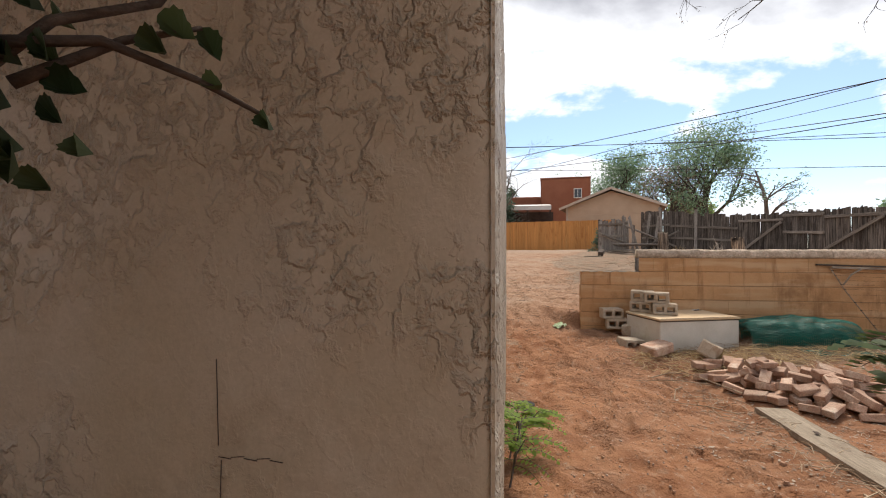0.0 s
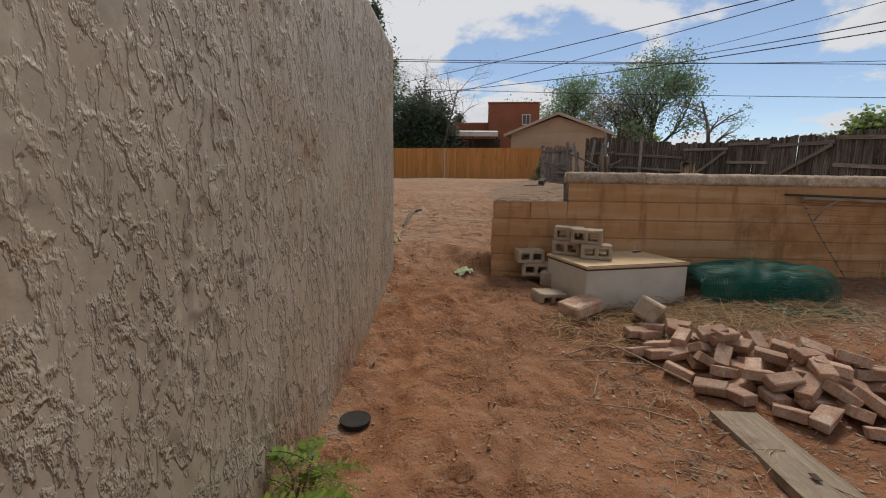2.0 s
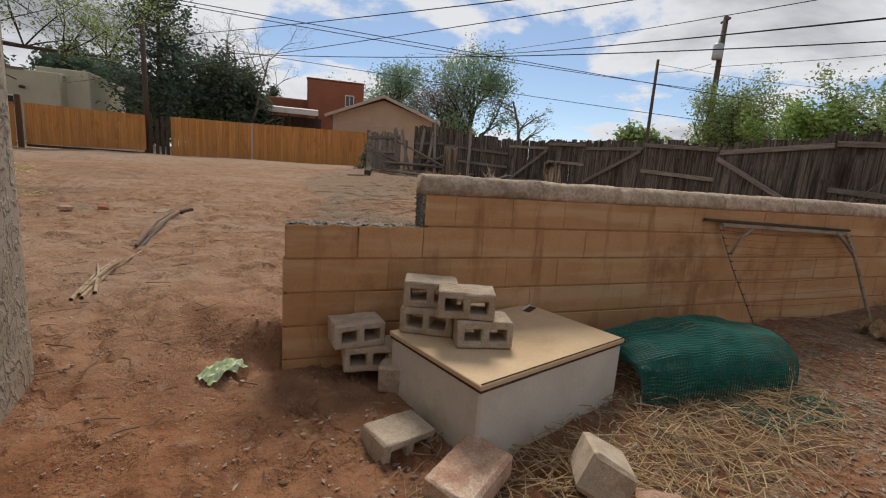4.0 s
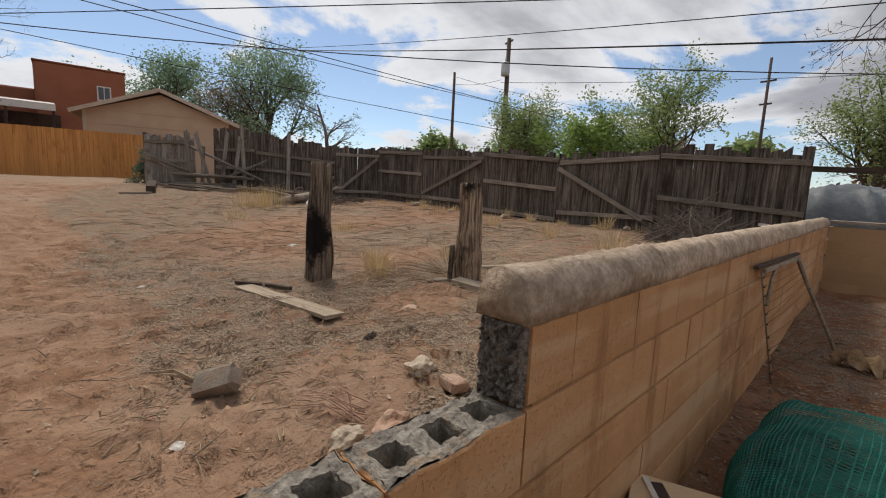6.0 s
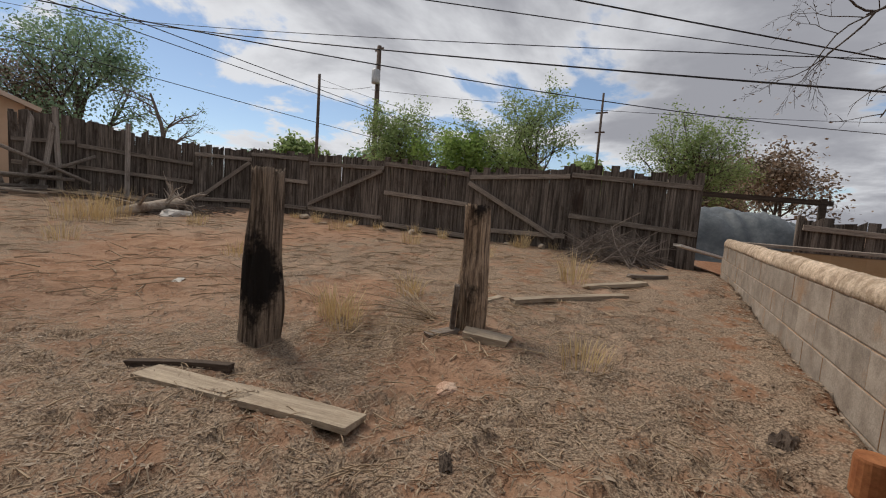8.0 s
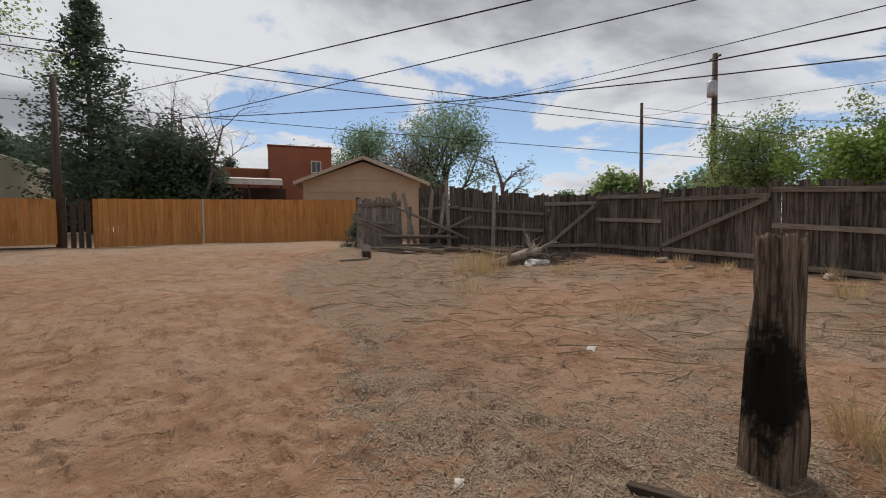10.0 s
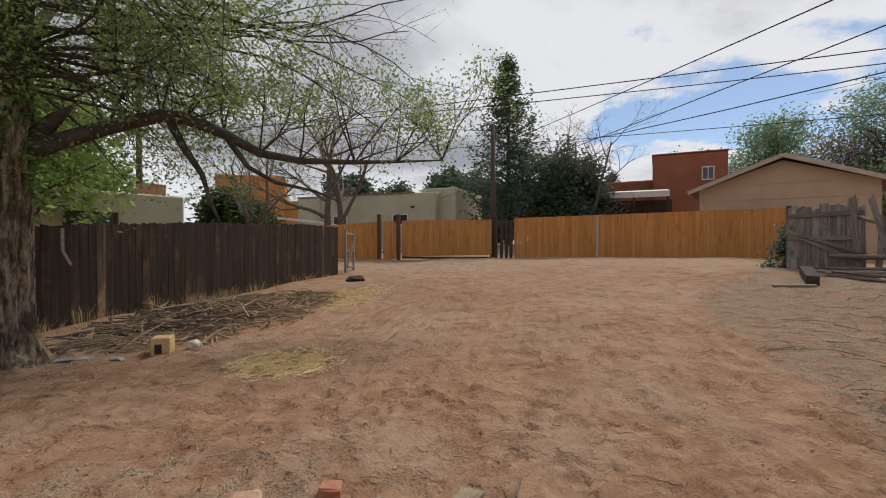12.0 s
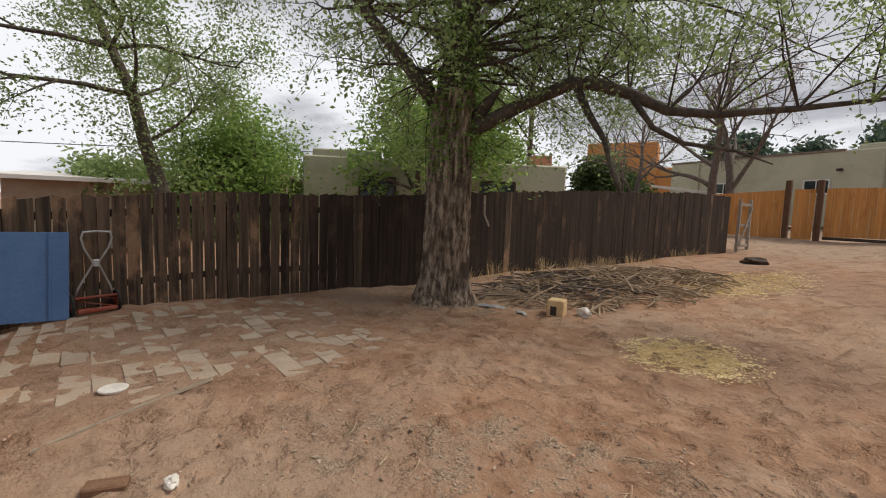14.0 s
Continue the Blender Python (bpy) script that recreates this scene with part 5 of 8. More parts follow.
for i, (tx, ty, hh, mm) in enumerate([(44, 38, 8, M_LEAF), (50, 32, 8.5, M_LEAF_B), (55, 46, 9, M_LEAF_Y), (46, 27, 7, M_LITTER), (60, 24, 8, M_LEAF), (48, 15, 7.5, M_LITTER), (52, 6, 8, M_LEAF), (66, 60, 10, M_LEAF_B), (38, 66, 11, M_LEAF), (50, -4, 8, M_LITTER)]):
    tree("far_tree", tx, ty, 1.2, hh, 0.2, BUSHY, "distant tree beyond the fences", mm, 6, 0.6, 0.3, 30 + i, stems=2, group="distant trees")
tree("small_pine", 47.0, 42.0, 1.2, 7.4, 0.15, dict(YOUNG, kids=(16, 4, 2), angle=(60, 85), ratio=0.22), "small dark pine in the distance", M_NEEDLE, 8, 0.25, 0.22, 41)


def conifer(name, x, y, z, h, spread_r, label, seed, material=M_NEEDLE, size=0.22, tiers=30):
    """A spire of drooping boughs with gaps."""
    rng = random.Random(seed)
    th = thing(name, x, y, z, 0, label, "tree")
    w = Wood()
    tube_data([(0, 0, -0.3), (0.05, 0, h * 0.5), (0, 0.03, h)], [0.26, 0.15, 0.02], 8, w.v, w.f)
    ends = []
    for i in range(tiers):
        f = 0.05 + 0.95 * (i + rng.random()) / tiers
        level = spread_r * (1 - f) ** 0.9
        for k in range(7):
            reach = level * rng.uniform(0.5, 1.15) + 0.15
            a = rng.uniform(0, 2 * math.pi)
            out = Vector((math.cos(a), math.sin(a), rng.uniform(-0.15, 0.25)))
            pts = [Vector((0, 0, f * h)) + out * reach * s + Vector((0, 0, 0.25 * reach * s * s)) for s in (0, 0.35, 0.7, 1)]
            tube_data(pts, [0.045, 0.03, 0.02, 0.008], 3, w.v, w.f, False)
            for s in (0.3, 0.45, 0.6, 0.75, 0.88, 1.0):
                ends.append(Vector((0, 0, f * h)) + out * reach * s + Vector((rng.gauss(0, 0.12), rng.gauss(0, 0.12), 0.25 * reach * s * s + rng.gauss(0, 0.12))))
    piece("trunk", data_mesh("trunk", w.v, w.f, M_LIMB, True), th)
    piece("crown", leaf_mesh("crown", ends, 9, 0.24, size * 0.66, material, seed, 0.4, 0.6), th)


conifer("spruce", -0.4, 44.5, 1.9, 14.6, 5.4, "tall dark blue-green spruce behind the cedar fence", 51, tiers=44)
tree("juniper", 2.7, 43.6, 1.9, 9.6, 0.3, BUSHY, "dense dark green juniper beside the red house", M_NEEDLE, 7, 0.42, 0.15, 52, stems=5, keep=0.75)
tree("juniper", 4.9, 42.8, 1.9, 7.4, 0.25, BUSHY, "dense dark green juniper beside the red house", M_NEEDLE, 7, 0.40, 0.15, 53, stems=5, keep=0.75)
tree("juniper", 3.4, 41.4, 1.9, 4.2, 0.2, BUSHY, "low dark green juniper behind the cedar fence", M_DARKLEAF, 8, 0.36, 0.16, 58, stems=4)
tree("bare_tree", 4.4, 42.2, 1.9, 11.5, 0.2, BARE, "bare grey branches above the juniper", None, seed=54, bark=M_TWIG, stems=3)
conifer("pine", 10.0, 60, 2.0, 7.6, 2.2, "dark pine top behind the red house", 55, tiers=16)
for i, (tx, ty, hh) in enumerate([(-9.5, 66, 13), (-6.0, 70, 13), (-18, 60, 12), (-3.5, 62, 10)]):
    tree("pine", tx, ty, 2.0, hh * 0.95, 0.3, BUSHY, "dark round-topped pine beyond the pale house", M_NEEDLE, 6, 0.5, 0.3, 56 + i, stems=3)
# bare twin-stemmed tree by the pale house, and greenery behind the dark fence
tree("bare_tree", -8.3, 30.3, 1.2, 10.2, 0.30, dict(BARE, kids=(8, 6, 5, 3)), "grey budding twin-stemmed tree beyond the cedar fence", M_LITTER, 1, 0.08, 0.05, 61, stems=2, bark=M_TWIG, keep=0.5)
tree("bare_tree", -13.6, 31.5, 1.2, 8.4, 0.24, dict(BARE, kids=(7, 5, 4, 3)), "budding grey tree behind the dark fence", M_LEAF, 1, 0.1, 0.07, 62, stems=2, bark=M_TWIG, keep=0.6)
tree("leafy_elm", -17.0, 33.0, 1.0, 5.6, 0.2, BUSHY, "dense green tree before the orange house", M_DARKLEAF, 13, 0.4, 0.17, 63, stems=3)
tree("leafy_elm", -12.6, 17.6, 0.7, 7.6, 0.2, YOUNG, "light green elm behind the dark fence", M_LEAF_Y, 7, 0.3, 0.10, 64, stems=3, keep=0.8)
tree("leafy_elm", -15.2, 11.9, 0.6, 6.3, 0.16, BUSHY, "rounded yellow-green tree behind the dark fence", M_LEAF_Y, 11, 0.42, 0.070, 65, stems=6, keep=0.85)
tree("leafy_elm", -18.5, 8.5, 0.6, 3.6, 0.14, BUSHY, "hazy green shrub tree behind the dark fence", M_LEAF, 8, 0.3, 0.11, 66, stems=4)
tree("leafy_elm", -22.0, 24.0, 0.6, 7.0, 0.2, YOUNG, "light green tree far behind the dark fence", M_LEAF_Y, 9, 0.4, 0.16, 67, stems=3)
tree("leafy_elm", -26.0, 30.0, 0.6, 8.0, 0.2, YOUNG, "light green tree far behind the dark fence", M_LEAF_Y, 9, 0.4, 0.16, 68, stems=3)
# leaning elm over the dark fence
w = Wood()
rng = random.Random(71)
lean_th = thing("leaning_elm", -11.1, 9.55, 0.6, 0, "leaning elm with thin green foliage and bare outer twigs", "tree")
spine = [Vector(p) for p in ((0.25, 0.1, -0.2), (0.0, -0.05, 1.5), (-0.1, -0.35, 2.6), (0.0, -0.55, 3.6), (0.05, -0.9, 4.5), (0.1, -1.3, 5.6), (0.0, -1.5, 7.0))]
tube_data(spine, [0.20, 0.165, 0.14, 0.12, 0.09, 0.065, 0.04], 10, w.v, w.f)
O2 = dict(BARE, levels=3, kids=(6, 5, 4), lift=(0.02, 0.0, -0.02), seg=0.4)
for i in (2, 3, 3, 4, 4, 5, 5, 6, 6):
    a = rng.uniform(0, 2 * math.pi)
    branch(w, spine[i].copy(), Vector((0.7 * math.cos(a), math.sin(a), 0.45)), rng.uniform(1.8, 2.8), 0.045, 1, O2, rng)
branch(w, spine[3].copy(), Vector((0.2, -1.0, -0.1)), 3.2, 0.06, 1, O2, rng)
branch(w, spine[4].copy(), Vector((0.1, -1.0, 0.25)), 3.4, 0.055, 1, O2, rng)
branch(w, spine[4].copy(), Vector((0.1, 1.0, 0.45)), 2.6, 0.055, 1, O2, rng)
piece("trunk", data_mesh("trunk", w.v, w.f, M_LIMB, True), lean_th)
w.ends += [spine[i].lerp(spine[i + 1], q) + Vector((rng.gauss(0, 0.5), rng.gauss(0, 0.45), rng.gauss(0, 0.25))) for i in range(1, 6) for q in (0.1, 0.3, 0.5, 0.7, 0.9) for _ in range(8)]
piece("crown", leaf_mesh("crown", [e for e in w.ends if e.y > -2.8], 30, 0.24, 0.040, M_LEAF, 72, 0.7, 1.0), lean_th)


def old_elm():
    """The great elm in the yard: a furrowed trunk, one long arching limb, and a crown of new leaf."""
    x0, y0, z0 = -4.45, 12.88, 0.55
    th = thing("old_elm", x0, y0, z0, 0, "huge old elm with deeply furrowed bark and a long arching limb", "tree")
    rng = random.Random(81)
    nk, nr, top = 96, 150, 3.2
    verts, faces = [], []
    for j in range(nr + 1):
        f = j / nr
        z = -0.12 + top * f
        base = 0.335 + 0.16 * math.exp(-max(0, z) / 0.22) - 0.03 * f
        for k in range(nk):
            a = 2 * math.pi * k / nk
            fl = 0.10 * math.exp(-max(0, z) / 0.28) * (0.5 + 0.5 * math.sin(a * 5 + 0.7)) + 0.025 * math.sin(a * 3 + 1.3 + 0.5 * z)
            cx, cy = math.cos(a), math.sin(a)
            wz = z * 1.1 + 0.25 * noise.noise((cx * 2, cy * 2, z * 1.2))
            rid = abs(noise.noise((cx * 4.6 + 0.35 * math.sin(z * 3), cy * 4.6, wz * 1.15)))
            rid2 = abs(noise.noise((cx * 10, cy * 10, z * 3.2)))
            plate = 0.085 * min(1.0, rid * 4.6) + 0.018 * min(1.0, rid2 * 3) + 0.008 * noise.noise((cx * 22, cy * 22, z * 14))
            rr = base + fl + plate - 0.085
            verts.append((rr * cx + 0.06 * f, rr * cy, z))
    for j in range(nr):
        for k in range(nk):
            a, b = j * nk + k, j * nk + (k + 1) % nk
            faces.append((a, b, b + nk, a + nk))
    piece("trunk", data_mesh("trunk", verts, faces, M_BARK, True), th, None, "deeply furrowed grey-brown bark")
    w = Wood()
    # leaders above the fork
    tube_data([(0.06, 0, 2.9), (0.05, 0.1, 3.7), (0.12, 0.15, 4.7), (0.2, 0.2, 6.2), (0.3, 0.3, 8.0)], [0.30, 0.23, 0.18, 0.13, 0.06], 14, w.v, w.f)
    tube_data([(0.0, -0.05, 2.7), (-0.35, -0.5, 3.4), (-0.7, -1.1, 4.2), (-0.9, -1.8, 5.2), (-0.8, -2.6, 6.3)], [0.13, 0.095, 0.075, 0.055, 0.03], 10, w.v, w.f)
    tube_data([(0.1, 0.0, 3.1), (-0.5, 0.6, 4.0), (-1.0, 1.4, 5.0), (-1.2, 2.4, 6.0)], [0.13, 0.09, 0.07, 0.035], 10, w.v, w.f)
    # broken stub where the limb leaves
    tube_data([(0.2, 0.12, 2.55), (0.45, 0.32, 2.95), (0.58, 0.42, 3.12)], [0.13, 0.08, 0.02], 8, w.v, w.f)
    # the arching limb
    limb = [Vector(p) for p in ((0.1, 0.05, 2.45), (0.42, 0.32, 2.66), (0.85, 0.62, 2.90), (1.38, 0.90, 3.10), (1.62, 1.02, 3.08), (1.98, 1.30, 2.93), (2.30, 1.62, 2.72), (2.72, 1.95, 2.66), (3.35, 2.5, 2.71), (3.85, 3.05, 2.80), (4.5, 3.6, 2.9))]
    limb_r = [0.135, 0.105, 0.092, 0.085, 0.08, 0.07, 0.06, 0.05, 0.036, 0.025, 0.012]
    tube_data(limb, limb_r, 12, w.v, w.f)
    drop = [Vector(p) for p in ((1.45, 0.93, 3.08), (1.62, 1.0, 2.7), (1.85, 1.05, 2.35), (1.95, 1.1, 1.95), (2.1, 1.15, 1.6))]
    tube_data(drop, [0.055, 0.05, 0.035, 0.022, 0.012], 8, w.v, w.f)
    tube_data([(1.98, 1.3, 2.93), (2.25, 1.42, 2.5), (2.55, 1.6, 2.3), (3.0, 1.9, 2.2), (3.3, 2.1, 2.05)], [0.045, 0.035, 0.028, 0.02, 0.008], 8, w.v, w.f)
    O = dict(levels=4, kids=(5, 4, 4, 3), ratio=0.58, angle=(25, 65), wander=0.12, lift=(0.0, -0.02, -0.03, -0.05), sides=9, seg=0.3, thin=0.0035)
    for i in (2, 3, 4, 4, 5, 5, 6, 6, 7, 8, 8, 9, 9, 10, 10):
        for up_ in (0.75, 0.3):
            dd = Vector((rng.uniform(-0.3, 0.9), rng.uniform(-0.5, 0.8), up_ + rng.uniform(-0.2, 0.3))).normalized()
            branch(w, limb[i].copy(), dd, rng.uniform(0.8, 1.7), 0.016, 2, O, rng)
    green = list(w.ends)
    w.ends = []
    leaders = [((0.05, 0.05, 3.35), 3), ((0.05, 0.1, 3.7), 9), ((0.12, 0.15, 4.7), 9), ((0.2, 0.2, 6.2), 8), ((-0.35, -0.5, 3.4), 5), ((-0.7, -1.1, 4.2), 6), ((-0.9, -1.8, 5.2), 5), ((-1.0, 1.4, 5.0), 6), ((-0.5, 0.6, 4.0), 5)]
    for p, n in leaders:
        for k in range(n):
            a = rng.uniform(0, 2 * math.pi)
            dd = Vector((math.cos(a), math.sin(a), rng.uniform(-0.05, 0.5))).normalized()
            branch(w, Vector(p), dd, rng.uniform(1.7, 3.0), 0.034, 1, dict(O, levels=3, kids=(6, 6, 5)), rng)
    crown = list(w.ends)
    w.ends = []
    # long bare drooping twigs reaching over the yard
    for k in range(14):
        a = radians(rng.uniform(-40, 65))
        p = Vector((0.12, 0.15, rng.uniform(3.8, 5.2)))
        branch(w, p, Vector((math.cos(a), math.sin(a), 0.25)), rng.uniform(4.5, 6.4), 0.032, 1, dict(O, levels=3, kids=(7, 6, 4), ratio=0.36, lift=(0, -0.02, -0.06, -0.05), wander=0.15, seg=0.4), rng)
    piece("bough", data_mesh("bough", w.v, w.f, M_LIMB, True), th, None, "dark limbs and fine bare twigs")
    piece("crown", leaf_mesh("crown", crown, 11, 0.12, 0.030, M_LEAF, 82, 0.8, 0.75), th, None, "fresh green new leaves")
    piece("limb_foliage", leaf_mesh("limb_foliage", green, 9, 0.11, 0.029, M_LEAF, 83, 0.8, 0.8), th, None, "sparse green new leaves")
    # leafy shoots on the trunk
    shoots = [Vector((0.30 * math.cos(a), 0.30 * math.sin(a) , z)) for a, z in [(rng.uniform(-1.6, 0.9), rng.uniform(1.95, 4.2)) for _ in range(210)]]
    piece("trunk_growth", leaf_mesh("trunk_growth", shoots, 16, 0.13, 0.034, M_SHOOT, 84, 0.6), th, None, "bright green shoots on the trunk")


old_elm()

# tree south-east of the wall, of which only outer branches hang into view
w = Wood()
rng = random.Random(91)
th = thing("overhanging_elm", 11.2, -0.8, 0.3, 0, "mostly bare elm with twigs hanging over the yard", "tree")
tube_data([(0, 0, -0.3), (0, 0.1, 2.2), (-0.2, 0.4, 4.0), (-0.5, 0.8, 6.0)], [0.3, 0.25, 0.2, 0.12], 10, w.v, w.f)
O3 = dict(levels=4, kids=(7, 5, 4, 3), ratio=0.42, angle=(25, 60), wander=0.12, lift=(0, -0.02, -0.05, -0.05), sides=8, seg=0.4, thin=0.004)
for p, d, ln in [((-0.2, 0.4, 4.0), (-0.55, 0.95, 0.35), 5.2), ((-0.3, 0.6, 4.8), (-0.75, 1.0, 0.35), 8.0), ((-0.5, 0.8, 6.0), (-0.4, 1.0, 0.2), 6.5), ((-0.5, 0.8, 6.0), (0.6, 0.4, 0.5), 4), ((-0.2, 0.4, 4.0), (0.5, -0.5, 0.4), 4)]:
    branch(w, Vector(p), Vector(d).normalized(), ln, 0.11, 1, O3, rng)
for p, d, ln in [((8.4 - 11.2, 4.5 + 0.8, 3.75), (-0.35, 0.9, -0.10), 1.5), ((8.5 - 11.2, 4.2 + 0.8, 3.9), (-0.9, 0.5, -0.25), 1.6), ((8.4 - 11.2, 4.5 + 0.8, 3.75), (-0.1, 0.55, -0.7), 1.1)]:
    branch(w, Vector(p), Vector(d).normalized(), ln, 0.013, 1, dict(O3, levels=4, kids=(6, 5, 4, 3), thin=0.003, lift=(0, -0.02, -0.05, -0.07), wander=0.2, ratio=0.5, seg=0.15), rng)
for p, d, ln in [((4.6 - 11.2, 5.2 + 0.8, 4.75), (-0.9, 0.2, 0.0), 1.7), ((5.2 - 11.2, 4.9 + 0.8, 4.8), (-0.6, 0.9, -0.1), 1.6), ((4.6 - 11.2, 5.2 + 0.8, 4.75), (-0.5, 0.8, 0.15), 1.6), ((5.6 - 11.2, 4.8 + 0.8, 4.8), (-0.2, 1, -0.1), 1.5)]:
    branch(w, Vector(p), Vector(d).normalized(), ln, 0.022, 2, dict(O3, levels=4, lift=(0, 0, -0.03, -0.03), wander=0.2, ratio=0.5, seg=0.15), rng)
tube_data([(-0.3, 0.6, 4.8), (-2.6, 3.2, 5.2), (-4.6, 5.0, 5.0), (-6.0, 5.7, 4.8), (-6.6, 6.0, 4.72)], [0.10, 0.07, 0.05, 0.03, 0.02], 8, w.v, w.f)
tube_data([(-0.2, 0.4, 4.0), (-1.2, 2.2, 4.3), (-2.2, 4.2, 4.0), (-2.7, 5.0, 3.9), (-2.85, 5.4, 3.7)], [0.08, 0.05, 0.032, 0.016, 0.010], 8, w.v, w.f)
piece("trunk", data_mesh("trunk", w.v, w.f, M_LIMB, True), th)
piece("crown", leaf_mesh("crown", w.ends, 2, 0.05, 0.020, M_LITTER, 92, 0.6, 0.07), th, None, "few brown buds")

# ---------------------------------------------------------------- poles and wires
def pole(x, y, z0, z1, r, label, arms=(), can=False):
    th = thing("utility_pole", x, y, z0, 0, label, "utility pole", "utility poles")
    tube("pole", [(0, 0, -0.3), (0, 0, (z1 - z0) * 0.5), (0, 0, z1 - z0)], [r, r * 0.88, r * 0.72], M_POLE, th, 10)
    for dz, ln, rz in arms:
        part("crossarm", boxbm(0, 0, z1 - z0 - dz, ln, 0.11, 0.12, 0, 0, rz, 0.01), M_POLE, th)
    if can:
        c = tube("transformer", [(-0.42, -0.05, z1 - z0 - 2.75), (-0.42, -0.05, z1 - z0 - 2.7), (-0.42, -0.05, z1 - z0 - 1.85), (-0.42, -0.05, z1 - z0 - 1.78)], [0.27, 0.3, 0.3, 0.22], M_GREYMETAL, th, 14, "grey cylindrical transformer")
        tube("bushing", [(-0.42, -0.05, z1 - z0 - 1.8), (-0.42, -0.05, z1 - z0 - 1.45)], 0.05, M_GREYMETAL, th, 6)
        part("bracket", boxbm(-0.2, -0.03, z1 - z0 - 2.2, 0.3, 0.1, 0.5), M_GREYMETAL, th)
    return th


pole(32.3, 22.2, 1.3, 12.75, 0.21, "dark wooden utility pole carrying a grey transformer", [(0.25, 1.0, 60)], True)
pole(34.5, 28.5, 1.3, 11.55, 0.15, "thin dark wooden utility pole", [])
pole(-0.23, 29.35, 1.4, 7.5, 0.13, "weathered brown pole standing in the cedar fence line", [(2.2, 0.2, 0)])
pole(-15.8, 25.7, 0.8, 10.9, 0.14, "slim grey pole behind the dark fence", [])
pole(42.2, 6.4, 1.2, 11.9, 0.12, "slim steel pole far behind the elms", [(1.6, 1.0, 70), (3.2, 0.8, 70)])


def wire(a, b, sag=0.4, r=0.016):
    """A power line that hangs between two points."""
    pts = []
    for i in range(25):
        f = i / 24
        pts.append((a[0] + (b[0] - a[0]) * f, a[1] + (b[1] - a[1]) * f, a[2] + (b[2] - a[2]) * f - 4 * sag * f * (1 - f)))
    return tagged(tube("power_line", pts, r, M_WIRE, None, 5), "black overhead power line against the sky", "wire", "overhead lines")


def reach(a, b, before, after):
    """The line through a and b, prolonged by parts of its length."""
    a, b = Vector(a), Vector(b)
    return a - (b - a) * before, b + (b - a) * after


wire(*reach((-9.87, 27.36, 7.99), (18.65, 19.26, 6.9), 1.0, 1.0), 0.5)
wire((-38.0, 33.6, 9.6), (32.0, 22.5, 8.1), 1.0, 0.018)
wire(*reach((2.25, 32.64, 7.82), (22.06, 21.35, 5.97), 1.2, 0.8), 0.5)
wire(*reach((2.85, 24.61, 6.52), (6.77, 14.83, 5.7), 0.7, 2.0), 0.2, 0.013)
wire((3.0, 32.6, 7.1), (32.0, -13.0, 6.8), 1.2, 0.018)
wire(*reach((20.76, 43.81, 12.47), (13.55, 16.09, 6.55), 0.1, 0.6), 0.5)
wire(*reach((6.17, 19.5, 5.75), (15.48, 2.38, 6.15), 1.2, 1.2), 0.25, 0.012)
wire(*reach((16.62, 22.57, 8.16), (13.56, 2.93, 5.5), 0.3, 0.6), 0.3, 0.012)
wire((32.0, 22.5, 9.6), (38.0, -25.0, 9.0), 0.8)
wire((32.0, 22.5, 9.8), (34.5, 28.5, 10.6), 0.2)
wire((34.5, 28.5, 11.2), (52.0, 14.0, 9.5), 0.5)
wire((-15.8, 25.7, 8.6), (-0.23, 29.3, 7.2), 0.3)
wire((-15.8, 25.7, 5.0), (-21.0, 0.0, 3.6), 0.3)
# ---------------------------------------------------------------- the low yard
def ground_pose(x, y, dz=0.0, rx=0, ry=0, rz=0):
    return pose(x, y, lie(x, y) + dz, rx, ry, rz)


def chest():
    """An old white chest lying with a tan board lid."""
    th = thing("storage_chest", 3.17, 5.56, 0.15, 9, "low white enamel chest with a tan fibreboard lid", "chest")
    part("body", boxbm(0, 0, 0.21, 1.12, 0.72, 0.42, bevel=0.012), M_WHITE, th, "chipped white enamel body")
    lid = part("lid", boxbm(0.0, 0.0, 0.437, 1.14, 0.74, 0.026, 0, 0, 0, 0.004), M_LID, th, "tan fibreboard lid")
    part("lid_trim", boxbm(0.0, -0.362, 0.451, 1.12, 0.006, 0.005), M_DARKWOOD, lid)
    part("lower_lip", boxbm(0, 0, 0.416, 1.13, 0.73, 0.014, bevel=0.003), M_DARKWOOD, th)
    slot = bmesh.new()
    box(slot, 0.47, 0.27, 0.453, 0.12, 0.05, 0.008, rz=20)
    part("slot", slot, M_SHADE, lid, "torn dark slot in the lid")
    part("slot_rim", boxbm(0.47, 0.30, 0.455, 0.15, 0.02, 0.012, rz=20), M_PALEBRICKED, lid)


chest()


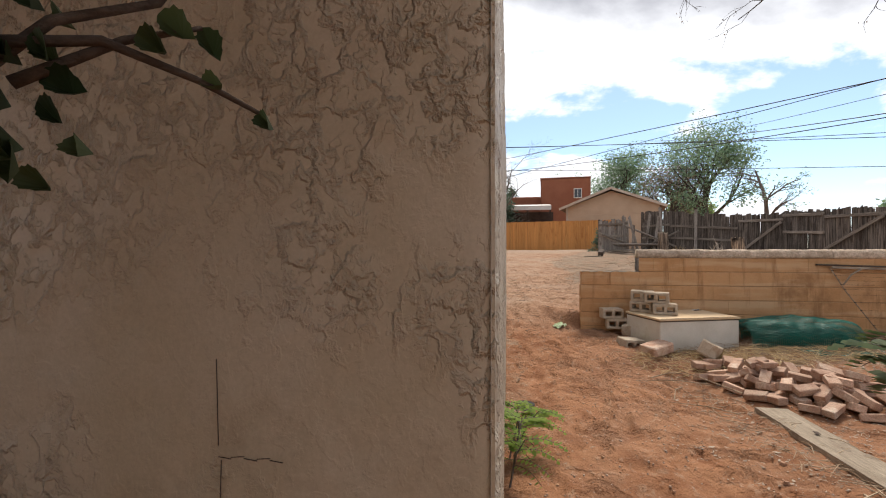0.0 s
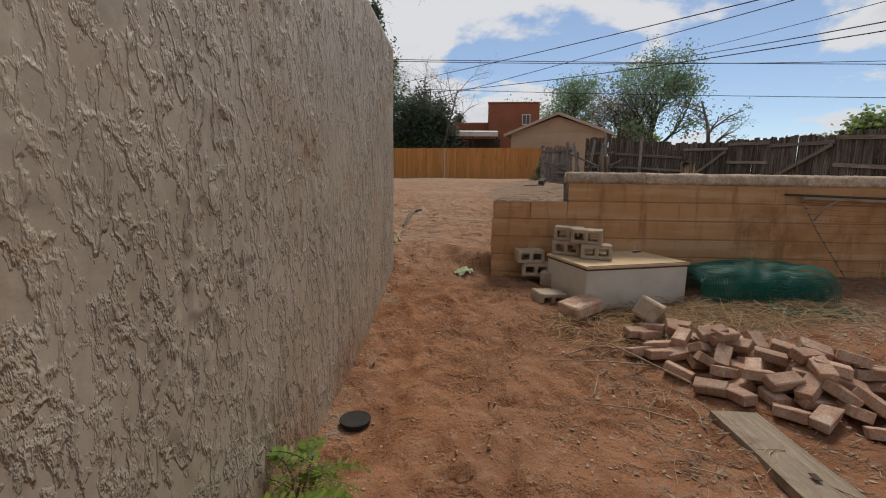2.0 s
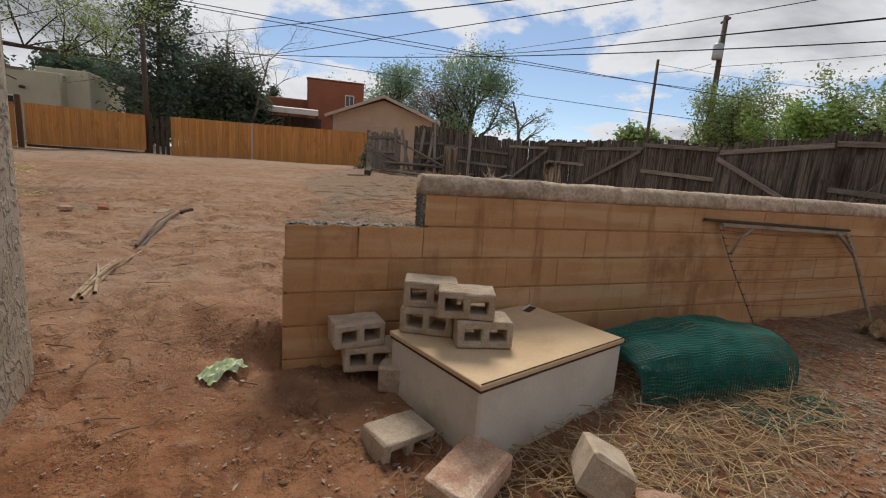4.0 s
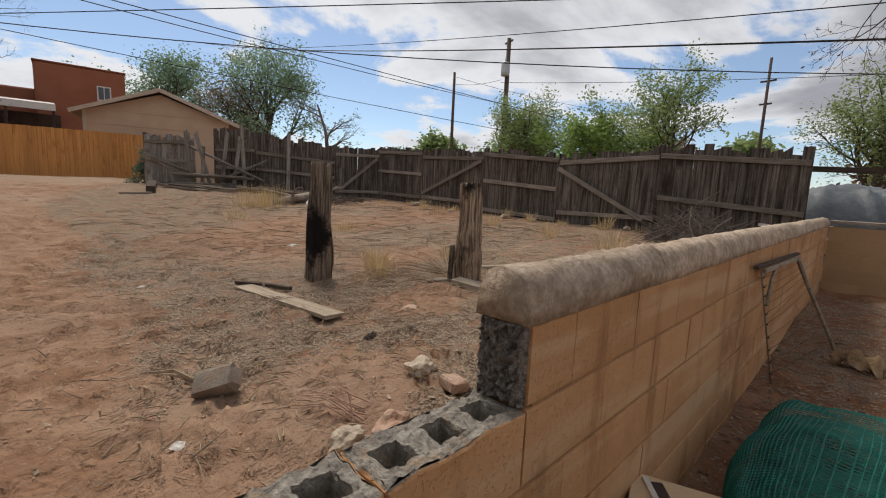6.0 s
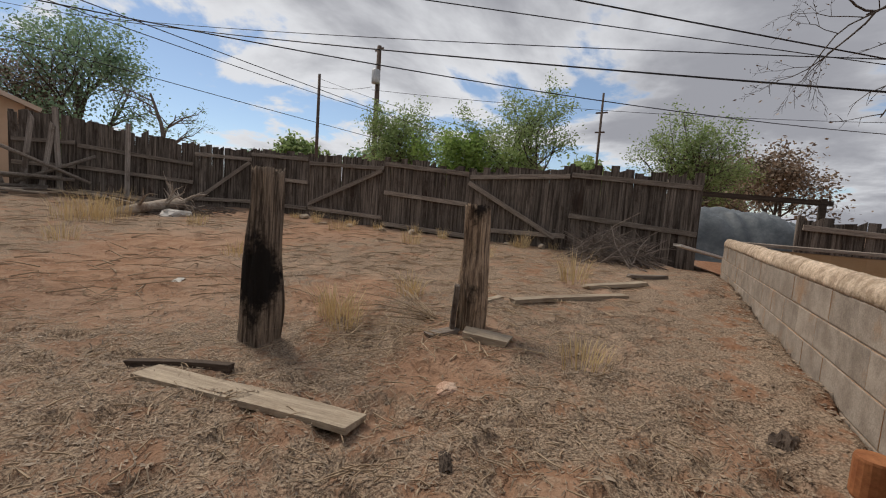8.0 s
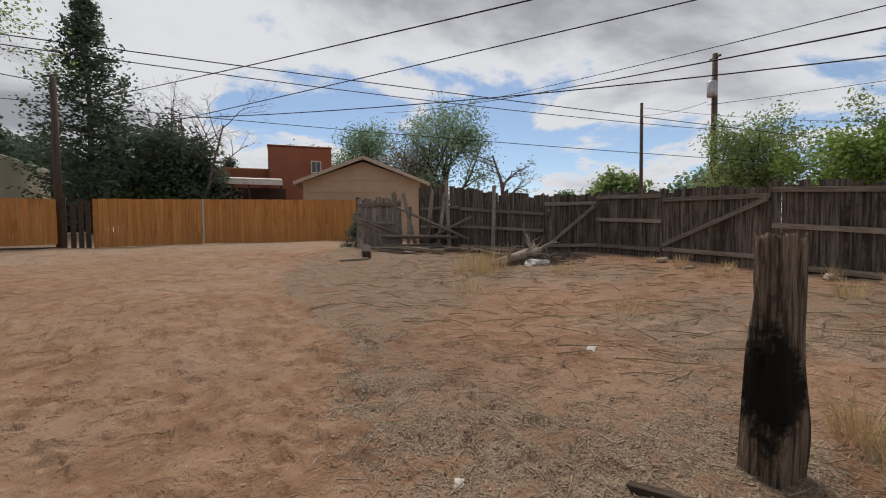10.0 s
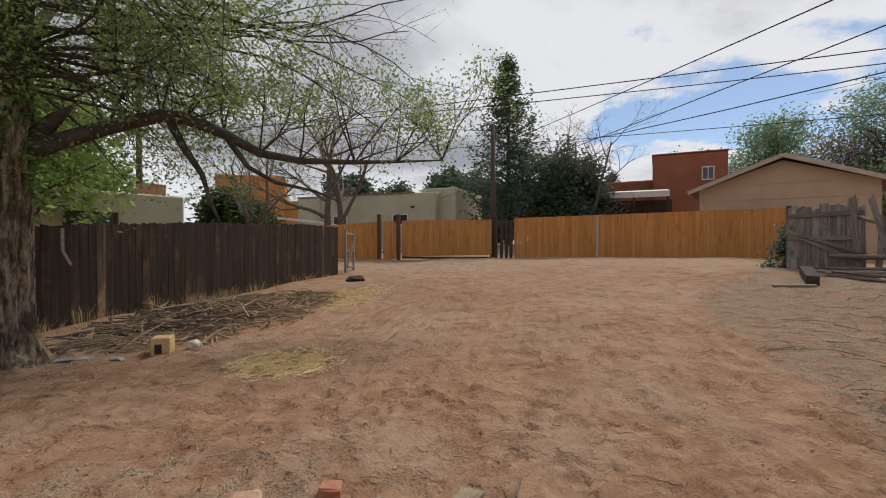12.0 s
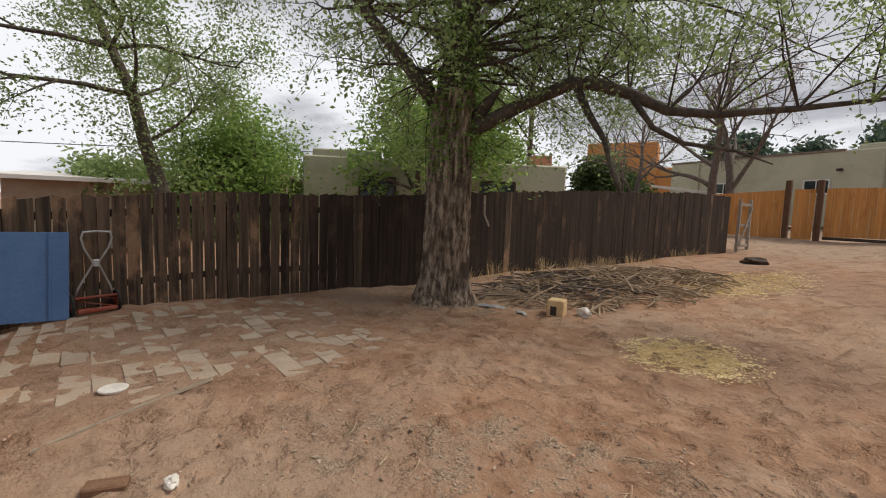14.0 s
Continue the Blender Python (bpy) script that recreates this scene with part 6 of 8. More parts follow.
def hollow_block_mesh(ln, dp, h, seed):
    """A two-cell concrete block on its side: the cells run through from front to back."""
    bm = bmesh.new()
    r = random.Random(seed)
    xs = [-ln / 2, -ln / 2 + 0.038, -0.021, 0.021, ln / 2 - 0.038, ln / 2]
    zs = [0, 0.036, h - 0.038, h]
    V = {}

    def v(i, j, s):
        if (i, j, s) not in V:
            V[i, j, s] = bm.verts.new((xs[i] + r.uniform(-0.003, 0.003), s * dp / 2 + r.uniform(-0.003, 0.003), zs[j] + r.uniform(-0.003, 0.003)))
        return V[i, j, s]
    for i in range(5):
        for j in range(3):
            if j == 1 and i in (1, 3):
                for (a, b) in (((i, j), (i + 1, j)), ((i + 1, j), (i + 1, j + 1)), ((i + 1, j + 1), (i, j + 1)), ((i, j + 1), (i, j))):
                    bm.faces.new((v(*a, -1), v(*a, 1), v(*b, 1), v(*b, -1)))
                continue
            bm.faces.new((v(i, j, -1), v(i + 1, j, -1), v(i + 1, j + 1, -1), v(i, j + 1, -1)))
            bm.faces.new((v(i, j, 1), v(i, j + 1, 1), v(i + 1, j + 1, 1), v(i + 1, j, 1)))
    for i in range(5):
        bm.faces.new((v(i, 0, -1), v(i, 0, 1), v(i + 1, 0, 1), v(i + 1, 0, -1)))
        bm.faces.new((v(i, 3, -1), v(i + 1, 3, -1), v(i + 1, 3, 1), v(i, 3, 1)))
    for j in range(3):
        bm.faces.new((v(0, j, -1), v(0, j + 1, -1), v(0, j + 1, 1), v(0, j, 1)))
        bm.faces.new((v(5, j, -1), v(5, j, 1), v(5, j + 1, 1), v(5, j + 1, -1)))
    bmesh.ops.recalc_face_normals(bm, faces=bm.faces)
    outer = [e for e in bm.edges if len(e.link_faces) == 2 and e.calc_face_angle(0) > 1.0]
    bmesh.ops.bevel(bm, geom=outer, offset=0.010, segments=2, affect="EDGES", profile=0.5)
    for v in bm.verts:
        v.co += Vector([r.uniform(-0.0022, 0.0022) for _ in range(3)])
    return mesh_of(bm, M_CINDER)


HOLLOW = [hollow_block_mesh(0.292, 0.195, 0.142, s) for s in range(4)]
TOPZ = 0.604
for i, (x, y, z, rz, lab) in enumerate([
        (2.76, 5.78, TOPZ, -38, "lying on the chest"), (2.94, 5.52, TOPZ, -22, "lying on the chest"),
        (2.77, 5.80, TOPZ + 0.144, -28, "stacked on another block"), (2.86, 5.57, TOPZ + 0.144, -30, "stacked on another block"),
        (2.50, 6.02, 0.33, -14, "standing by the wall"), (2.43, 6.04, 0.474, -2, "stacked by the wall"), (2.64, 5.86, 0.27, 55, "wedged beside the chest")]):
    tagged(piece("cinder_block", HOLLOW[i % 4], None, pose(x, y, z, 0, 0, rz)), "grey two-cell hollow concrete block " + lab, "concrete block", "hollow blocks")
for i, (x, y, rz, tilt) in enumerate([(2.42, 5.40, 14, 4)]):
    tagged(piece("cinder_block", HOLLOW[i], None, ground_pose(x, y, -0.075, tilt, 5, rz)), "grey hollow concrete block half sunk in the earth", "concrete block", "hollow blocks")
tagged(piece("concrete_chunk", mesh_of(boxbm(0, 0, 0.09, 0.30, 0.19, 0.17, 24, 14, 50, 0.014, 0.005, random.Random(8)), M_CINDER), None, ground_pose(3.10, 4.80, 0.02)), "grey piece of concrete block tilted behind the bricks", "concrete chunk")
tagged(piece("brick_block", mesh_of(boxbm(0, 0, 0.05, 0.34, 0.22, 0.12, 5, -7, 25, 0.012, 0.004, random.Random(9)), M_BRICK), None, ground_pose(2.58, 5.02, -0.01)), "pinkish brick block half sunk in red earth", "brick")
tube("pipe_end", [(3.36, 6.10, 0.63), (3.34, 5.98, 0.627)], [0.022, 0.022], M_RUBBER, BW, 14, "black plastic pipe end in the wall", m=BW.matrix_basis.inverted())


def brick_mesh(seed, material=M_BRICK):
    r = random.Random(seed)
    bm = boxbm(0, 0, 0, 0.182, 0.094, 0.063, bevel=0.005, jit=0.003, rng=r)
    if seed % 3 == 0:      # a broken corner
        for v in bm.verts:
            if v.co.x > 0.08 and v.co.y > 0.02:
                v.co.x -= 0.03
    return mesh_of(bm, material)


BRICKS = [brick_mesh(s) for s in range(9)]
r = random.Random(33)
heap = []


def lay_brick(x, y, z, rx, ry, rz, lab):
    tagged(piece("brick", r.choice(BRICKS), None, pose(x, y, z, rx, ry, rz)), lab, "brick", "heap of salvaged bricks")


tries = 0
spots = []
while len(spots) < 52 and tries < 4000:
    tries += 1
    f, g_ = r.uniform(-1, 1), r.uniform(-1, 1)
    if f * f + g_ * g_ > 1:
        continue
    x, y = 3.45 + 0.62 * f + 0.36 * g_, 3.72 - 0.85 * f + 0.30 * g_
    if all(math.hypot(x - a, y - b) > 0.135 for a, b in spots):
        spots.append((x, y))
for x, y in spots:
    lay_brick(x, y, lie(x, y) + 0.035 + r.uniform(0, 0.02), r.uniform(-20, 20), r.uniform(-16, 16), r.uniform(0, 180), "salvaged pinkish-red brick in a loose heap")
n2 = 0
for k in range(400):
    a, q = r.uniform(0, 2 * math.pi), math.sqrt(r.random())
    f, g_ = q * math.cos(a), q * math.sin(a)
    x, y = 3.5 + 0.48 * f + 0.22 * g_, 3.68 - 0.66 * f + 0.18 * g_
    if all(math.hypot(x - u, y - v) > 0.125 for u, v in heap) and n2 < 30:
        heap.append((x, y))
        n2 += 1
        lay_brick(x, y, lie(x, y) + 0.12 + r.uniform(-0.008, 0.012), r.uniform(-38, 38), r.uniform(-30, 30), r.uniform(0, 180), "salvaged pinkish-red brick tilted on top of the heap")
for k in range(8):
    a, q = r.uniform(0, 2 * math.pi), math.sqrt(r.random())
    f, g_ = q * math.cos(a), q * math.sin(a)
    x, y = 3.5 + 0.34 * f + 0.1 * g_, 3.7 - 0.5 * f + 0.1 * g_
    lay_brick(x, y, lie(x, y) + 0.19 + 0.01 * k / 3, r.uniform(-22, 22), r.uniform(-18, 18), r.uniform(0, 180), "salvaged pinkish-red brick tilted on top of the heap")
for x, y in [(2.95, 4.55), (3.25, 4.62), (3.75, 2.75), (4.25, 3.1), (4.3, 3.5)]:
    lay_brick(x, y, lie(x, y) + 0.025, r.uniform(-6, 6), r.uniform(-6, 6), r.uniform(0, 180), "salvaged brick fallen from the heap")


def board(name, p, q, w, t, material, label, dz=0.0, warp=0.01, seed=0, cat="board", group=""):
    """A board lying on the ground from p to q, following it."""
    ang = math.degrees(math.atan2(q[1] - p[1], q[0] - p[0]))
    ln = math.hypot(q[0] - p[0], q[1] - p[1])
    za, zb = lie(*p), lie(*q)
    bm = bmesh.new()
    rr = random.Random(seed)
    n = 8
    rings = []
    for i in range(n + 1):
        f = i / n
        ww = w / 2 * (1 + rr.uniform(-0.03, 0.03))
        zz = warp * math.sin(f * 3.1 + seed)
        rings.append([bm.verts.new((ln * f + (rr.uniform(-0.02, 0.02) if i in (0, n) else 0), yy, zz + h)) for yy, h in ((-ww, 0), (ww, 0), (ww * 0.97, t), (-ww * 0.97, t))])
    for i in range(n):
        for k in range(4):
            bm.faces.new((rings[i][k], rings[i][(k + 1) % 4], rings[i + 1][(k + 1) % 4], rings[i + 1][k]))
    bm.faces.new(rings[0][::-1])
    bm.faces.new(rings[n])
    bmesh.ops.recalc_face_normals(bm, faces=bm.faces)
    ob = piece(name, mesh_of(bm, material), None, pose(p[0], p[1], za + dz, 0, -math.degrees(math.atan2(zb - za, ln)), ang))
    return tagged(ob, label, cat, group)


board("weathered_plank", (2.86, 3.55), (2.52, 1.75), 0.27, 0.045, M_PLANK, "wide bleached plank lying on the red earth beside bricks", 0.0, 0.008, 3)
tagged(piece("plank_hole", mesh_of(boxbm(0, 0, 0, 0.05, 0.03, 0.004, bevel=0.001), M_SHADE), None, pose(2.75, 2.95, lie(2.75, 2.95) + 0.055, 0, 0, 75)), "dark knot hole in a bleached plank", "knot hole", kind="structure")


def netting():
    """A slumped roll of green plastic garden netting: thin strands on three nested loose layers."""
    th = thing("netting_roll", 4.5, 5.32, 0.24, -12, "slumped roll of green plastic garden netting", "netting")
    for layer, (rad, hh, ln) in enumerate([(0.36, 0.34, 1.20), (0.31, 0.27, 1.14), (0.25, 0.19, 1.06)]):
        nu, nv = 58 - 6 * layer, 50
        verts, edges = [], []
        for i in range(nu + 1):
            u = i / nu
            for k in range(nv + 1):
                a = math.pi * k / nv
                end = 1 - 0.16 * abs(2 * u - 1) ** 5 + 0.10 * (u - 0.5)
                lump = 1 + 0.10 * noise.noise((u * 3 + layer, math.cos(a) * 1.5, 4.0))
                verts.append(((u - 0.5) * ln, -math.copysign(abs(math.cos(a)) ** 0.7, math.cos(a)) * rad * end * lump, math.sin(a) ** 0.55 * hh * end * lump + 0.02 * noise.noise((u * 9, a * 3, layer))))
        fv, ff = [], []
        th_ = 0.0028
        for i in range(nu + 1):
            row = [verts[i * (nv + 1) + k] for k in range(nv + 1)]
            tube_data(row, [th_] * len(row), 3, fv, ff, False)
        for k in range(0, nv + 1):
            col = [verts[i * (nv + 1) + k] for i in range(nu + 1)]
            tube_data(col, [th_] * len(col), 3, fv, ff, False)
        piece("netting_layer", data_mesh("netting_layer", fv, ff, M_GREEN), th)
    # a loose skirt of netting on the ground
    fv, ff = [], []
    for i in range(34):
        x = -0.15 + i * 0.026
        pts = [(x + 0.02 * math.sin(t * 7 + i), -0.34 - t * (0.30 + 0.1 * math.sin(i * 0.4)), 0.015 + 0.03 * noise.noise((x * 4, t * 4, 0))) for t in np.linspace(0, 1, 9)]
        tube_data(pts, [0.003] * 9, 3, fv, ff, False)
    for j in range(11):
        pts = [(-0.15 + i * 0.08, -0.36 - j * 0.03 + 0.02 * math.sin(i), 0.02 + 0.03 * noise.noise((i * 0.3, j * 0.2, 0))) for i in range(12)]
        tube_data(pts, [0.003] * 12, 3, fv, ff, False)
    piece("loose_netting", data_mesh("loose_netting", fv, ff, M_GREEN), th)


netting()


def leaning_screen():
    """An old wire screen frame leaning on the block wall: two bent legs, a top bar and slack wires in clips."""
    th = thing("wire_screen", 5.14, 5.70, 0.32, BW_ROT, "old wooden frame with slack wires leaning on the block wall", "screen frame")
    part("top_bar", boxbm(0.92, 0.015, 0.905, 1.86, 0.03, 0.022, ry=1.6, bevel=0.004), M_DARKWOOD, th, "dark weathered top bar")
    part("batten", boxbm(0.98, -0.004, 0.872, 1.62, 0.022, 0.030, ry=1.6, bevel=0.004), M_PLANK, th, "pale grey batten under the top bar")
    legs = [[Vector(p) for p in ((0.16, 0.01, 0.89), (0.34, -0.02, 0.56), (0.70, -0.06, 0.03))], [Vector(p) for p in ((1.80, 0.0, 0.84), (1.86, -0.08, 0.62), (1.76, -0.34, 0.10))]]
    for leg, wd, wood in zip(legs, (0.007, 0.017), (M_PLANK, M_PLANK)):
        tube("leg", leg, [wd, wd, wd * 0.9], wood, th, 5)
    tube("bracket", [(0.52, -0.01, 0.87), (0.40, -0.015, 0.80), (0.30, -0.02, 0.66)], 0.012, M_PLANK, th, 5)
    tube("bracket", [(1.62, -0.01, 0.86), (1.76, -0.03, 0.76), (1.87, -0.07, 0.64)], 0.014, M_GREYRAIL, th, 5)

    def along(leg, f):
        return leg[0].lerp(leg[1], f * 2) if f < 0.5 else leg[1].lerp(leg[2], f * 2 - 1)
    for k in range(10):
        f = (k + 0.6) / 10.5
        p, q = along(legs[0], f), along(legs[1], f)
        tube("wire", [p, p.lerp(q, 0.3) + Vector((0, 0, -0.022)), p.lerp(q, 0.7) + Vector((0, 0, -0.018)), q], 0.0013, M_WIRE, th, 4)
        for e in (p, q):
            part("clip", boxbm(e.x, e.y - 0.008, e.z, 0.03, 0.008, 0.007), M_WIRE, th)


leaning_screen()


def crumpled(name, x, y, sx, sy, sz, material, label, cat, rz=0, seed=0, amp=0.35, dz=0.0):
    """A crumpled sheet or a lump: a bent irregular shell with thickness."""
    nu = 12
    verts, faces = [], []
    for j in range(nu + 1):
        for i in range(nu + 1):
            u, v = i / nu * 2 - 1, j / nu * 2 - 1
            z = (1 - 0.55 * (u * u + v * v)) * sz + amp * sz * noise.noise((u * 2.2 + seed, v * 2.2, 1.0 + seed)) + 0.5 * amp * sz * noise.noise((u * 5, v * 5, seed))
            verts.append((u * sx / 2 * (1 + 0.12 * noise.noise((v * 3, seed, 0))), v * sy / 2 * (1 + 0.12 * noise.noise((u * 3, seed, 5))), max(-0.01, z)))
    for j in range(nu):
        for i in range(nu):
            a = j * (nu + 1) + i
            faces.append((a, a + 1, a + nu + 2, a + nu + 1))
    ob = piece(name, data_mesh(name, verts, faces, material), None, ground_pose(x, y, dz, 0, 0, rz))
    return tagged(ob, label, cat)


crumpled("torn_feed_sack", 6.66, 4.98, 0.34, 0.13, 0.13, M_CARD, "torn tan sack with black lining, crumpled on the ground", "sack", 65, 2, 0.9)
crumpled("plaster_scrap", 9.3, 3.95, 0.70, 0.40, 0.04, M_PLANK, "flat pale scrap of board on the ground", "scrap", 20, 4, 0.3)
crumpled("plaster_scrap", 10.0, 4.1, 0.45, 0.3, 0.05, M_CARD, "flat tan scrap of board on the ground", "scrap", -10, 5, 0.3)
crumpled("dark_rubble", 8.6, 3.5, 0.8, 0.5, 0.10, M_DARKWOOD, "dark heap of scrap wood on the ground", "scrap", 10, 6, 0.9)
tub = thing("blue_tub", 9.38, 3.2, lie(9.38, 3.2), 15, "small blue plastic tub among scrap", "tub")
part("tub", boxbm(0, 0, 0.09, 0.36, 0.26, 0.18, bevel=0.03), mat("blue_plastic", (0.01, 0.07, 0.42), (0.02, 0.09, 0.5), 4, 0.4, 0, 20, vary=0.1), tub)
part("rim", boxbm(0, 0, 0.18, 0.40, 0.30, 0.025, bevel=0.008), mat("blue_rim", (0.02, 0.09, 0.48), (0.03, 0.11, 0.55), 4, 0.4, 0, 20, vary=0.1), tub)
crumpled("green_wrapper", 1.74, 6.22, 0.26, 0.12, 0.05, mat("pale_green_plastic", (0.45, 0.60, 0.30), (0.62, 0.70, 0.50), 14, 0.4, 0.2, 40), "crumpled pale green plastic wrapper on the path", "wrapper", 40, 7, 0.8)

# pot by the house wall
pot_th = thing("plant_pot", 0.72, 3.66, lie(0.72, 3.66) - 0.045, 0, "small black plastic plant pot half buried by the wall", "plant pot")
v, f = tube_data([(0, 0, 0.0), (0, 0, 0.075), (0, 0, 0.0755), (0, 0, 0.088), (0, 0, 0.089), (0, 0, 0.03)], [0.06, 0.072, 0.084, 0.084, 0.073, 0.062], 18, close=False)
piece("pot", data_mesh("pot", v, f, M_RUBBER), pot_th)
v, f = tube_data([(0, 0, 0.02), (0, 0, 0.042)], [0.062, 0.058], 14)
piece("soil", data_mesh("soil", v, f, M_CLOD), pot_th)


def compound_leaf(verts, faces, p, d, ln, pairs, size, droop, rng):
    """A feather-shaped leaf: pairs of leaflets along a stalk."""
    d = d.normalized()
    side = d.cross(Vector((0, 0, 1)))
    side = side.normalized() if side.length > 0.01 else Vector((1, 0, 0))
    pts = []
    for i in range(pairs + 2):
        f = i / (pairs + 1)
        pts.append(p + d * ln * f + Vector((0, 0, -droop * f * f * ln)))
    for i, q in enumerate(pts[1:]):
        s = size * (1.1 - 0.5 * abs(i / pairs - 0.35)) * rng.uniform(0.85, 1.15)
        for sg in (-1, 1):
            tip = (side * sg + d * 0.35 + Vector((0, 0, rng.uniform(-0.35, 0.05)))).normalized()
            wv = d * s * 0.27
            b = len(verts)
            m1 = q + tip * s * 0.5
            verts.extend([tuple(q), tuple(m1 + wv), tuple(q + tip * s), tuple(m1 - wv)])
            faces.append((b, b + 1, b + 2, b + 3))
    return pts


def weed(x, y, h, n, label, seed, lean=(0.2, 0), leaf=0.05, material=M_WEED, low=0.3):
    """A sapling with feather leaves."""
    rng = random.Random(seed)
    th = thing("ailanthus_sapling", x, y, lie(x, y), 0, label, "plant", "saplings by the wall")
    sv, sf, lv, lf = [], [], [], []
    for s in range(max(2, n // 7)):
        top = Vector((lean[0] * h + rng.uniform(-0.1, 0.1), lean[1] * h + rng.uniform(-0.12, 0.12), h * rng.uniform(0.7, 1.05)))
        mid = top * 0.5 + Vector((rng.uniform(-0.03, 0.03), rng.uniform(-0.03, 0.03), 0.05))
        stem = [Vector((rng.uniform(-0.03, 0.03), rng.uniform(-0.05, 0.05), -0.02)), mid, top]
        tube_data(stem, [0.006, 0.005, 0.003], 5, sv, sf)
        for k in range(7):
            f = low + (1 - low) * k / 6
            p = stem[0].lerp(mid, f * 2) if f < 0.5 else mid.lerp(top, f * 2 - 1)
            a = rng.uniform(0, 2 * math.pi)
            d = Vector((math.cos(a) + lean[0], math.sin(a) + lean[1], 0.5))
            pts = compound_leaf(lv, lf, p, d, rng.uniform(0.16, 0.27), 7, leaf, 0.5, rng)
            tube_data(pts, [0.002] * len(pts), 3, sv, sf, False)
    tagged(piece("stem", data_mesh("stem", sv, sf, M_TWIG), th), kind="stuff")
    piece("foliage", data_mesh("foliage", lv, lf, material), th)


weed(0.42, 2.62, 0.36, 22, "bright green feather-leaved sapling at the foot of the wall", 3, (0.3, -0.1))
weed(0.38, 2.30, 0.34, 18, "bright green feather-leaved sapling at the foot of the wall", 4, (0.3, 0.0))
weed(0.52, 2.95, 0.22, 24, "low dark green weed at the foot of the wall", 5, (0.3, 0.1), 0.04)
weed(2.30, 1.80, 1.10, 14, "leafy green sapling beside the plank", 6, (-0.1, 0.06), 0.095, M_DARKLEAF, 0.62)

# vine twig hanging before the wall at the start
def near_twig():
    th = thing("vine_branch", -0.42, -0.12, 1.55, 0, "dark vine branch with drooping dry green leaves", "branch")
    rng = random.Random(12)
    sv, sf = [], []
    arms = [[(-0.12, 0.05, -0.4), (-0.03, 0.10, -0.05), (0.02, 0.12, 0.10), (0.07, 0.14, 0.24), (0.09, 0.15, 0.6)], [(-0.03, 0.10, -0.05), (0.07, 0.15, 0.08), (0.13, 0.18, 0.11), (0.18, 0.2, 0.2), (0.24, 0.26, 0.34)],
            [(0.02, 0.12, 0.05), (0.1, 0.16, 0.07), (0.16, 0.19, 0.05), (0.2, 0.21, 0.03)], [(-0.02, 0.1, 0.0), (-0.06, 0.16, 0.25), (-0.03, 0.2, 0.6)], [(0.05, 0.14, 0.03), (0.11, 0.17, 0.075), (0.155, 0.2, 0.1)]]
    for arm in arms:
        tube_data(arm, list(np.linspace(0.011 if arm is arms[0] else 0.005, 0.002, len(arm))), 6, sv, sf)
    piece("stem", data_mesh("stem", sv, sf, M_DARKWOOD, True), th)
    lv, lf = [], []
    for p, ln in [((0.2, 0.21, 0.03), 0.05), ((0.16, 0.19, 0.05), 0.045), ((0.12, 0.17, 0.08), 0.06), ((0.09, 0.15, 0.11), 0.06), ((0.06, 0.14, 0.10), 0.055), ((0.155, 0.2, 0.1), 0.055), ((0.03, 0.13, 0.06), 0.06), ((0.0, 0.12, 0.02), 0.06), ((0.13, 0.18, 0.10), 0.06), ((0.02, 0.12, 0.14), 0.05), ((-0.02, 0.1, 0.07), 0.06), ((0.07, 0.15, 0.12), 0.06), ((-0.03, 0.1, -0.02), 0.05)] + [((rng.uniform(-0.10, 0.07), rng.uniform(0.06, 0.18), rng.uniform(-0.03, 0.24)), rng.uniform(0.045, 0.07)) for _ in range(110)]:
        d = Vector((rng.uniform(0.1, 0.8), rng.uniform(-0.2, 0.4), rng.uniform(-0.9, -0.2))).normalized()
        sd = d.cross(Vector((rng.uniform(-0.3, 0.3), 1, 0.3))).normalized()
        q = Vector(p)
        b = len(lv)
        curl = Vector((rng.uniform(-0.006, 0.006), -0.014, 0.004))
        ln *= rng.uniform(0.5, 0.7)
        outline = [(0.0, 0.02), (0.14, 0.17), (0.24, 0.20), (0.33, 0.29), (0.46, 0.27), (0.56, 0.30), (0.70, 0.19), (0.80, 0.17), (0.92, 0.05)]
        edge = [(f, w_) for f, w_ in outline] + [(1.0, 0.0)] + [(f, -w_) for f, w_ in reversed(outline)]
        lv.extend([tuple(q + d * ln * f + sd * ln * w_ + curl * (f * f + 2.5 * abs(w_))) for f, w_ in edge] + [tuple(q + d * ln * 0.5 - curl * 0.4)])
        for i in range(len(edge)):
            lf.append((b + i, b + (i + 1) % len(edge), b + len(edge)))
    piece("foliage", data_mesh("foliage", lv, lf, M_VINE), th)


near_twig()

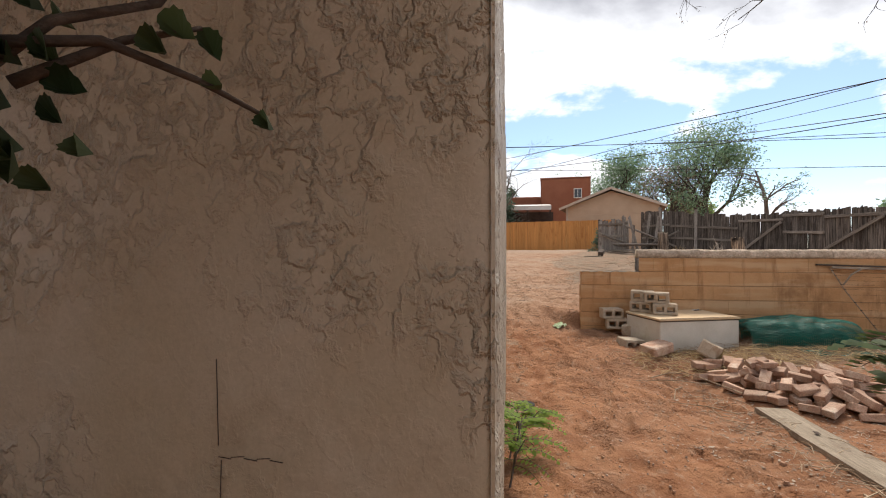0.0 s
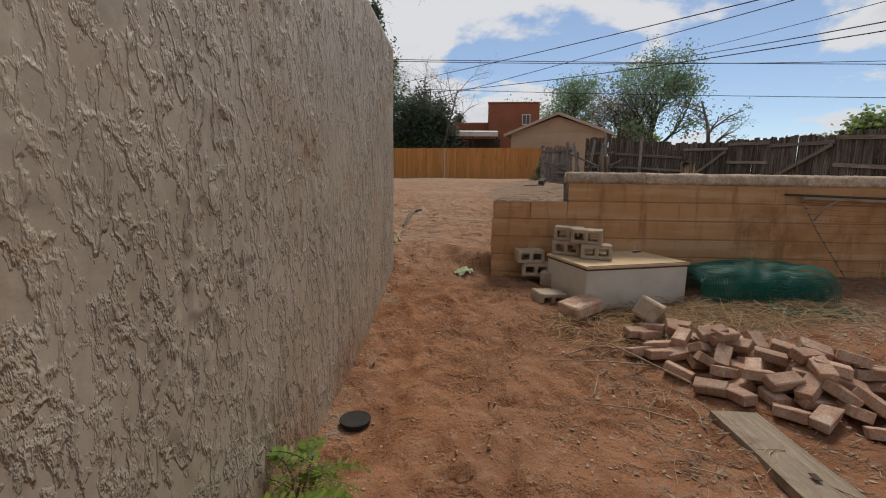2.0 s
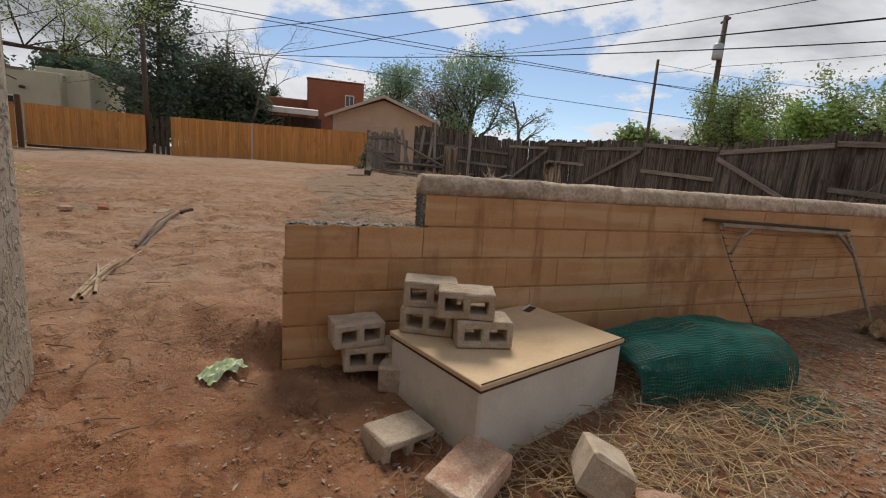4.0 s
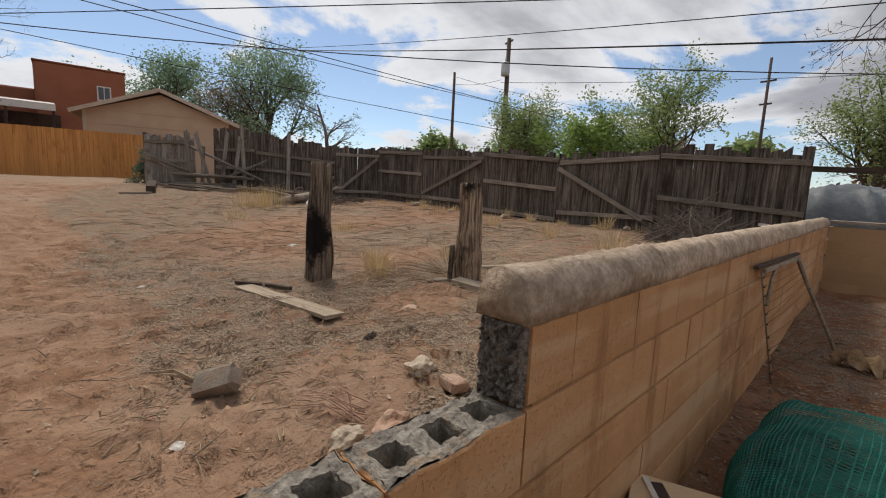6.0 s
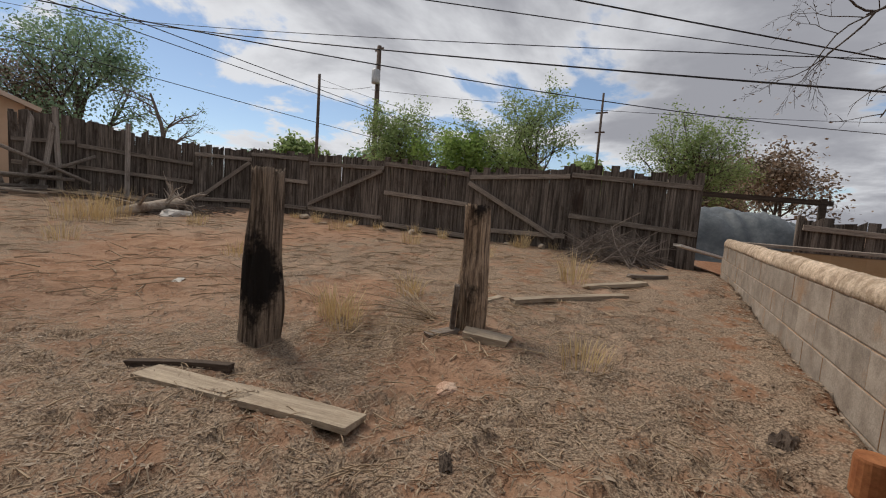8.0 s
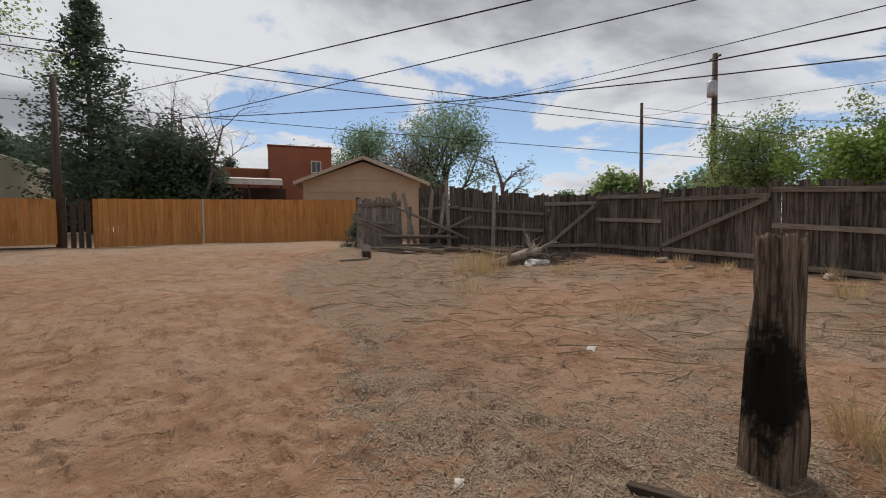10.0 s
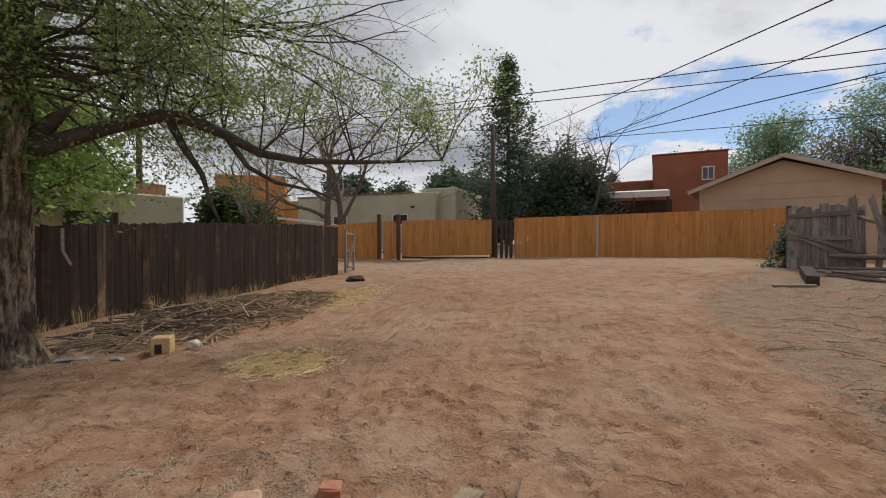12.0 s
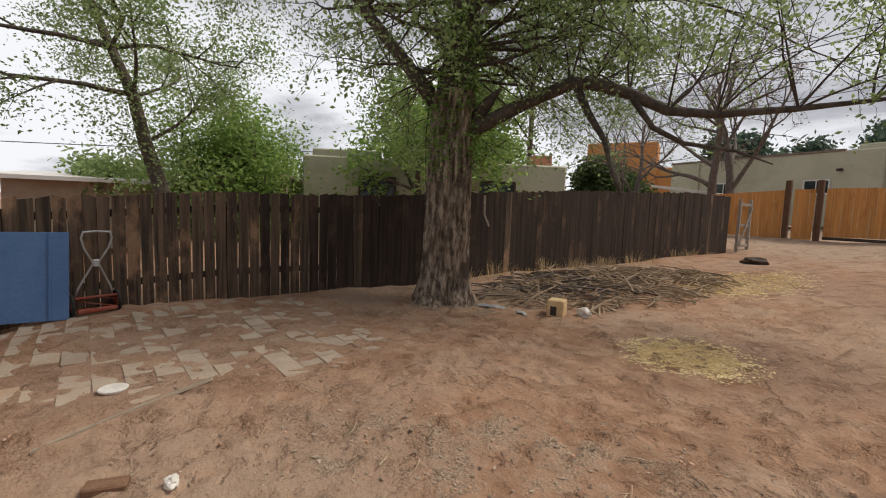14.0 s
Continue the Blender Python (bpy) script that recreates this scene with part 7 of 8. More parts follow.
# ---------------------------------------------------------------- the upper yard
def old_post(x, y, h, wx, wy, seed, label, lean=(0, 0), charred=False):
    """A weathered squared post: split, cracked, rotten at the top."""
    rr = random.Random(seed)
    th = thing("old_post", x, y, lie(x, y) - 0.1, rr.uniform(-20, 20), label, "post", "old yard posts")
    nk, nr = 40, 46
    verts, faces = [], []
    for j in range(nr + 1):
        f = j / nr
        for k in range(nk):
            a = 2 * math.pi * k / nk
            c, s = math.cos(a), math.sin(a)
            sq = (abs(c) ** 5 + abs(s) ** 5) ** (-1 / 5)
            crack = max(0, 1 - abs(noise.noise((c * 3.5 + seed, s * 3.5, f * 1.2))) * 7)
            wv = 1 + 0.05 * noise.noise((c * 2, s * 2, f * 4 + seed)) - 0.16 * crack - 0.04 * noise.noise((c * 14, s * 14, f * 3))
            ragged = step((f - 0.72) / 0.28)
            z = f * (h + 0.1) - (0.07 * max(0, noise.noise((c * 1.4 + seed, s * 1.4, seed))) + 0.05 * max(0, noise.noise((c * 6, s * 6, seed)))) * ragged - 0.02 * rr.random() * (f > 0.97)
            wv *= 1.10 - 0.26 * f + 0.10 * noise.noise((f * 3.1, seed, c * 0.6)) + 0.10 * math.exp(-((f - 0.28) / 0.18) ** 2)
            sway = 0.035 * noise.noise((f * 2.2, seed * 1.7, 0))
            verts.append((c * sq * wx / 2 * wv + lean[0] * f + sway, s * sq * wy / 2 * wv + lean[1] * f, z))
    for j in range(nr):
        for k in range(nk):
            a, b = j * nk + k, j * nk + (k + 1) % nk
            faces.append((a, b, b + nk, a + nk))
    verts.append((lean[0], lean[1], h - 0.06))
    for k in range(nk):
        faces.append((nr * nk + k, nr * nk + (k + 1) % nk, len(verts) - 1))
    piece("post", data_mesh("post", verts, faces, M_BURNTPOST if charred else M_POSTWOOD, True), th)


old_post(4.82, 9.32, 1.19, 0.21, 0.20, 3, "charred and split old timber post standing in dry earth", (0.03, -0.02), True)
old_post(5.62, 8.03, 0.95, 0.22, 0.18, 8, "pale weathered split timber post standing in dry earth")
board("leaning_board", (5.30, 8.25), (5.48, 8.10), 0.10, 0.03, M_GREYRAIL, "small grey offcut at the foot of a post", 0.0, 0, 4)
board("leaning_board", (5.42, 8.02), (5.40, 7.70), 0.18, 0.05, M_PLANK, "grey offcut of board at the foot of a post", 0.0, 0, 2)
board("grey_plank", (4.10, 9.45), (4.06, 8.15), 0.16, 0.028, M_PLANK, "long grey weathered plank lying in the litter", 0.005, 0.012, 5)
board("rotten_stick", (4.15, 9.62), (4.35, 9.1), 0.05, 0.04, M_DARKWOOD, "dark rotten stick beside a grey plank", 0.0, 0.01, 6)
board("fallen_board", (6.7, 7.85), (7.5, 6.75), 0.12, 0.04, M_PLANK, "fallen brown board lying in the yard", 0.0, 0.01, 7, group="fallen boards")
board("fallen_board", (7.7, 7.15), (8.3, 6.45), 0.12, 0.04, M_PLANK, "fallen brown board lying in the yard", 0.0, 0.01, 8, group="fallen boards")
board("fallen_board", (8.6, 6.6), (9.0, 6.1), 0.10, 0.04, M_GREYRAIL, "fallen grey board near the wall", 0.0, 0.01, 9, group="fallen boards")
board("fallen_board", (6.2, 8.3), (6.9, 8.0), 0.08, 0.03, M_PLANK, "thin strip of board lying in the yard", 0.0, 0.01, 10, group="fallen boards")
board("long_white_board", (10.6, 5.7), (11.9, 4.6), 0.14, 0.04, M_PALEBRICKED, "long pale board resting above the wall end", 0.42, 0.01, 11)
board("sleeper", (7.6, 20.3), (7.05, 19.0), 0.22, 0.20, M_DARKWOOD, "dark heavy timber sleeper lying near the fence end", -0.02, 0.0, 12)
board("grey_offcut", (6.3, 18.9), (7.0, 18.8), 0.16, 0.04, M_PLANK, "short grey offcut on the ground", 0, 0, 13)
for i in range(30):
    rr = random.Random(200 + i)
    x, y = 8.2 + rr.uniform(-0.6, 2.8), 20.0 + rr.uniform(-0.7, 0.5)
    y -= (x - 8.2) * 0.75
    a = radians(rr.uniform(-70, 10))
    board("scrap_board", (x, y), (x + 1.0 * math.cos(a), y + 1.0 * math.sin(a)), rr.uniform(0.07, 0.16), 0.03, rr.choice([M_GREYRAIL, M_PLANK, M_DARKWOOD]), "grey scrap board dropped before the broken fence", rr.uniform(0, 0.08), 0.01, i, group="scrap boards")
board("dark_offcut", (1.46, 10.78), (1.60, 11.14), 0.05, 0.05, M_DARKWOOD, "short charred stick on bare earth", 0, 0, 14)
board("pale_offcut", (1.20, 10.95), (1.30, 11.28), 0.13, 0.03, M_PLANK, "short pale offcut of board on bare earth", 0, 0, 15)


def rock(name, x, y, sx, sy, sz, material, label, cat, seed, rz=0, dz=0.0, tilt=0):
    b2 = bmesh.new()
    bmesh.ops.create_icosphere(b2, subdivisions=3, radius=0.5)
    for v in b2.verts:
        v.co *= 1 + 0.5 * noise.noise(v.co * 2.6 + Vector((seed, 0, 0))) + 0.22 * noise.noise(v.co * 6 + Vector((seed, 3, 0)))
    bmesh.ops.transform(b2, matrix=Matrix.Diagonal((sx, sy, sz, 1)), verts=b2.verts)
    return tagged(piece(name, mesh_of(b2, material), None, ground_pose(x, y, sz * 0.22 + dz, tilt, 0, rz)), label, cat)


HB = [mesh_of(boxbm(0, 0, 0, 0.12, 0.098, 0.07, bevel=0.012, jit=0.008, rng=random.Random(4)), M_REDBRICK), mesh_of(boxbm(0, 0, 0, 0.14, 0.10, 0.06, bevel=0.012, jit=0.01, rng=random.Random(6)), M_BRICK)]
for x, y, k, rz, lab in [(3.66, 6.84, 1, 70, "half brick lying in leaf litter"), (0.56, 11.1, 0, 10, "worn red half brick on bare earth"), (0.2, 10.9, 1, 30, "broken brick on bare earth"), (-3.4, 14.9, 0, 20, "red brick piece in a stick heap"), (-4.3, 15.2, 0, 60, "red brick piece in a stick heap"), (-3.2, 16.9, 0, 35, "red brick piece in a stick heap")]:
    tagged(piece("half_brick", HB[k], None, ground_pose(x, y, 0.03, 3, 4, rz)), lab, "brick", "broken bricks")
rock("plaster_lump", 3.72, 7.08, 0.18, 0.13, 0.09, M_CINDER, "crumbling white plaster lump in leaf litter", "rubble", 3)
rock("plaster_lump", 3.05, 6.92, 0.16, 0.10, 0.08, M_CINDER, "grey concrete lump in leaf litter", "rubble", 4)
tagged(piece("concrete_piece", mesh_of(boxbm(0, 0, 0.05, 0.20, 0.12, 0.08, 42, -18, 0, 0.012, 0.010, random.Random(5)), M_RAWBLOCK), None, ground_pose(2.98, 7.74, 0.02, 0, 0, -50)), "broken piece of grey concrete kerb lying in litter", "concrete chunk")
rock("stone", 4.05, 6.55, 0.16, 0.12, 0.05, M_CINDER, "flat grey stone in leaf litter", "stone", 6)
rock("stone", -1.47, 9.23, 0.10, 0.07, 0.05, M_PALEBRICKED, "small pale stone on bare earth", "stone", 7)
rock("stone", 4.6, 7.9, 0.14, 0.1, 0.04, M_BRICK, "flat reddish stone on bare earth", "stone", 8)
rock("white_bag", 10.1, 16.0, 0.75, 0.35, 0.22, M_PALEBRICKED, "crumpled white bag beside a dead log", "bag", 9)
for i in range(9):
    rr = random.Random(60 + i)
    x = 12.0 + rr.uniform(-0.3, 0.25)
    y = 8.0 + i * 0.75
    rock("fence_stone", x, y, rr.uniform(0.15, 0.32), rr.uniform(0.1, 0.2), rr.uniform(0.06, 0.14), M_CINDER, "pale stone lying along the foot of the fence", "stone", 70 + i)
can_th = thing("rusty_can", 4.35, 6.16, lie(4.35, 6.16), 0, "rusty tin can standing against the block wall", "can")
v, f = tube_data([(0, 0, 0), (0, 0, 0.012), (0, 0, 0.15), (0, 0, 0.16)], [0.06, 0.065, 0.065, 0.062], 18)
piece("can", data_mesh("can", v, f, mat("rusty_tin", (0.30, 0.11, 0.045), (0.40, 0.17, 0.07), 12, 0.8, 0.3, 50), False), can_th)
crumpled("dark_bottle_piece", 4.05, 6.2, 0.14, 0.10, 0.06, M_RUBBER, "crumpled black plastic by the wall", "scrap", 10, 8, 0.8)
crumpled("white_paper", 5.82, 11.12, 0.22, 0.08, 0.02, M_PALEBRICKED, "strip of white paper on red earth", "paper", 30, 9, 0.5)
tagged(piece("graffiti_mark", mesh_of(box(box(boxbm(0, 0, 0, 0.035, 0.003, 0.34, ry=8), 0.09, 0, -0.03, 0.03, 0.003, 0.30, ry=-14), 0.05, 0, 0.05, 0.12, 0.003, 0.025, ry=35), M_PALEBRICKED), BW, pose(1.35, 0.153, 0.93)), "faded white paint scrawl")


def stalk_fan(name, base, ends, r0, material, label, cat):
    """Dry stems that spread from one foot."""
    rr = random.Random(len(ends))
    v, f = [], []
    for i, (ex, ey, up_) in enumerate(ends):
        bx, by = base[0] + rr.uniform(-0.08, 0.08), base[1] + rr.uniform(-0.05, 0.05)
        p0, p2 = Vector((bx, by, lie(bx, by) + 0.01)), Vector((ex, ey, lie(ex, ey) + 0.012 + up_))
        p1 = (p0 + p2) / 2 + Vector((rr.uniform(-0.02, 0.02), rr.uniform(-0.02, 0.02), 0.03 + 0.02 * rr.random()))
        tube_data([p0, p1, p2], [r0, r0 * 0.8, r0 * 0.4], 5, v, f, False)
    return tagged(piece(name, data_mesh(name, v, f, material)), label, cat, kind="stuff")


rr = random.Random(77)
stalk_fan("dry_stalks", (5.70, 8.36), [(5.25 + 0.13 * i + rr.uniform(-0.1, 0.1), 9.05 + rr.uniform(-0.15, 0.25), rr.uniform(0.0, 0.22)) for i in range(13)], 0.005, M_DEADTWIG, "long pale dry stalks fanned out between the posts", "stalks")
stalk_fan("cut_canes", (3.26, 7.02), [(3.02 + 0.022 * i + rr.uniform(-0.02, 0.02), 7.22 + rr.uniform(-0.05, 0.07), rr.uniform(0.02, 0.10)) for i in range(9)], 0.0042, mat("reddish_canes", (0.40, 0.24, 0.18), (0.50, 0.34, 0.26), 9, 0.9, 0.3, 50, vary=0.25), "bundle of short reddish cut canes by the wall", "canes")
stalk_fan("pale_root", (3.02, 7.86), [(2.84, 8.12, 0.03), (2.9, 8.18, 0.02), (3.16, 8.02, 0.05)], 0.013, M_DEADTWIG, "gnarled pale root piece on the earth", "root")
tagged(piece("brick", BRICKS[1], None, ground_pose(2.97, 6.80, 0.028, 4, 5, -12)), "pinkish brick lying beside the broken wall end", "brick", "broken bricks")
rock("broken_brick", 3.22, 6.84, 0.16, 0.12, 0.11, M_BRICK, "rounded piece of pinkish brick by the broken wall", "brick", 31)
crumpled("white_chip", 2.71, 7.5, 0.07, 0.06, 0.012, M_PALEBRICKED, "small white chip of plaster on red earth", "scrap", 20, 32, 0.5)
crumpled("white_chip", 3.55, 10.15, 0.09, 0.05, 0.015, M_PALEBRICKED, "small white chip of plaster in grey litter", "scrap", 50, 33, 0.6)
crumpled("dark_bark", 3.99, 7.72, 0.14, 0.05, 0.018, M_DARKWOOD, "curled piece of dark bark in the litter", "bark", 20, 34, 0.7)
crumpled("dark_bark", 4.72, 6.30, 0.22, 0.10, 0.03, M_DARKWOOD, "curled piece of dark bark by the wall", "bark", -30, 35, 0.7)
stub = thing("board_stub", 5.47, 8.12, lie(5.47, 8.12) - 0.05, 20, "short dark board standing against the pale post", "board")
part("board", boxbm(0, 0, 0.20, 0.075, 0.035, 0.42, 3, -3, 0, 0.005), M_GREYWOOD, stub)
stalk_fan("fallen_branch", (0.98, 7.2), [(1.06, 8.3, 0.02), (1.12, 8.0, 0.05), (1.2, 8.5, 0.03), (0.95, 8.0, 0.02)], 0.014, M_DEADTWIG, "pale fallen branch beside the house corner", "branch")
stalk_fan("fallen_branch", (1.1, 8.7), [(1.55, 11.4, 0.02), (1.4, 10.6, 0.04)], 0.016, M_TWIG, "grey fallen branch beyond the house corner", "branch")


def dead_log():
    th = thing("dead_log", 10.3, 16.7, lie(10.3, 16.7) + 0.03, 20, "grey dead log with a torn root end", "log")
    rr = random.Random(5)
    w_ = Wood()
    tube_data([(-1.4, 0.1, 0.05), (-0.6, 0.0, 0.13), (0.3, 0.05, 0.18), (0.9, 0.0, 0.22)], [0.07, 0.11, 0.14, 0.17], 12, w_.v, w_.f)
    for k in range(11):
        a = rr.uniform(0, 2 * math.pi)
        branch(w_, Vector((0.85, 0, 0.22)), Vector((0.9, math.cos(a), math.sin(a) * 0.9 + 0.2)).normalized(), rr.uniform(0.4, 0.9), 0.07, 2, dict(levels=3, kids=(3, 3, 3), ratio=0.5, angle=(20, 60), wander=0.2, lift=(0,), sides=8, seg=0.12), rr)
    for k in range(4):
        branch(w_, Vector((rr.uniform(-1, 0.3), 0, 0.15)), Vector((rr.uniform(-0.5, 0.5), rr.uniform(-1, 1), 0.5)).normalized(), rr.uniform(0.5, 1.1), 0.045, 2, dict(levels=3, kids=(3, 3, 3), ratio=0.5, angle=(20, 60), wander=0.15, lift=(0,), sides=8, seg=0.15), rr)
    piece("log", data_mesh("log", w_.v, w_.f, mat("dead_wood", (0.30, 0.25, 0.20), (0.42, 0.36, 0.30), 7, 0.95, 0.8, 30, c3=(0.2, 0.14, 0.10), grain=(0.6, 4, 4), vary=0.35), True), th)


dead_log()


def stick_heap(name, cx, cy, rx, ry, h, n, ln, material, label, seed, thick=(0.004, 0.014), upright=0.25):
    """A heap of tangled dry branches: one bundle."""
    rr = random.Random(seed)
    v, f = [], []
    for i in range(n):
        a, q = rr.uniform(0, 2 * math.pi), math.sqrt(rr.random())
        x, y = cx + rx * q * math.cos(a), cy + ry * q * math.sin(a)
        z = lie(x, y) + h * (1 - q) * rr.random() + 0.01
        b = rr.uniform(0, 2 * math.pi)
        L = ln * rr.uniform(0.4, 1.3)
        d = Vector((math.cos(b), math.sin(b), rr.uniform(-0.05, upright)))
        p0 = Vector((x, y, z)) - d * L / 2
        p0.z = max(p0.z, lie(p0.x, p0.y) + 0.005)
        p2 = Vector((x, y, z)) + d * L / 2
        p2.z = max(p2.z, lie(p2.x, p2.y) + 0.005)
        p1 = (p0 + p2) / 2 + Vector((rr.gauss(0, 0.06 * L), rr.gauss(0, 0.06 * L), rr.uniform(0, 0.08 * L)))
        t = rr.uniform(*thick)
        tube_data([p0, p1, p2], [t, t * 0.8, t * 0.4], 4, v, f, False)
    return tagged(piece(name, data_mesh(name, v, f, material)), label, "brushwood", kind="stuff")


stick_heap("brush_pile", 10.9, 6.7, 0.9, 0.7, 0.75, 330, 0.9, M_TWIG, "tangled pile of grey dead brush by the fence", 5, upright=0.9)
stick_heap("stick_heap", -3.8, 16.2, 1.4, 2.6, 0.30, 620, 0.7, M_DEADTWIG, "low heap of dry sticks and prunings along the fence", 6, (0.004, 0.02), 0.4)
stick_heap("stick_heap", -4.2, 15.2, 1.1, 1.5, 0.30, 120, 0.9, M_TWIG, "low heap of grey branches near the old elm", 7, (0.008, 0.022))
stick_heap("root_litter", 10.9, 16.9, 1.5, 1.2, 0.22, 260, 0.8, M_TWIG, "scattered dead branches about a log", 8)
stick_heap("straw_litter", 3.6, 5.0, 1.5, 0.6, 0.10, 420, 0.22, M_DEADTWIG, "loose dry stems between chest and bricks", 9, (0.0015, 0.004))
stick_heap("straw_litter", 2.9, 4.75, 0.7, 0.45, 0.07, 420, 0.2, M_STRAW, "pale straw heaped before the chest", 29, (0.0015, 0.0035), 0.35)
stick_heap("straw_litter", 4.1, 4.75, 0.9, 0.35, 0.09, 380, 0.26, M_STRAW, "pale straw along the netting roll", 30, (0.0015, 0.0035), 0.5)
stick_heap("straw_litter", 2.55, 3.0, 0.35, 1.4, 0.03, 130, 0.2, M_DEADTWIG, "loose dry stems along the plank", 10, (0.0015, 0.004), 0.08)
stick_heap("straw_litter", 6.0, 4.9, 2.6, 0.7, 0.07, 520, 0.18, M_DEADTWIG, "loose dry stems along the wall foot", 11, (0.0015, 0.004))
stick_heap("fallen_branches", 2.25, 1.75, 0.18, 0.45, 0.04, 12, 0.5, M_DEADTWIG, "dry branches beside the plank end", 23, (0.006, 0.014), 0.06)
stick_heap("vine_stems", 2.5, 3.9, 0.25, 0.9, 0.05, 5, 1.0, M_DEADTWIG, "long dry vine stems on the earth", 12, (0.004, 0.008), 0.05)
stick_heap("twig_scatter", 3.7, 7.7, 1.2, 1.2, 0.02, 420, 0.09, M_DEADTWIG, "fine dry twigs on the litter", 13, (0.0015, 0.005), 0.1)
stick_heap("twig_scatter", 4.4, 9.8, 1.6, 3.2, 0.03, 720, 0.13, M_DEADTWIG, "fine dry twigs on the litter", 14, (0.0015, 0.005), 0.1)
stick_heap("twig_scatter", 8.5, 8.3, 3.6, 1.8, 0.04, 650, 0.24, M_DEADTWIG, "dry twigs over the yard", 15, (0.002, 0.007), 0.1)
stick_heap("twig_scatter", 8.5, 13.5, 4.2, 4.5, 0.04, 520, 0.5, M_DEADTWIG, "dry twigs over the yard", 16, (0.003, 0.009), 0.08)
stick_heap("twig_scatter", -1.0, 11.5, 3.4, 2.6, 0.02, 120, 0.13, M_DEADTWIG, "a few dry twigs on bare earth", 17, (0.002, 0.006), 0.05)
stick_heap("twig_scatter", 1.6, 7.8, 1.4, 2.0, 0.02, 90, 0.16, M_TWIG, "a few dry twigs on bare earth", 18, (0.0015, 0.004), 0.05)
stick_heap("dry_stalks", 5.15, 8.55, 0.25, 0.5, 0.25, 40, 0.8, M_DEADTWIG, "pale dry stalks lying between posts", 19, (0.002, 0.005), 0.3)
stick_heap("straw_patch", -1.15, 13.45, 0.42, 0.5, 0.03, 900, 0.10, M_CHAFF, "flat patch of yellow straw on the earth", 21, (0.0015, 0.003), 0.15)
stick_heap("straw_patch", -2.6, 18.0, 0.8, 1.5, 0.04, 900, 0.16, M_CHAFF, "patch of yellow dry grass on the earth", 22, (0.002, 0.004), 0.3)


def tufts(name, spots_, label, seed, blades=70):
    """Clumps of dry grass blades."""
    rr = random.Random(seed)
    v, f = [], []
    for x, y, h, w_ in spots_:
        for i in range(blades):
            a, q = rr.uniform(0, 2 * math.pi), w_ * math.sqrt(rr.random())
            p = Vector((x + q * math.cos(a), y + q * math.sin(a), 0))
            p.z = lie(p.x, p.y) - 0.01
            hh = h * rr.uniform(0.5, 1.1)
            lean = Vector((math.cos(a), math.sin(a), 0)) * hh * rr.uniform(0.1, 0.7)
            sd = Vector((-math.sin(a), math.cos(a), 0)) * rr.uniform(0.002, 0.004)
            m1, tip = p + Vector((0, 0, hh * 0.6)) + lean * 0.35, p + Vector((0, 0, hh)) + lean
            b = len(v)
            v.extend([tuple(p - sd), tuple(p + sd), tuple(m1 + sd), tuple(m1 - sd), tuple(tip)])
            f.extend([(b, b + 1, b + 2, b + 3), (b + 3, b + 2, b + 4)])
    return tagged(piece(name, data_mesh(name, v, f, M_STRAW)), label, "grass", kind="stuff")


rr = random.Random(44)
tufts("dry_grass", [(8.25, 16.0, 0.62, 0.35), (8.0, 15.3, 0.58, 0.35), (8.5, 15.6, 0.62, 0.35), (8.2, 15.7, 0.6, 0.3), (7.8, 15.8, 0.5, 0.3), (5.35, 8.95, 0.32, 0.14), (5.5, 9.15, 0.3, 0.12), (6.7, 14.2, 0.3, 0.22), (9.0, 14.2, 0.28, 0.2), (7.4, 11.8, 0.25, 0.2), (5.3, 7.2, 0.18, 0.2), (8.1, 7.3, 0.42, 0.2), (9.6, 8.8, 0.35, 0.2), (10.8, 12.2, 0.35, 0.25), (11.6, 8.4, 0.4, 0.2), (10.2, 10.3, 0.3, 0.2), (6.6, 8.9, 0.25, 0.15), (5.0, 5.2, 0.18, 0.15), (5.4, 4.2, 0.25, 0.15)]
      + [(12.2 + rr.uniform(-0.5, 0), 7 + i * 0.8, rr.uniform(0.15, 0.35), 0.15) for i in range(11)], "tufts of tall straw-coloured dry grass", 45)
tufts("dry_grass", [(-5.7 + rr.uniform(0, 0.5), 13.5 + i * 0.42, rr.uniform(0.12, 0.4), 0.2) for i in range(24)], "dry weeds along the dark fence", 46, 34)


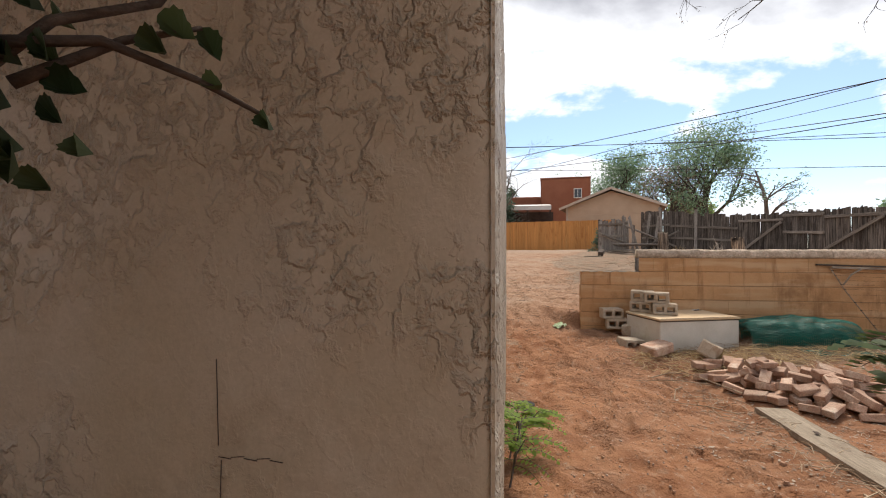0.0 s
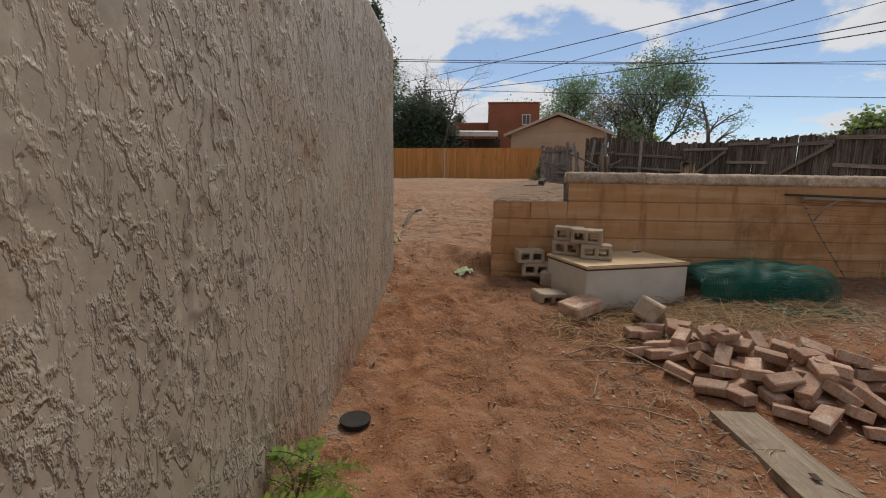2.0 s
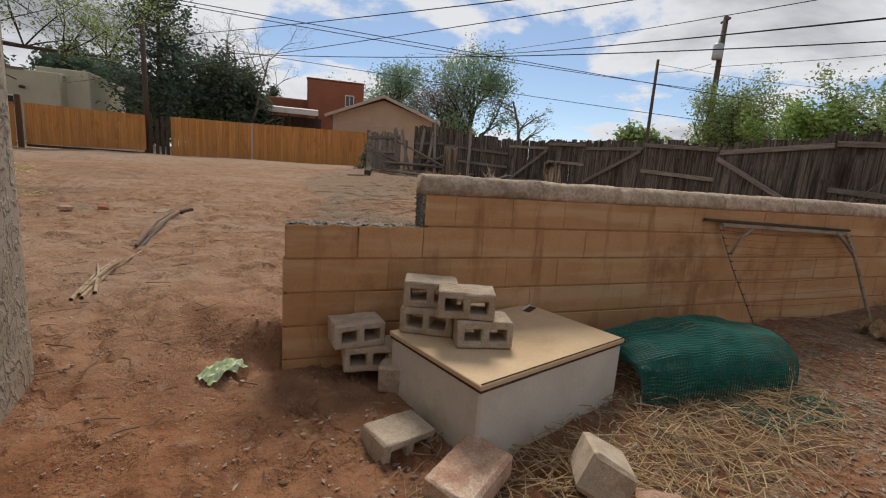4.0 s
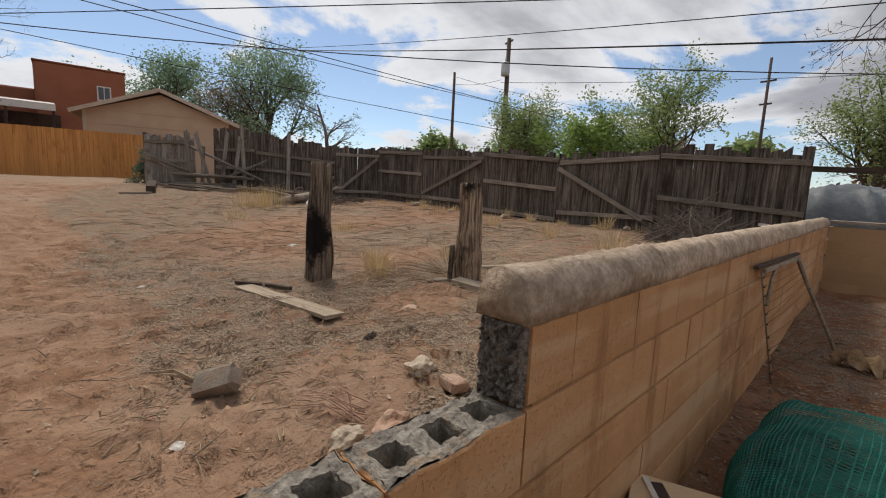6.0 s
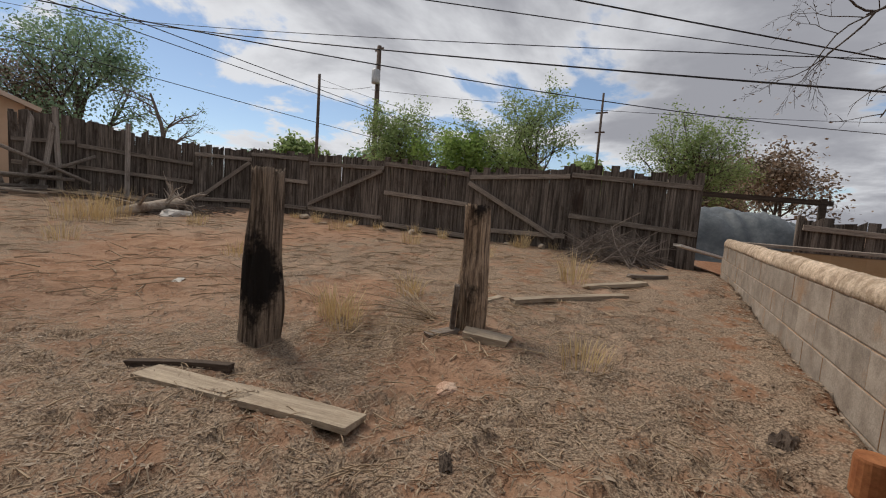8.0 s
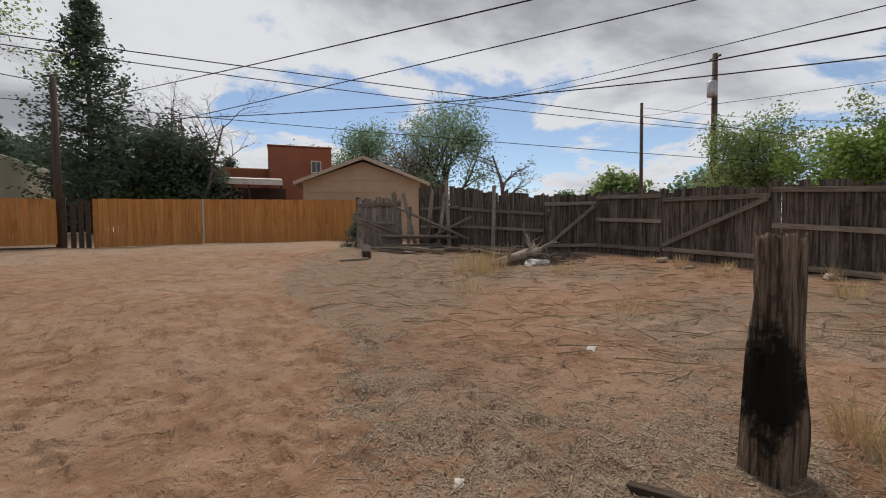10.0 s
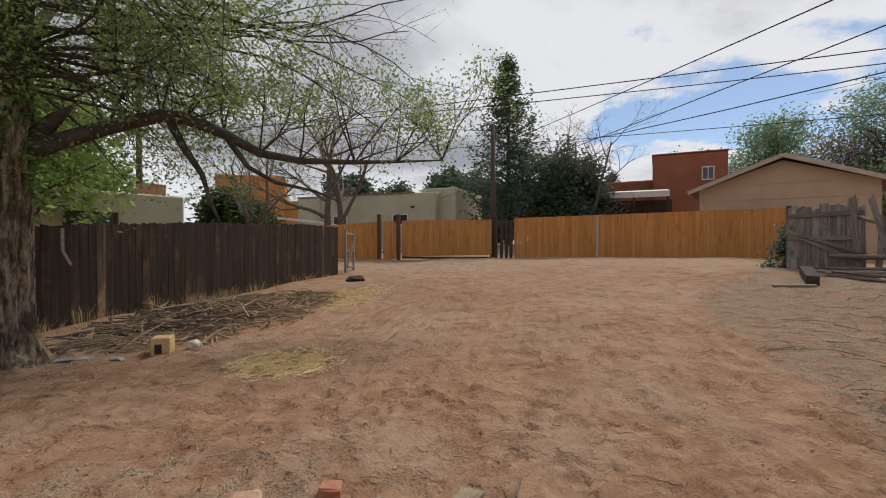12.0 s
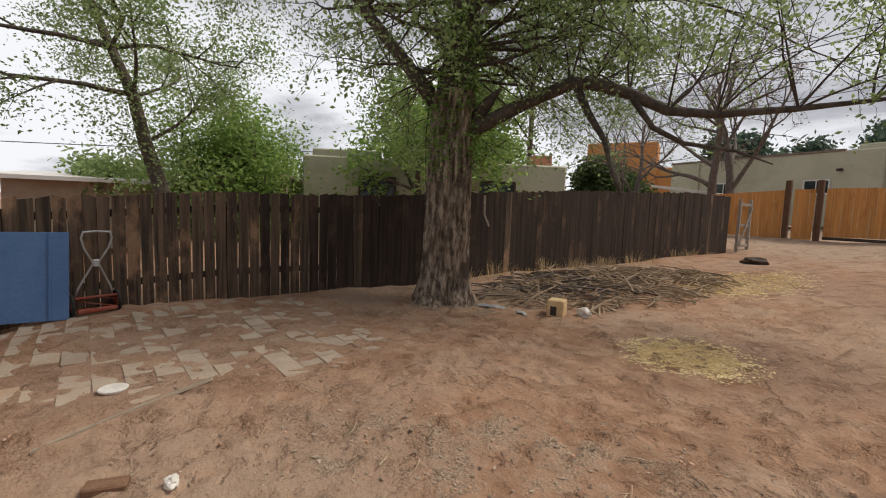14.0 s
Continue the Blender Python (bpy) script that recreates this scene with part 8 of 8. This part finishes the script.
def scatter(name, n, material, label, seed, area, size, kind_, dens=None, flat=0.5):
    """Very many small stones, clods or leaves on the ground: one object."""
    rr = random.Random(seed)
    v, f = [], []
    made = 0
    while made < n:
        x, y = rr.uniform(area[0], area[1]), rr.uniform(area[2], area[3])
        if dens and rr.random() > dens(x, y):
            continue
        made += 1
        z, s, a = lie(x, y), size * rr.uniform(0.4, 1.0) ** 1.5 * (1.6 if rr.random() < 0.06 else 1), rr.uniform(0, 6.28)
        b = len(v)
        if kind_ == "stone":
            ring = [(math.cos(a + k * 1.2566) * s * rr.uniform(0.7, 1.2), math.sin(a + k * 1.2566) * s * rr.uniform(0.7, 1.2)) for k in range(5)]
            v.extend([(x + p * 1.05, y + q * 1.05, z - 0.004) for p, q in ring] + [(x + p * 0.72, y + q * 0.72, z + s * flat * rr.uniform(0.7, 1.2)) for p, q in ring])
            f.extend([(b + k, b + (k + 1) % 5, b + 5 + (k + 1) % 5, b + 5 + k) for k in range(5)] + [tuple(b + 5 + k for k in range(5))])
        elif kind_ == "fibre":
            s *= 2.1
            c_, s_, w_ = math.cos(a) * s, math.sin(a) * s, rr.uniform(0.0012, 0.0026)
            px, py, t0, t1 = -math.sin(a) * w_, math.cos(a) * w_, rr.uniform(0.003, 0.014), rr.uniform(0.003, 0.02)
            bx, by = -math.sin(a) * s * rr.uniform(-0.25, 0.25), math.cos(a) * s * rr.uniform(-0.25, 0.25)
            za, zb = lie(x - c_, y - s_), lie(x + c_, y + s_)
            v.extend([(x - c_ - px, y - s_ - py, za + t0), (x - c_ + px, y - s_ + py, za + t0 + 0.001), (x + bx + px, y + by + py, max(z, (za + zb) / 2) + 0.008), (x + bx - px, y + by - py, max(z, (za + zb) / 2) + 0.007), (x + c_ + px, y + s_ + py, zb + t1), (x + c_ - px, y + s_ - py, zb + t1)])
            f.extend([(b, b + 1, b + 2, b + 3), (b + 3, b + 2, b + 4, b + 5)])
        else:
            c_, s_ = math.cos(a) * s, math.sin(a) * s
            t = [rr.uniform(0.0, 0.35) * s for _ in range(4)]
            v.extend([(x - c_, y - s_, z + 0.004 + t[0]), (x + s_ * 0.45, y - c_ * 0.45, z + 0.004 + t[1] * 0.4), (x + c_, y + s_, z + 0.004 + t[2]), (x - s_ * 0.45, y + c_ * 0.45, z + 0.004 + t[3] * 0.4)])
            f.append((b, b + 1, b + 2, b + 3))
    return tagged(piece(name, data_mesh(name, v, f, material)), label, name.replace("_", " "), kind="stuff")


M_DARKLITTER = leaf_mat("dark_bark_litter", (0.05, 0.036, 0.028), (0.16, 0.12, 0.09), 0.0)


def bare(x, y):
    return max(0.12, 1 - 0.8 * litter_at(x, y)) if y < 24 else 0


def chaffy(x, y):
    return min(1.0, litter_at(x, y)) ** 1.4 + 0.02


scatter("earth_clods", 1500, M_CLOD, "small clods of red earth on the path", 1, (0.4, 4.0, 0.4, 6.6), 0.013, "stone", bare, 0.6)
scatter("earth_clods", 1700, M_CLOD, "small clods of red earth over the yard", 2, (-5, 8, 6.4, 17), 0.013, "stone", bare, 0.55)
scatter("pebbles", 1500, M_PEBBLE, "small pale pebbles on the earth", 3, (0.4, 4.5, 0.4, 6.4), 0.010, "stone", None, 0.6)
scatter("pebbles", 2200, M_PEBBLE, "small pale pebbles and chips over the yard", 4, (-5.5, 12, 6.4, 20), 0.010, "stone", None, 0.6)
scatter("leaf_litter", 7000, M_LITTER, "dead leaves and chaff in the yard", 5, (2.4, 6.8, 6.2, 13), 0.016, "leaf", chaffy)
scatter("dry_fibres", 12000, M_FIBRE, "fine dry grass stems and fibres in the litter", 25, (2.4, 6.8, 6.4, 13), 0.016, "fibre", chaffy)
scatter("dry_fibres", 7000, M_FIBRE, "fine dry grass stems and fibres over the yard", 26, (4, 12.5, 6.4, 20), 0.026, "fibre", chaffy)
scatter("dry_fibres", 6000, M_FIBRE, "fine dry stems in the low yard", 27, (2.2, 8, 2.0, 5.6), 0.016, "fibre", chaffy)
scatter("dry_fibres", 1500, M_FIBRE, "a few dry stems on bare earth", 28, (-5, 3.2, 6.8, 15), 0.012, "fibre")
scatter("leaf_litter", 6000, M_LITTER, "dead leaves and chaff over the yard", 6, (4, 13, 5.8, 20), 0.024, "leaf", chaffy)
scatter("leaf_litter", 10000, M_LITTER, "dead leaves and chaff in the low yard", 7, (1.6, 10, 1.2, 6.0), 0.022, "leaf", chaffy)
scatter("leaf_chips", 7000, M_LITTER, "small dry leaf chips over the bare earth", 18, (-5.5, 7, 6.4, 15), 0.014, "leaf")
scatter("leaf_chips", 1500, M_LITTER, "small dry leaf chips on the path", 19, (0.6, 3.0, 0.6, 6.5), 0.011, "leaf")
scatter("bark_chips", 3500, M_DARKLITTER, "dark bark chips over the litter", 20, (2.2, 12, 6.2, 18), 0.014, "leaf", chaffy)
scatter("leaf_litter", 4500, M_LITTER, "dead leaves and chaff along the wall foot", 21, (4.6, 10, 3.9, 5.75), 0.026, "leaf")
scatter("leaf_litter", 4200, M_LITTER, "dead leaves and chips below the elm", 8, (-6, 0.5, 9.0, 19), 0.024, "leaf", chaffy)

scatter("straw_chaff", 7000, M_CHAFF, "flat patch of yellow straw chaff on the earth", 9, (-1.9, -0.4, 12.7, 14.2), 0.018, "leaf", lambda x, y: ellipse(x, y, -1.15, 13.45, 0.55, 0.6, 20, 0.3))
scatter("straw_chaff", 6000, M_CHAFF, "patch of yellow dry grass chaff on the earth", 10, (-3.6, -1.4, 16.0, 20.5), 0.026, "leaf", lambda x, y: ellipse(x, y, -2.5, 18.2, 0.8, 1.7, 0, 0.4))

# ---------------------------------------------------------------- by the dark fence
def mower():
    """An old push reel mower."""
    th = thing("reel_mower", -5.72, 8.62, lie(-5.72, 8.62), -68, "old red push reel mower standing against the dark fence", "mower")
    for s in (-1, 1):
        wv, wf = [], []
        ring = [(s * 0.23, 0.12 * math.cos(a), 0.125 + 0.12 * math.sin(a)) for a in np.linspace(0, 2 * math.pi, 21)]
        tube_data(ring, [0.02] * 21, 8, wv, wf, False)
        wh = piece("wheel", data_mesh("wheel", wv, wf, M_RUBBER, True), th, None, "black rubber tyre")
        tube("hub", [(s * 0.21, 0, 0.125), (s * 0.25, 0, 0.125)], 0.085, M_RUST, wh, 14, "rusty red hub")
    for k in range(5):
        a0 = k * 2 * math.pi / 5
        tube("blade", [(x, 0.075 * math.cos(a0 + x * 4), 0.125 + 0.075 * math.sin(a0 + x * 4)) for x in np.linspace(-0.2, 0.2, 9)], 0.009, M_RUST, th, 4)
    part("cover", boxbm(0, 0.02, 0.20, 0.42, 0.16, 0.03, 12, 0, 0, 0.008), M_RUST, th, "rusty red cover")
    part("roller", boxbm(0, 0.11, 0.06, 0.40, 0.05, 0.05, bevel=0.012), M_RUST, th)
    up_ = 0.62
    for s in (-1, 1):
        tube("handle", [(s * 0.19, 0.0, 0.2), (s * 0.16, 0.03, 0.32), (s * 0.025, 0.10, up_), (s * 0.12, 0.14, 0.80), (s * 0.15, 0.16, 0.92), (s * 0.13, 0.165, 0.99), (0.0, 0.17, 1.0)], 0.012, M_GREYMETAL, th, 8, "bent grey tube handle")
    part("clamp", boxbm(0, 0.10, up_, 0.075, 0.05, 0.085, 0, 0, 0, 0.01), M_GREYMETAL, th, "grey metal clamp")


mower()
bl = thing("blue_sheet", -5.70, 8.42, lie(-5.70, 8.42), 88, "blue board leaning against the dark fence", "board")
part("sheet", boxbm(-0.75, -0.12, 0.50, 1.5, 0.02, 1.0, -9, 0.5, 0, 0.004), M_BLUE, bl)
part("seam", boxbm(-0.17, -0.137, 0.50, 0.012, 0.02, 0.98, -9, 0.5, 0), M_BLUE, bl)
th = thing("garden_disc", -2.95, 8.93, lie(-2.95, 8.93), 0, "round white lid lying on dusty pavers", "lid")
v, f = tube_data([(0, 0, 0.0), (0, 0, 0.015), (0, 0, 0.02)], [0.09, 0.095, 0.085], 20)
piece("lid", data_mesh("lid", v, f, M_PALEBRICKED), th)
board("pale_lath", (-2.25, 8.6), (-2.75, 9.55), 0.025, 0.02, M_PLANK, "thin pale lath lying on dusty pavers", 0.01, 0.005, 31)
blk = thing("wood_block", -2.98, 13.68, lie(-2.98, 13.68) - 0.02, 28, "square sawn timber block on end, with a dark hollow", "wood block")
part("block", boxbm(0, 0, 0.12, 0.22, 0.22, 0.26, bevel=0.012), M_SAWN, blk)
part("hollow", boxbm(-0.02, -0.112, 0.11, 0.08, 0.006, 0.12, bevel=0.002), M_SHADE, blk)
rock("white_jar", -2.75, 13.95, 0.2, 0.16, 0.16, M_PALEBRICKED, "dirty white plastic jar on its side", "jar", 14)
crumpled("tin_lid", -3.75, 13.2, 0.4, 0.12, 0.03, M_GREYMETAL, "flat grey strip of sheet metal on the earth", "scrap", 30, 11, 0.4)
crumpled("tin_lid", -3.2, 13.25, 0.2, 0.06, 0.04, M_PALEBRICKED, "small white scrap on the earth", "scrap", 0, 12, 0.4)
rock("stump", -3.6, 21.3, 0.55, 0.35, 0.22, M_DARKWOOD, "low dark stump beside the fence end", "stump", 15)
hs = thing("broken_board", -5.52, 14.4, lie(-5.52, 14.4) + 1.0, BF_ANG, "pale broken board hanging on the dark fence", "board")
part("slat", box(boxbm(0, -0.05, 0.42, 0.05, 0.02, 0.36, bevel=0.004), 0.06, -0.05, 0.14, 0.045, 0.02, 0.26, 0, -28, 0, 0.004), M_GREYRAIL, hs)

# open gate frame at the end of the dark fence
gt = thing("open_gate", -5.25, 24.3, lie(-5.25, 24.3), 96, "open grey timber gate frame with a diagonal brace", "gate")
for px in (0.0, 1.0):
    part("stile", boxbm(px, 0, 0.83, 0.10, 0.08, 1.66, bevel=0.006), M_GREYRAIL, gt)
for pz in (0.22, 0.85, 1.5):
    part("crossbar", boxbm(0.55, 0, pz, 1.1, 0.05, 0.09, bevel=0.005), M_GREYRAIL, gt)
part("brace", boxbm(0.55, -0.05, 0.85, 1.55, 0.035, 0.09, 0, -50, 0, 0.005), M_GREYRAIL, gt)

# shrub at the end of the old fence
O4 = dict(BUSHY, kids=(8, 5, 3), stem=0.8, ratio=0.5, lift=(0.02, 0.05, 0.05))
tree("shrub", 8.45, 22.8, 1.25, 1.6, 0.03, O4, "grey-green spiky shrub at the end of the old fence", M_NEEDLE, 5, 0.10, 0.045, 95, stems=5, keep=0.45)

# dusty pavers near the mower, half buried
PAV = [mesh_of(boxbm(0, 0, 0, 0.30, 0.195, 0.05, bevel=0.006, jit=0.003, rng=random.Random(s)), M_PAVER) for s in range(4)]
pv = thing("paver_patch", -4.15, 9.3, height(-4.15, 9.3), 5, "half-buried dusty concrete pavers", "pavement", kind="structure")
rr = random.Random(3)
inv = pv.matrix_basis.inverted()
for i in range(-5, 5):
    for j in range(-9, 9):
        x, y = (i + 0.5) * 0.305 + (0.15 if j % 2 else 0), (j + 0.5) * 0.20
        wp = pv.matrix_basis @ Vector((x, y, 0))
        if not on_patio(wp.x, wp.y) or rr.random() < 0.10:
            continue
        piece("paver", rr.choice(PAV), pv, inv @ pose(wp.x, wp.y, height(wp.x, wp.y) + 0.030 * fbm(wp.x * 0.9, wp.y * 0.9, 3.0, 3) - 0.026 + rr.uniform(-0.009, 0.005), rr.uniform(-0.6, 0.6), rr.uniform(-0.6, 0.6), 5 + rr.uniform(-1.0, 1.0)))
brown_brick = piece("brown_brick", BRICKS[2], None, ground_pose(-1.63, 8.96, 0.03, 2, 3, 78))
brown_brick.data = BRICKS[2].copy()
brown_brick.data.materials.clear()
brown_brick.data.materials.append(mat("dark_brown_brick", (0.14, 0.075, 0.045), (0.20, 0.115, 0.07), 12, 0.93, 0.5, 80, vary=0.25))
tagged(brown_brick, "dark brown brick lying on bare earth", "brick", "broken bricks")
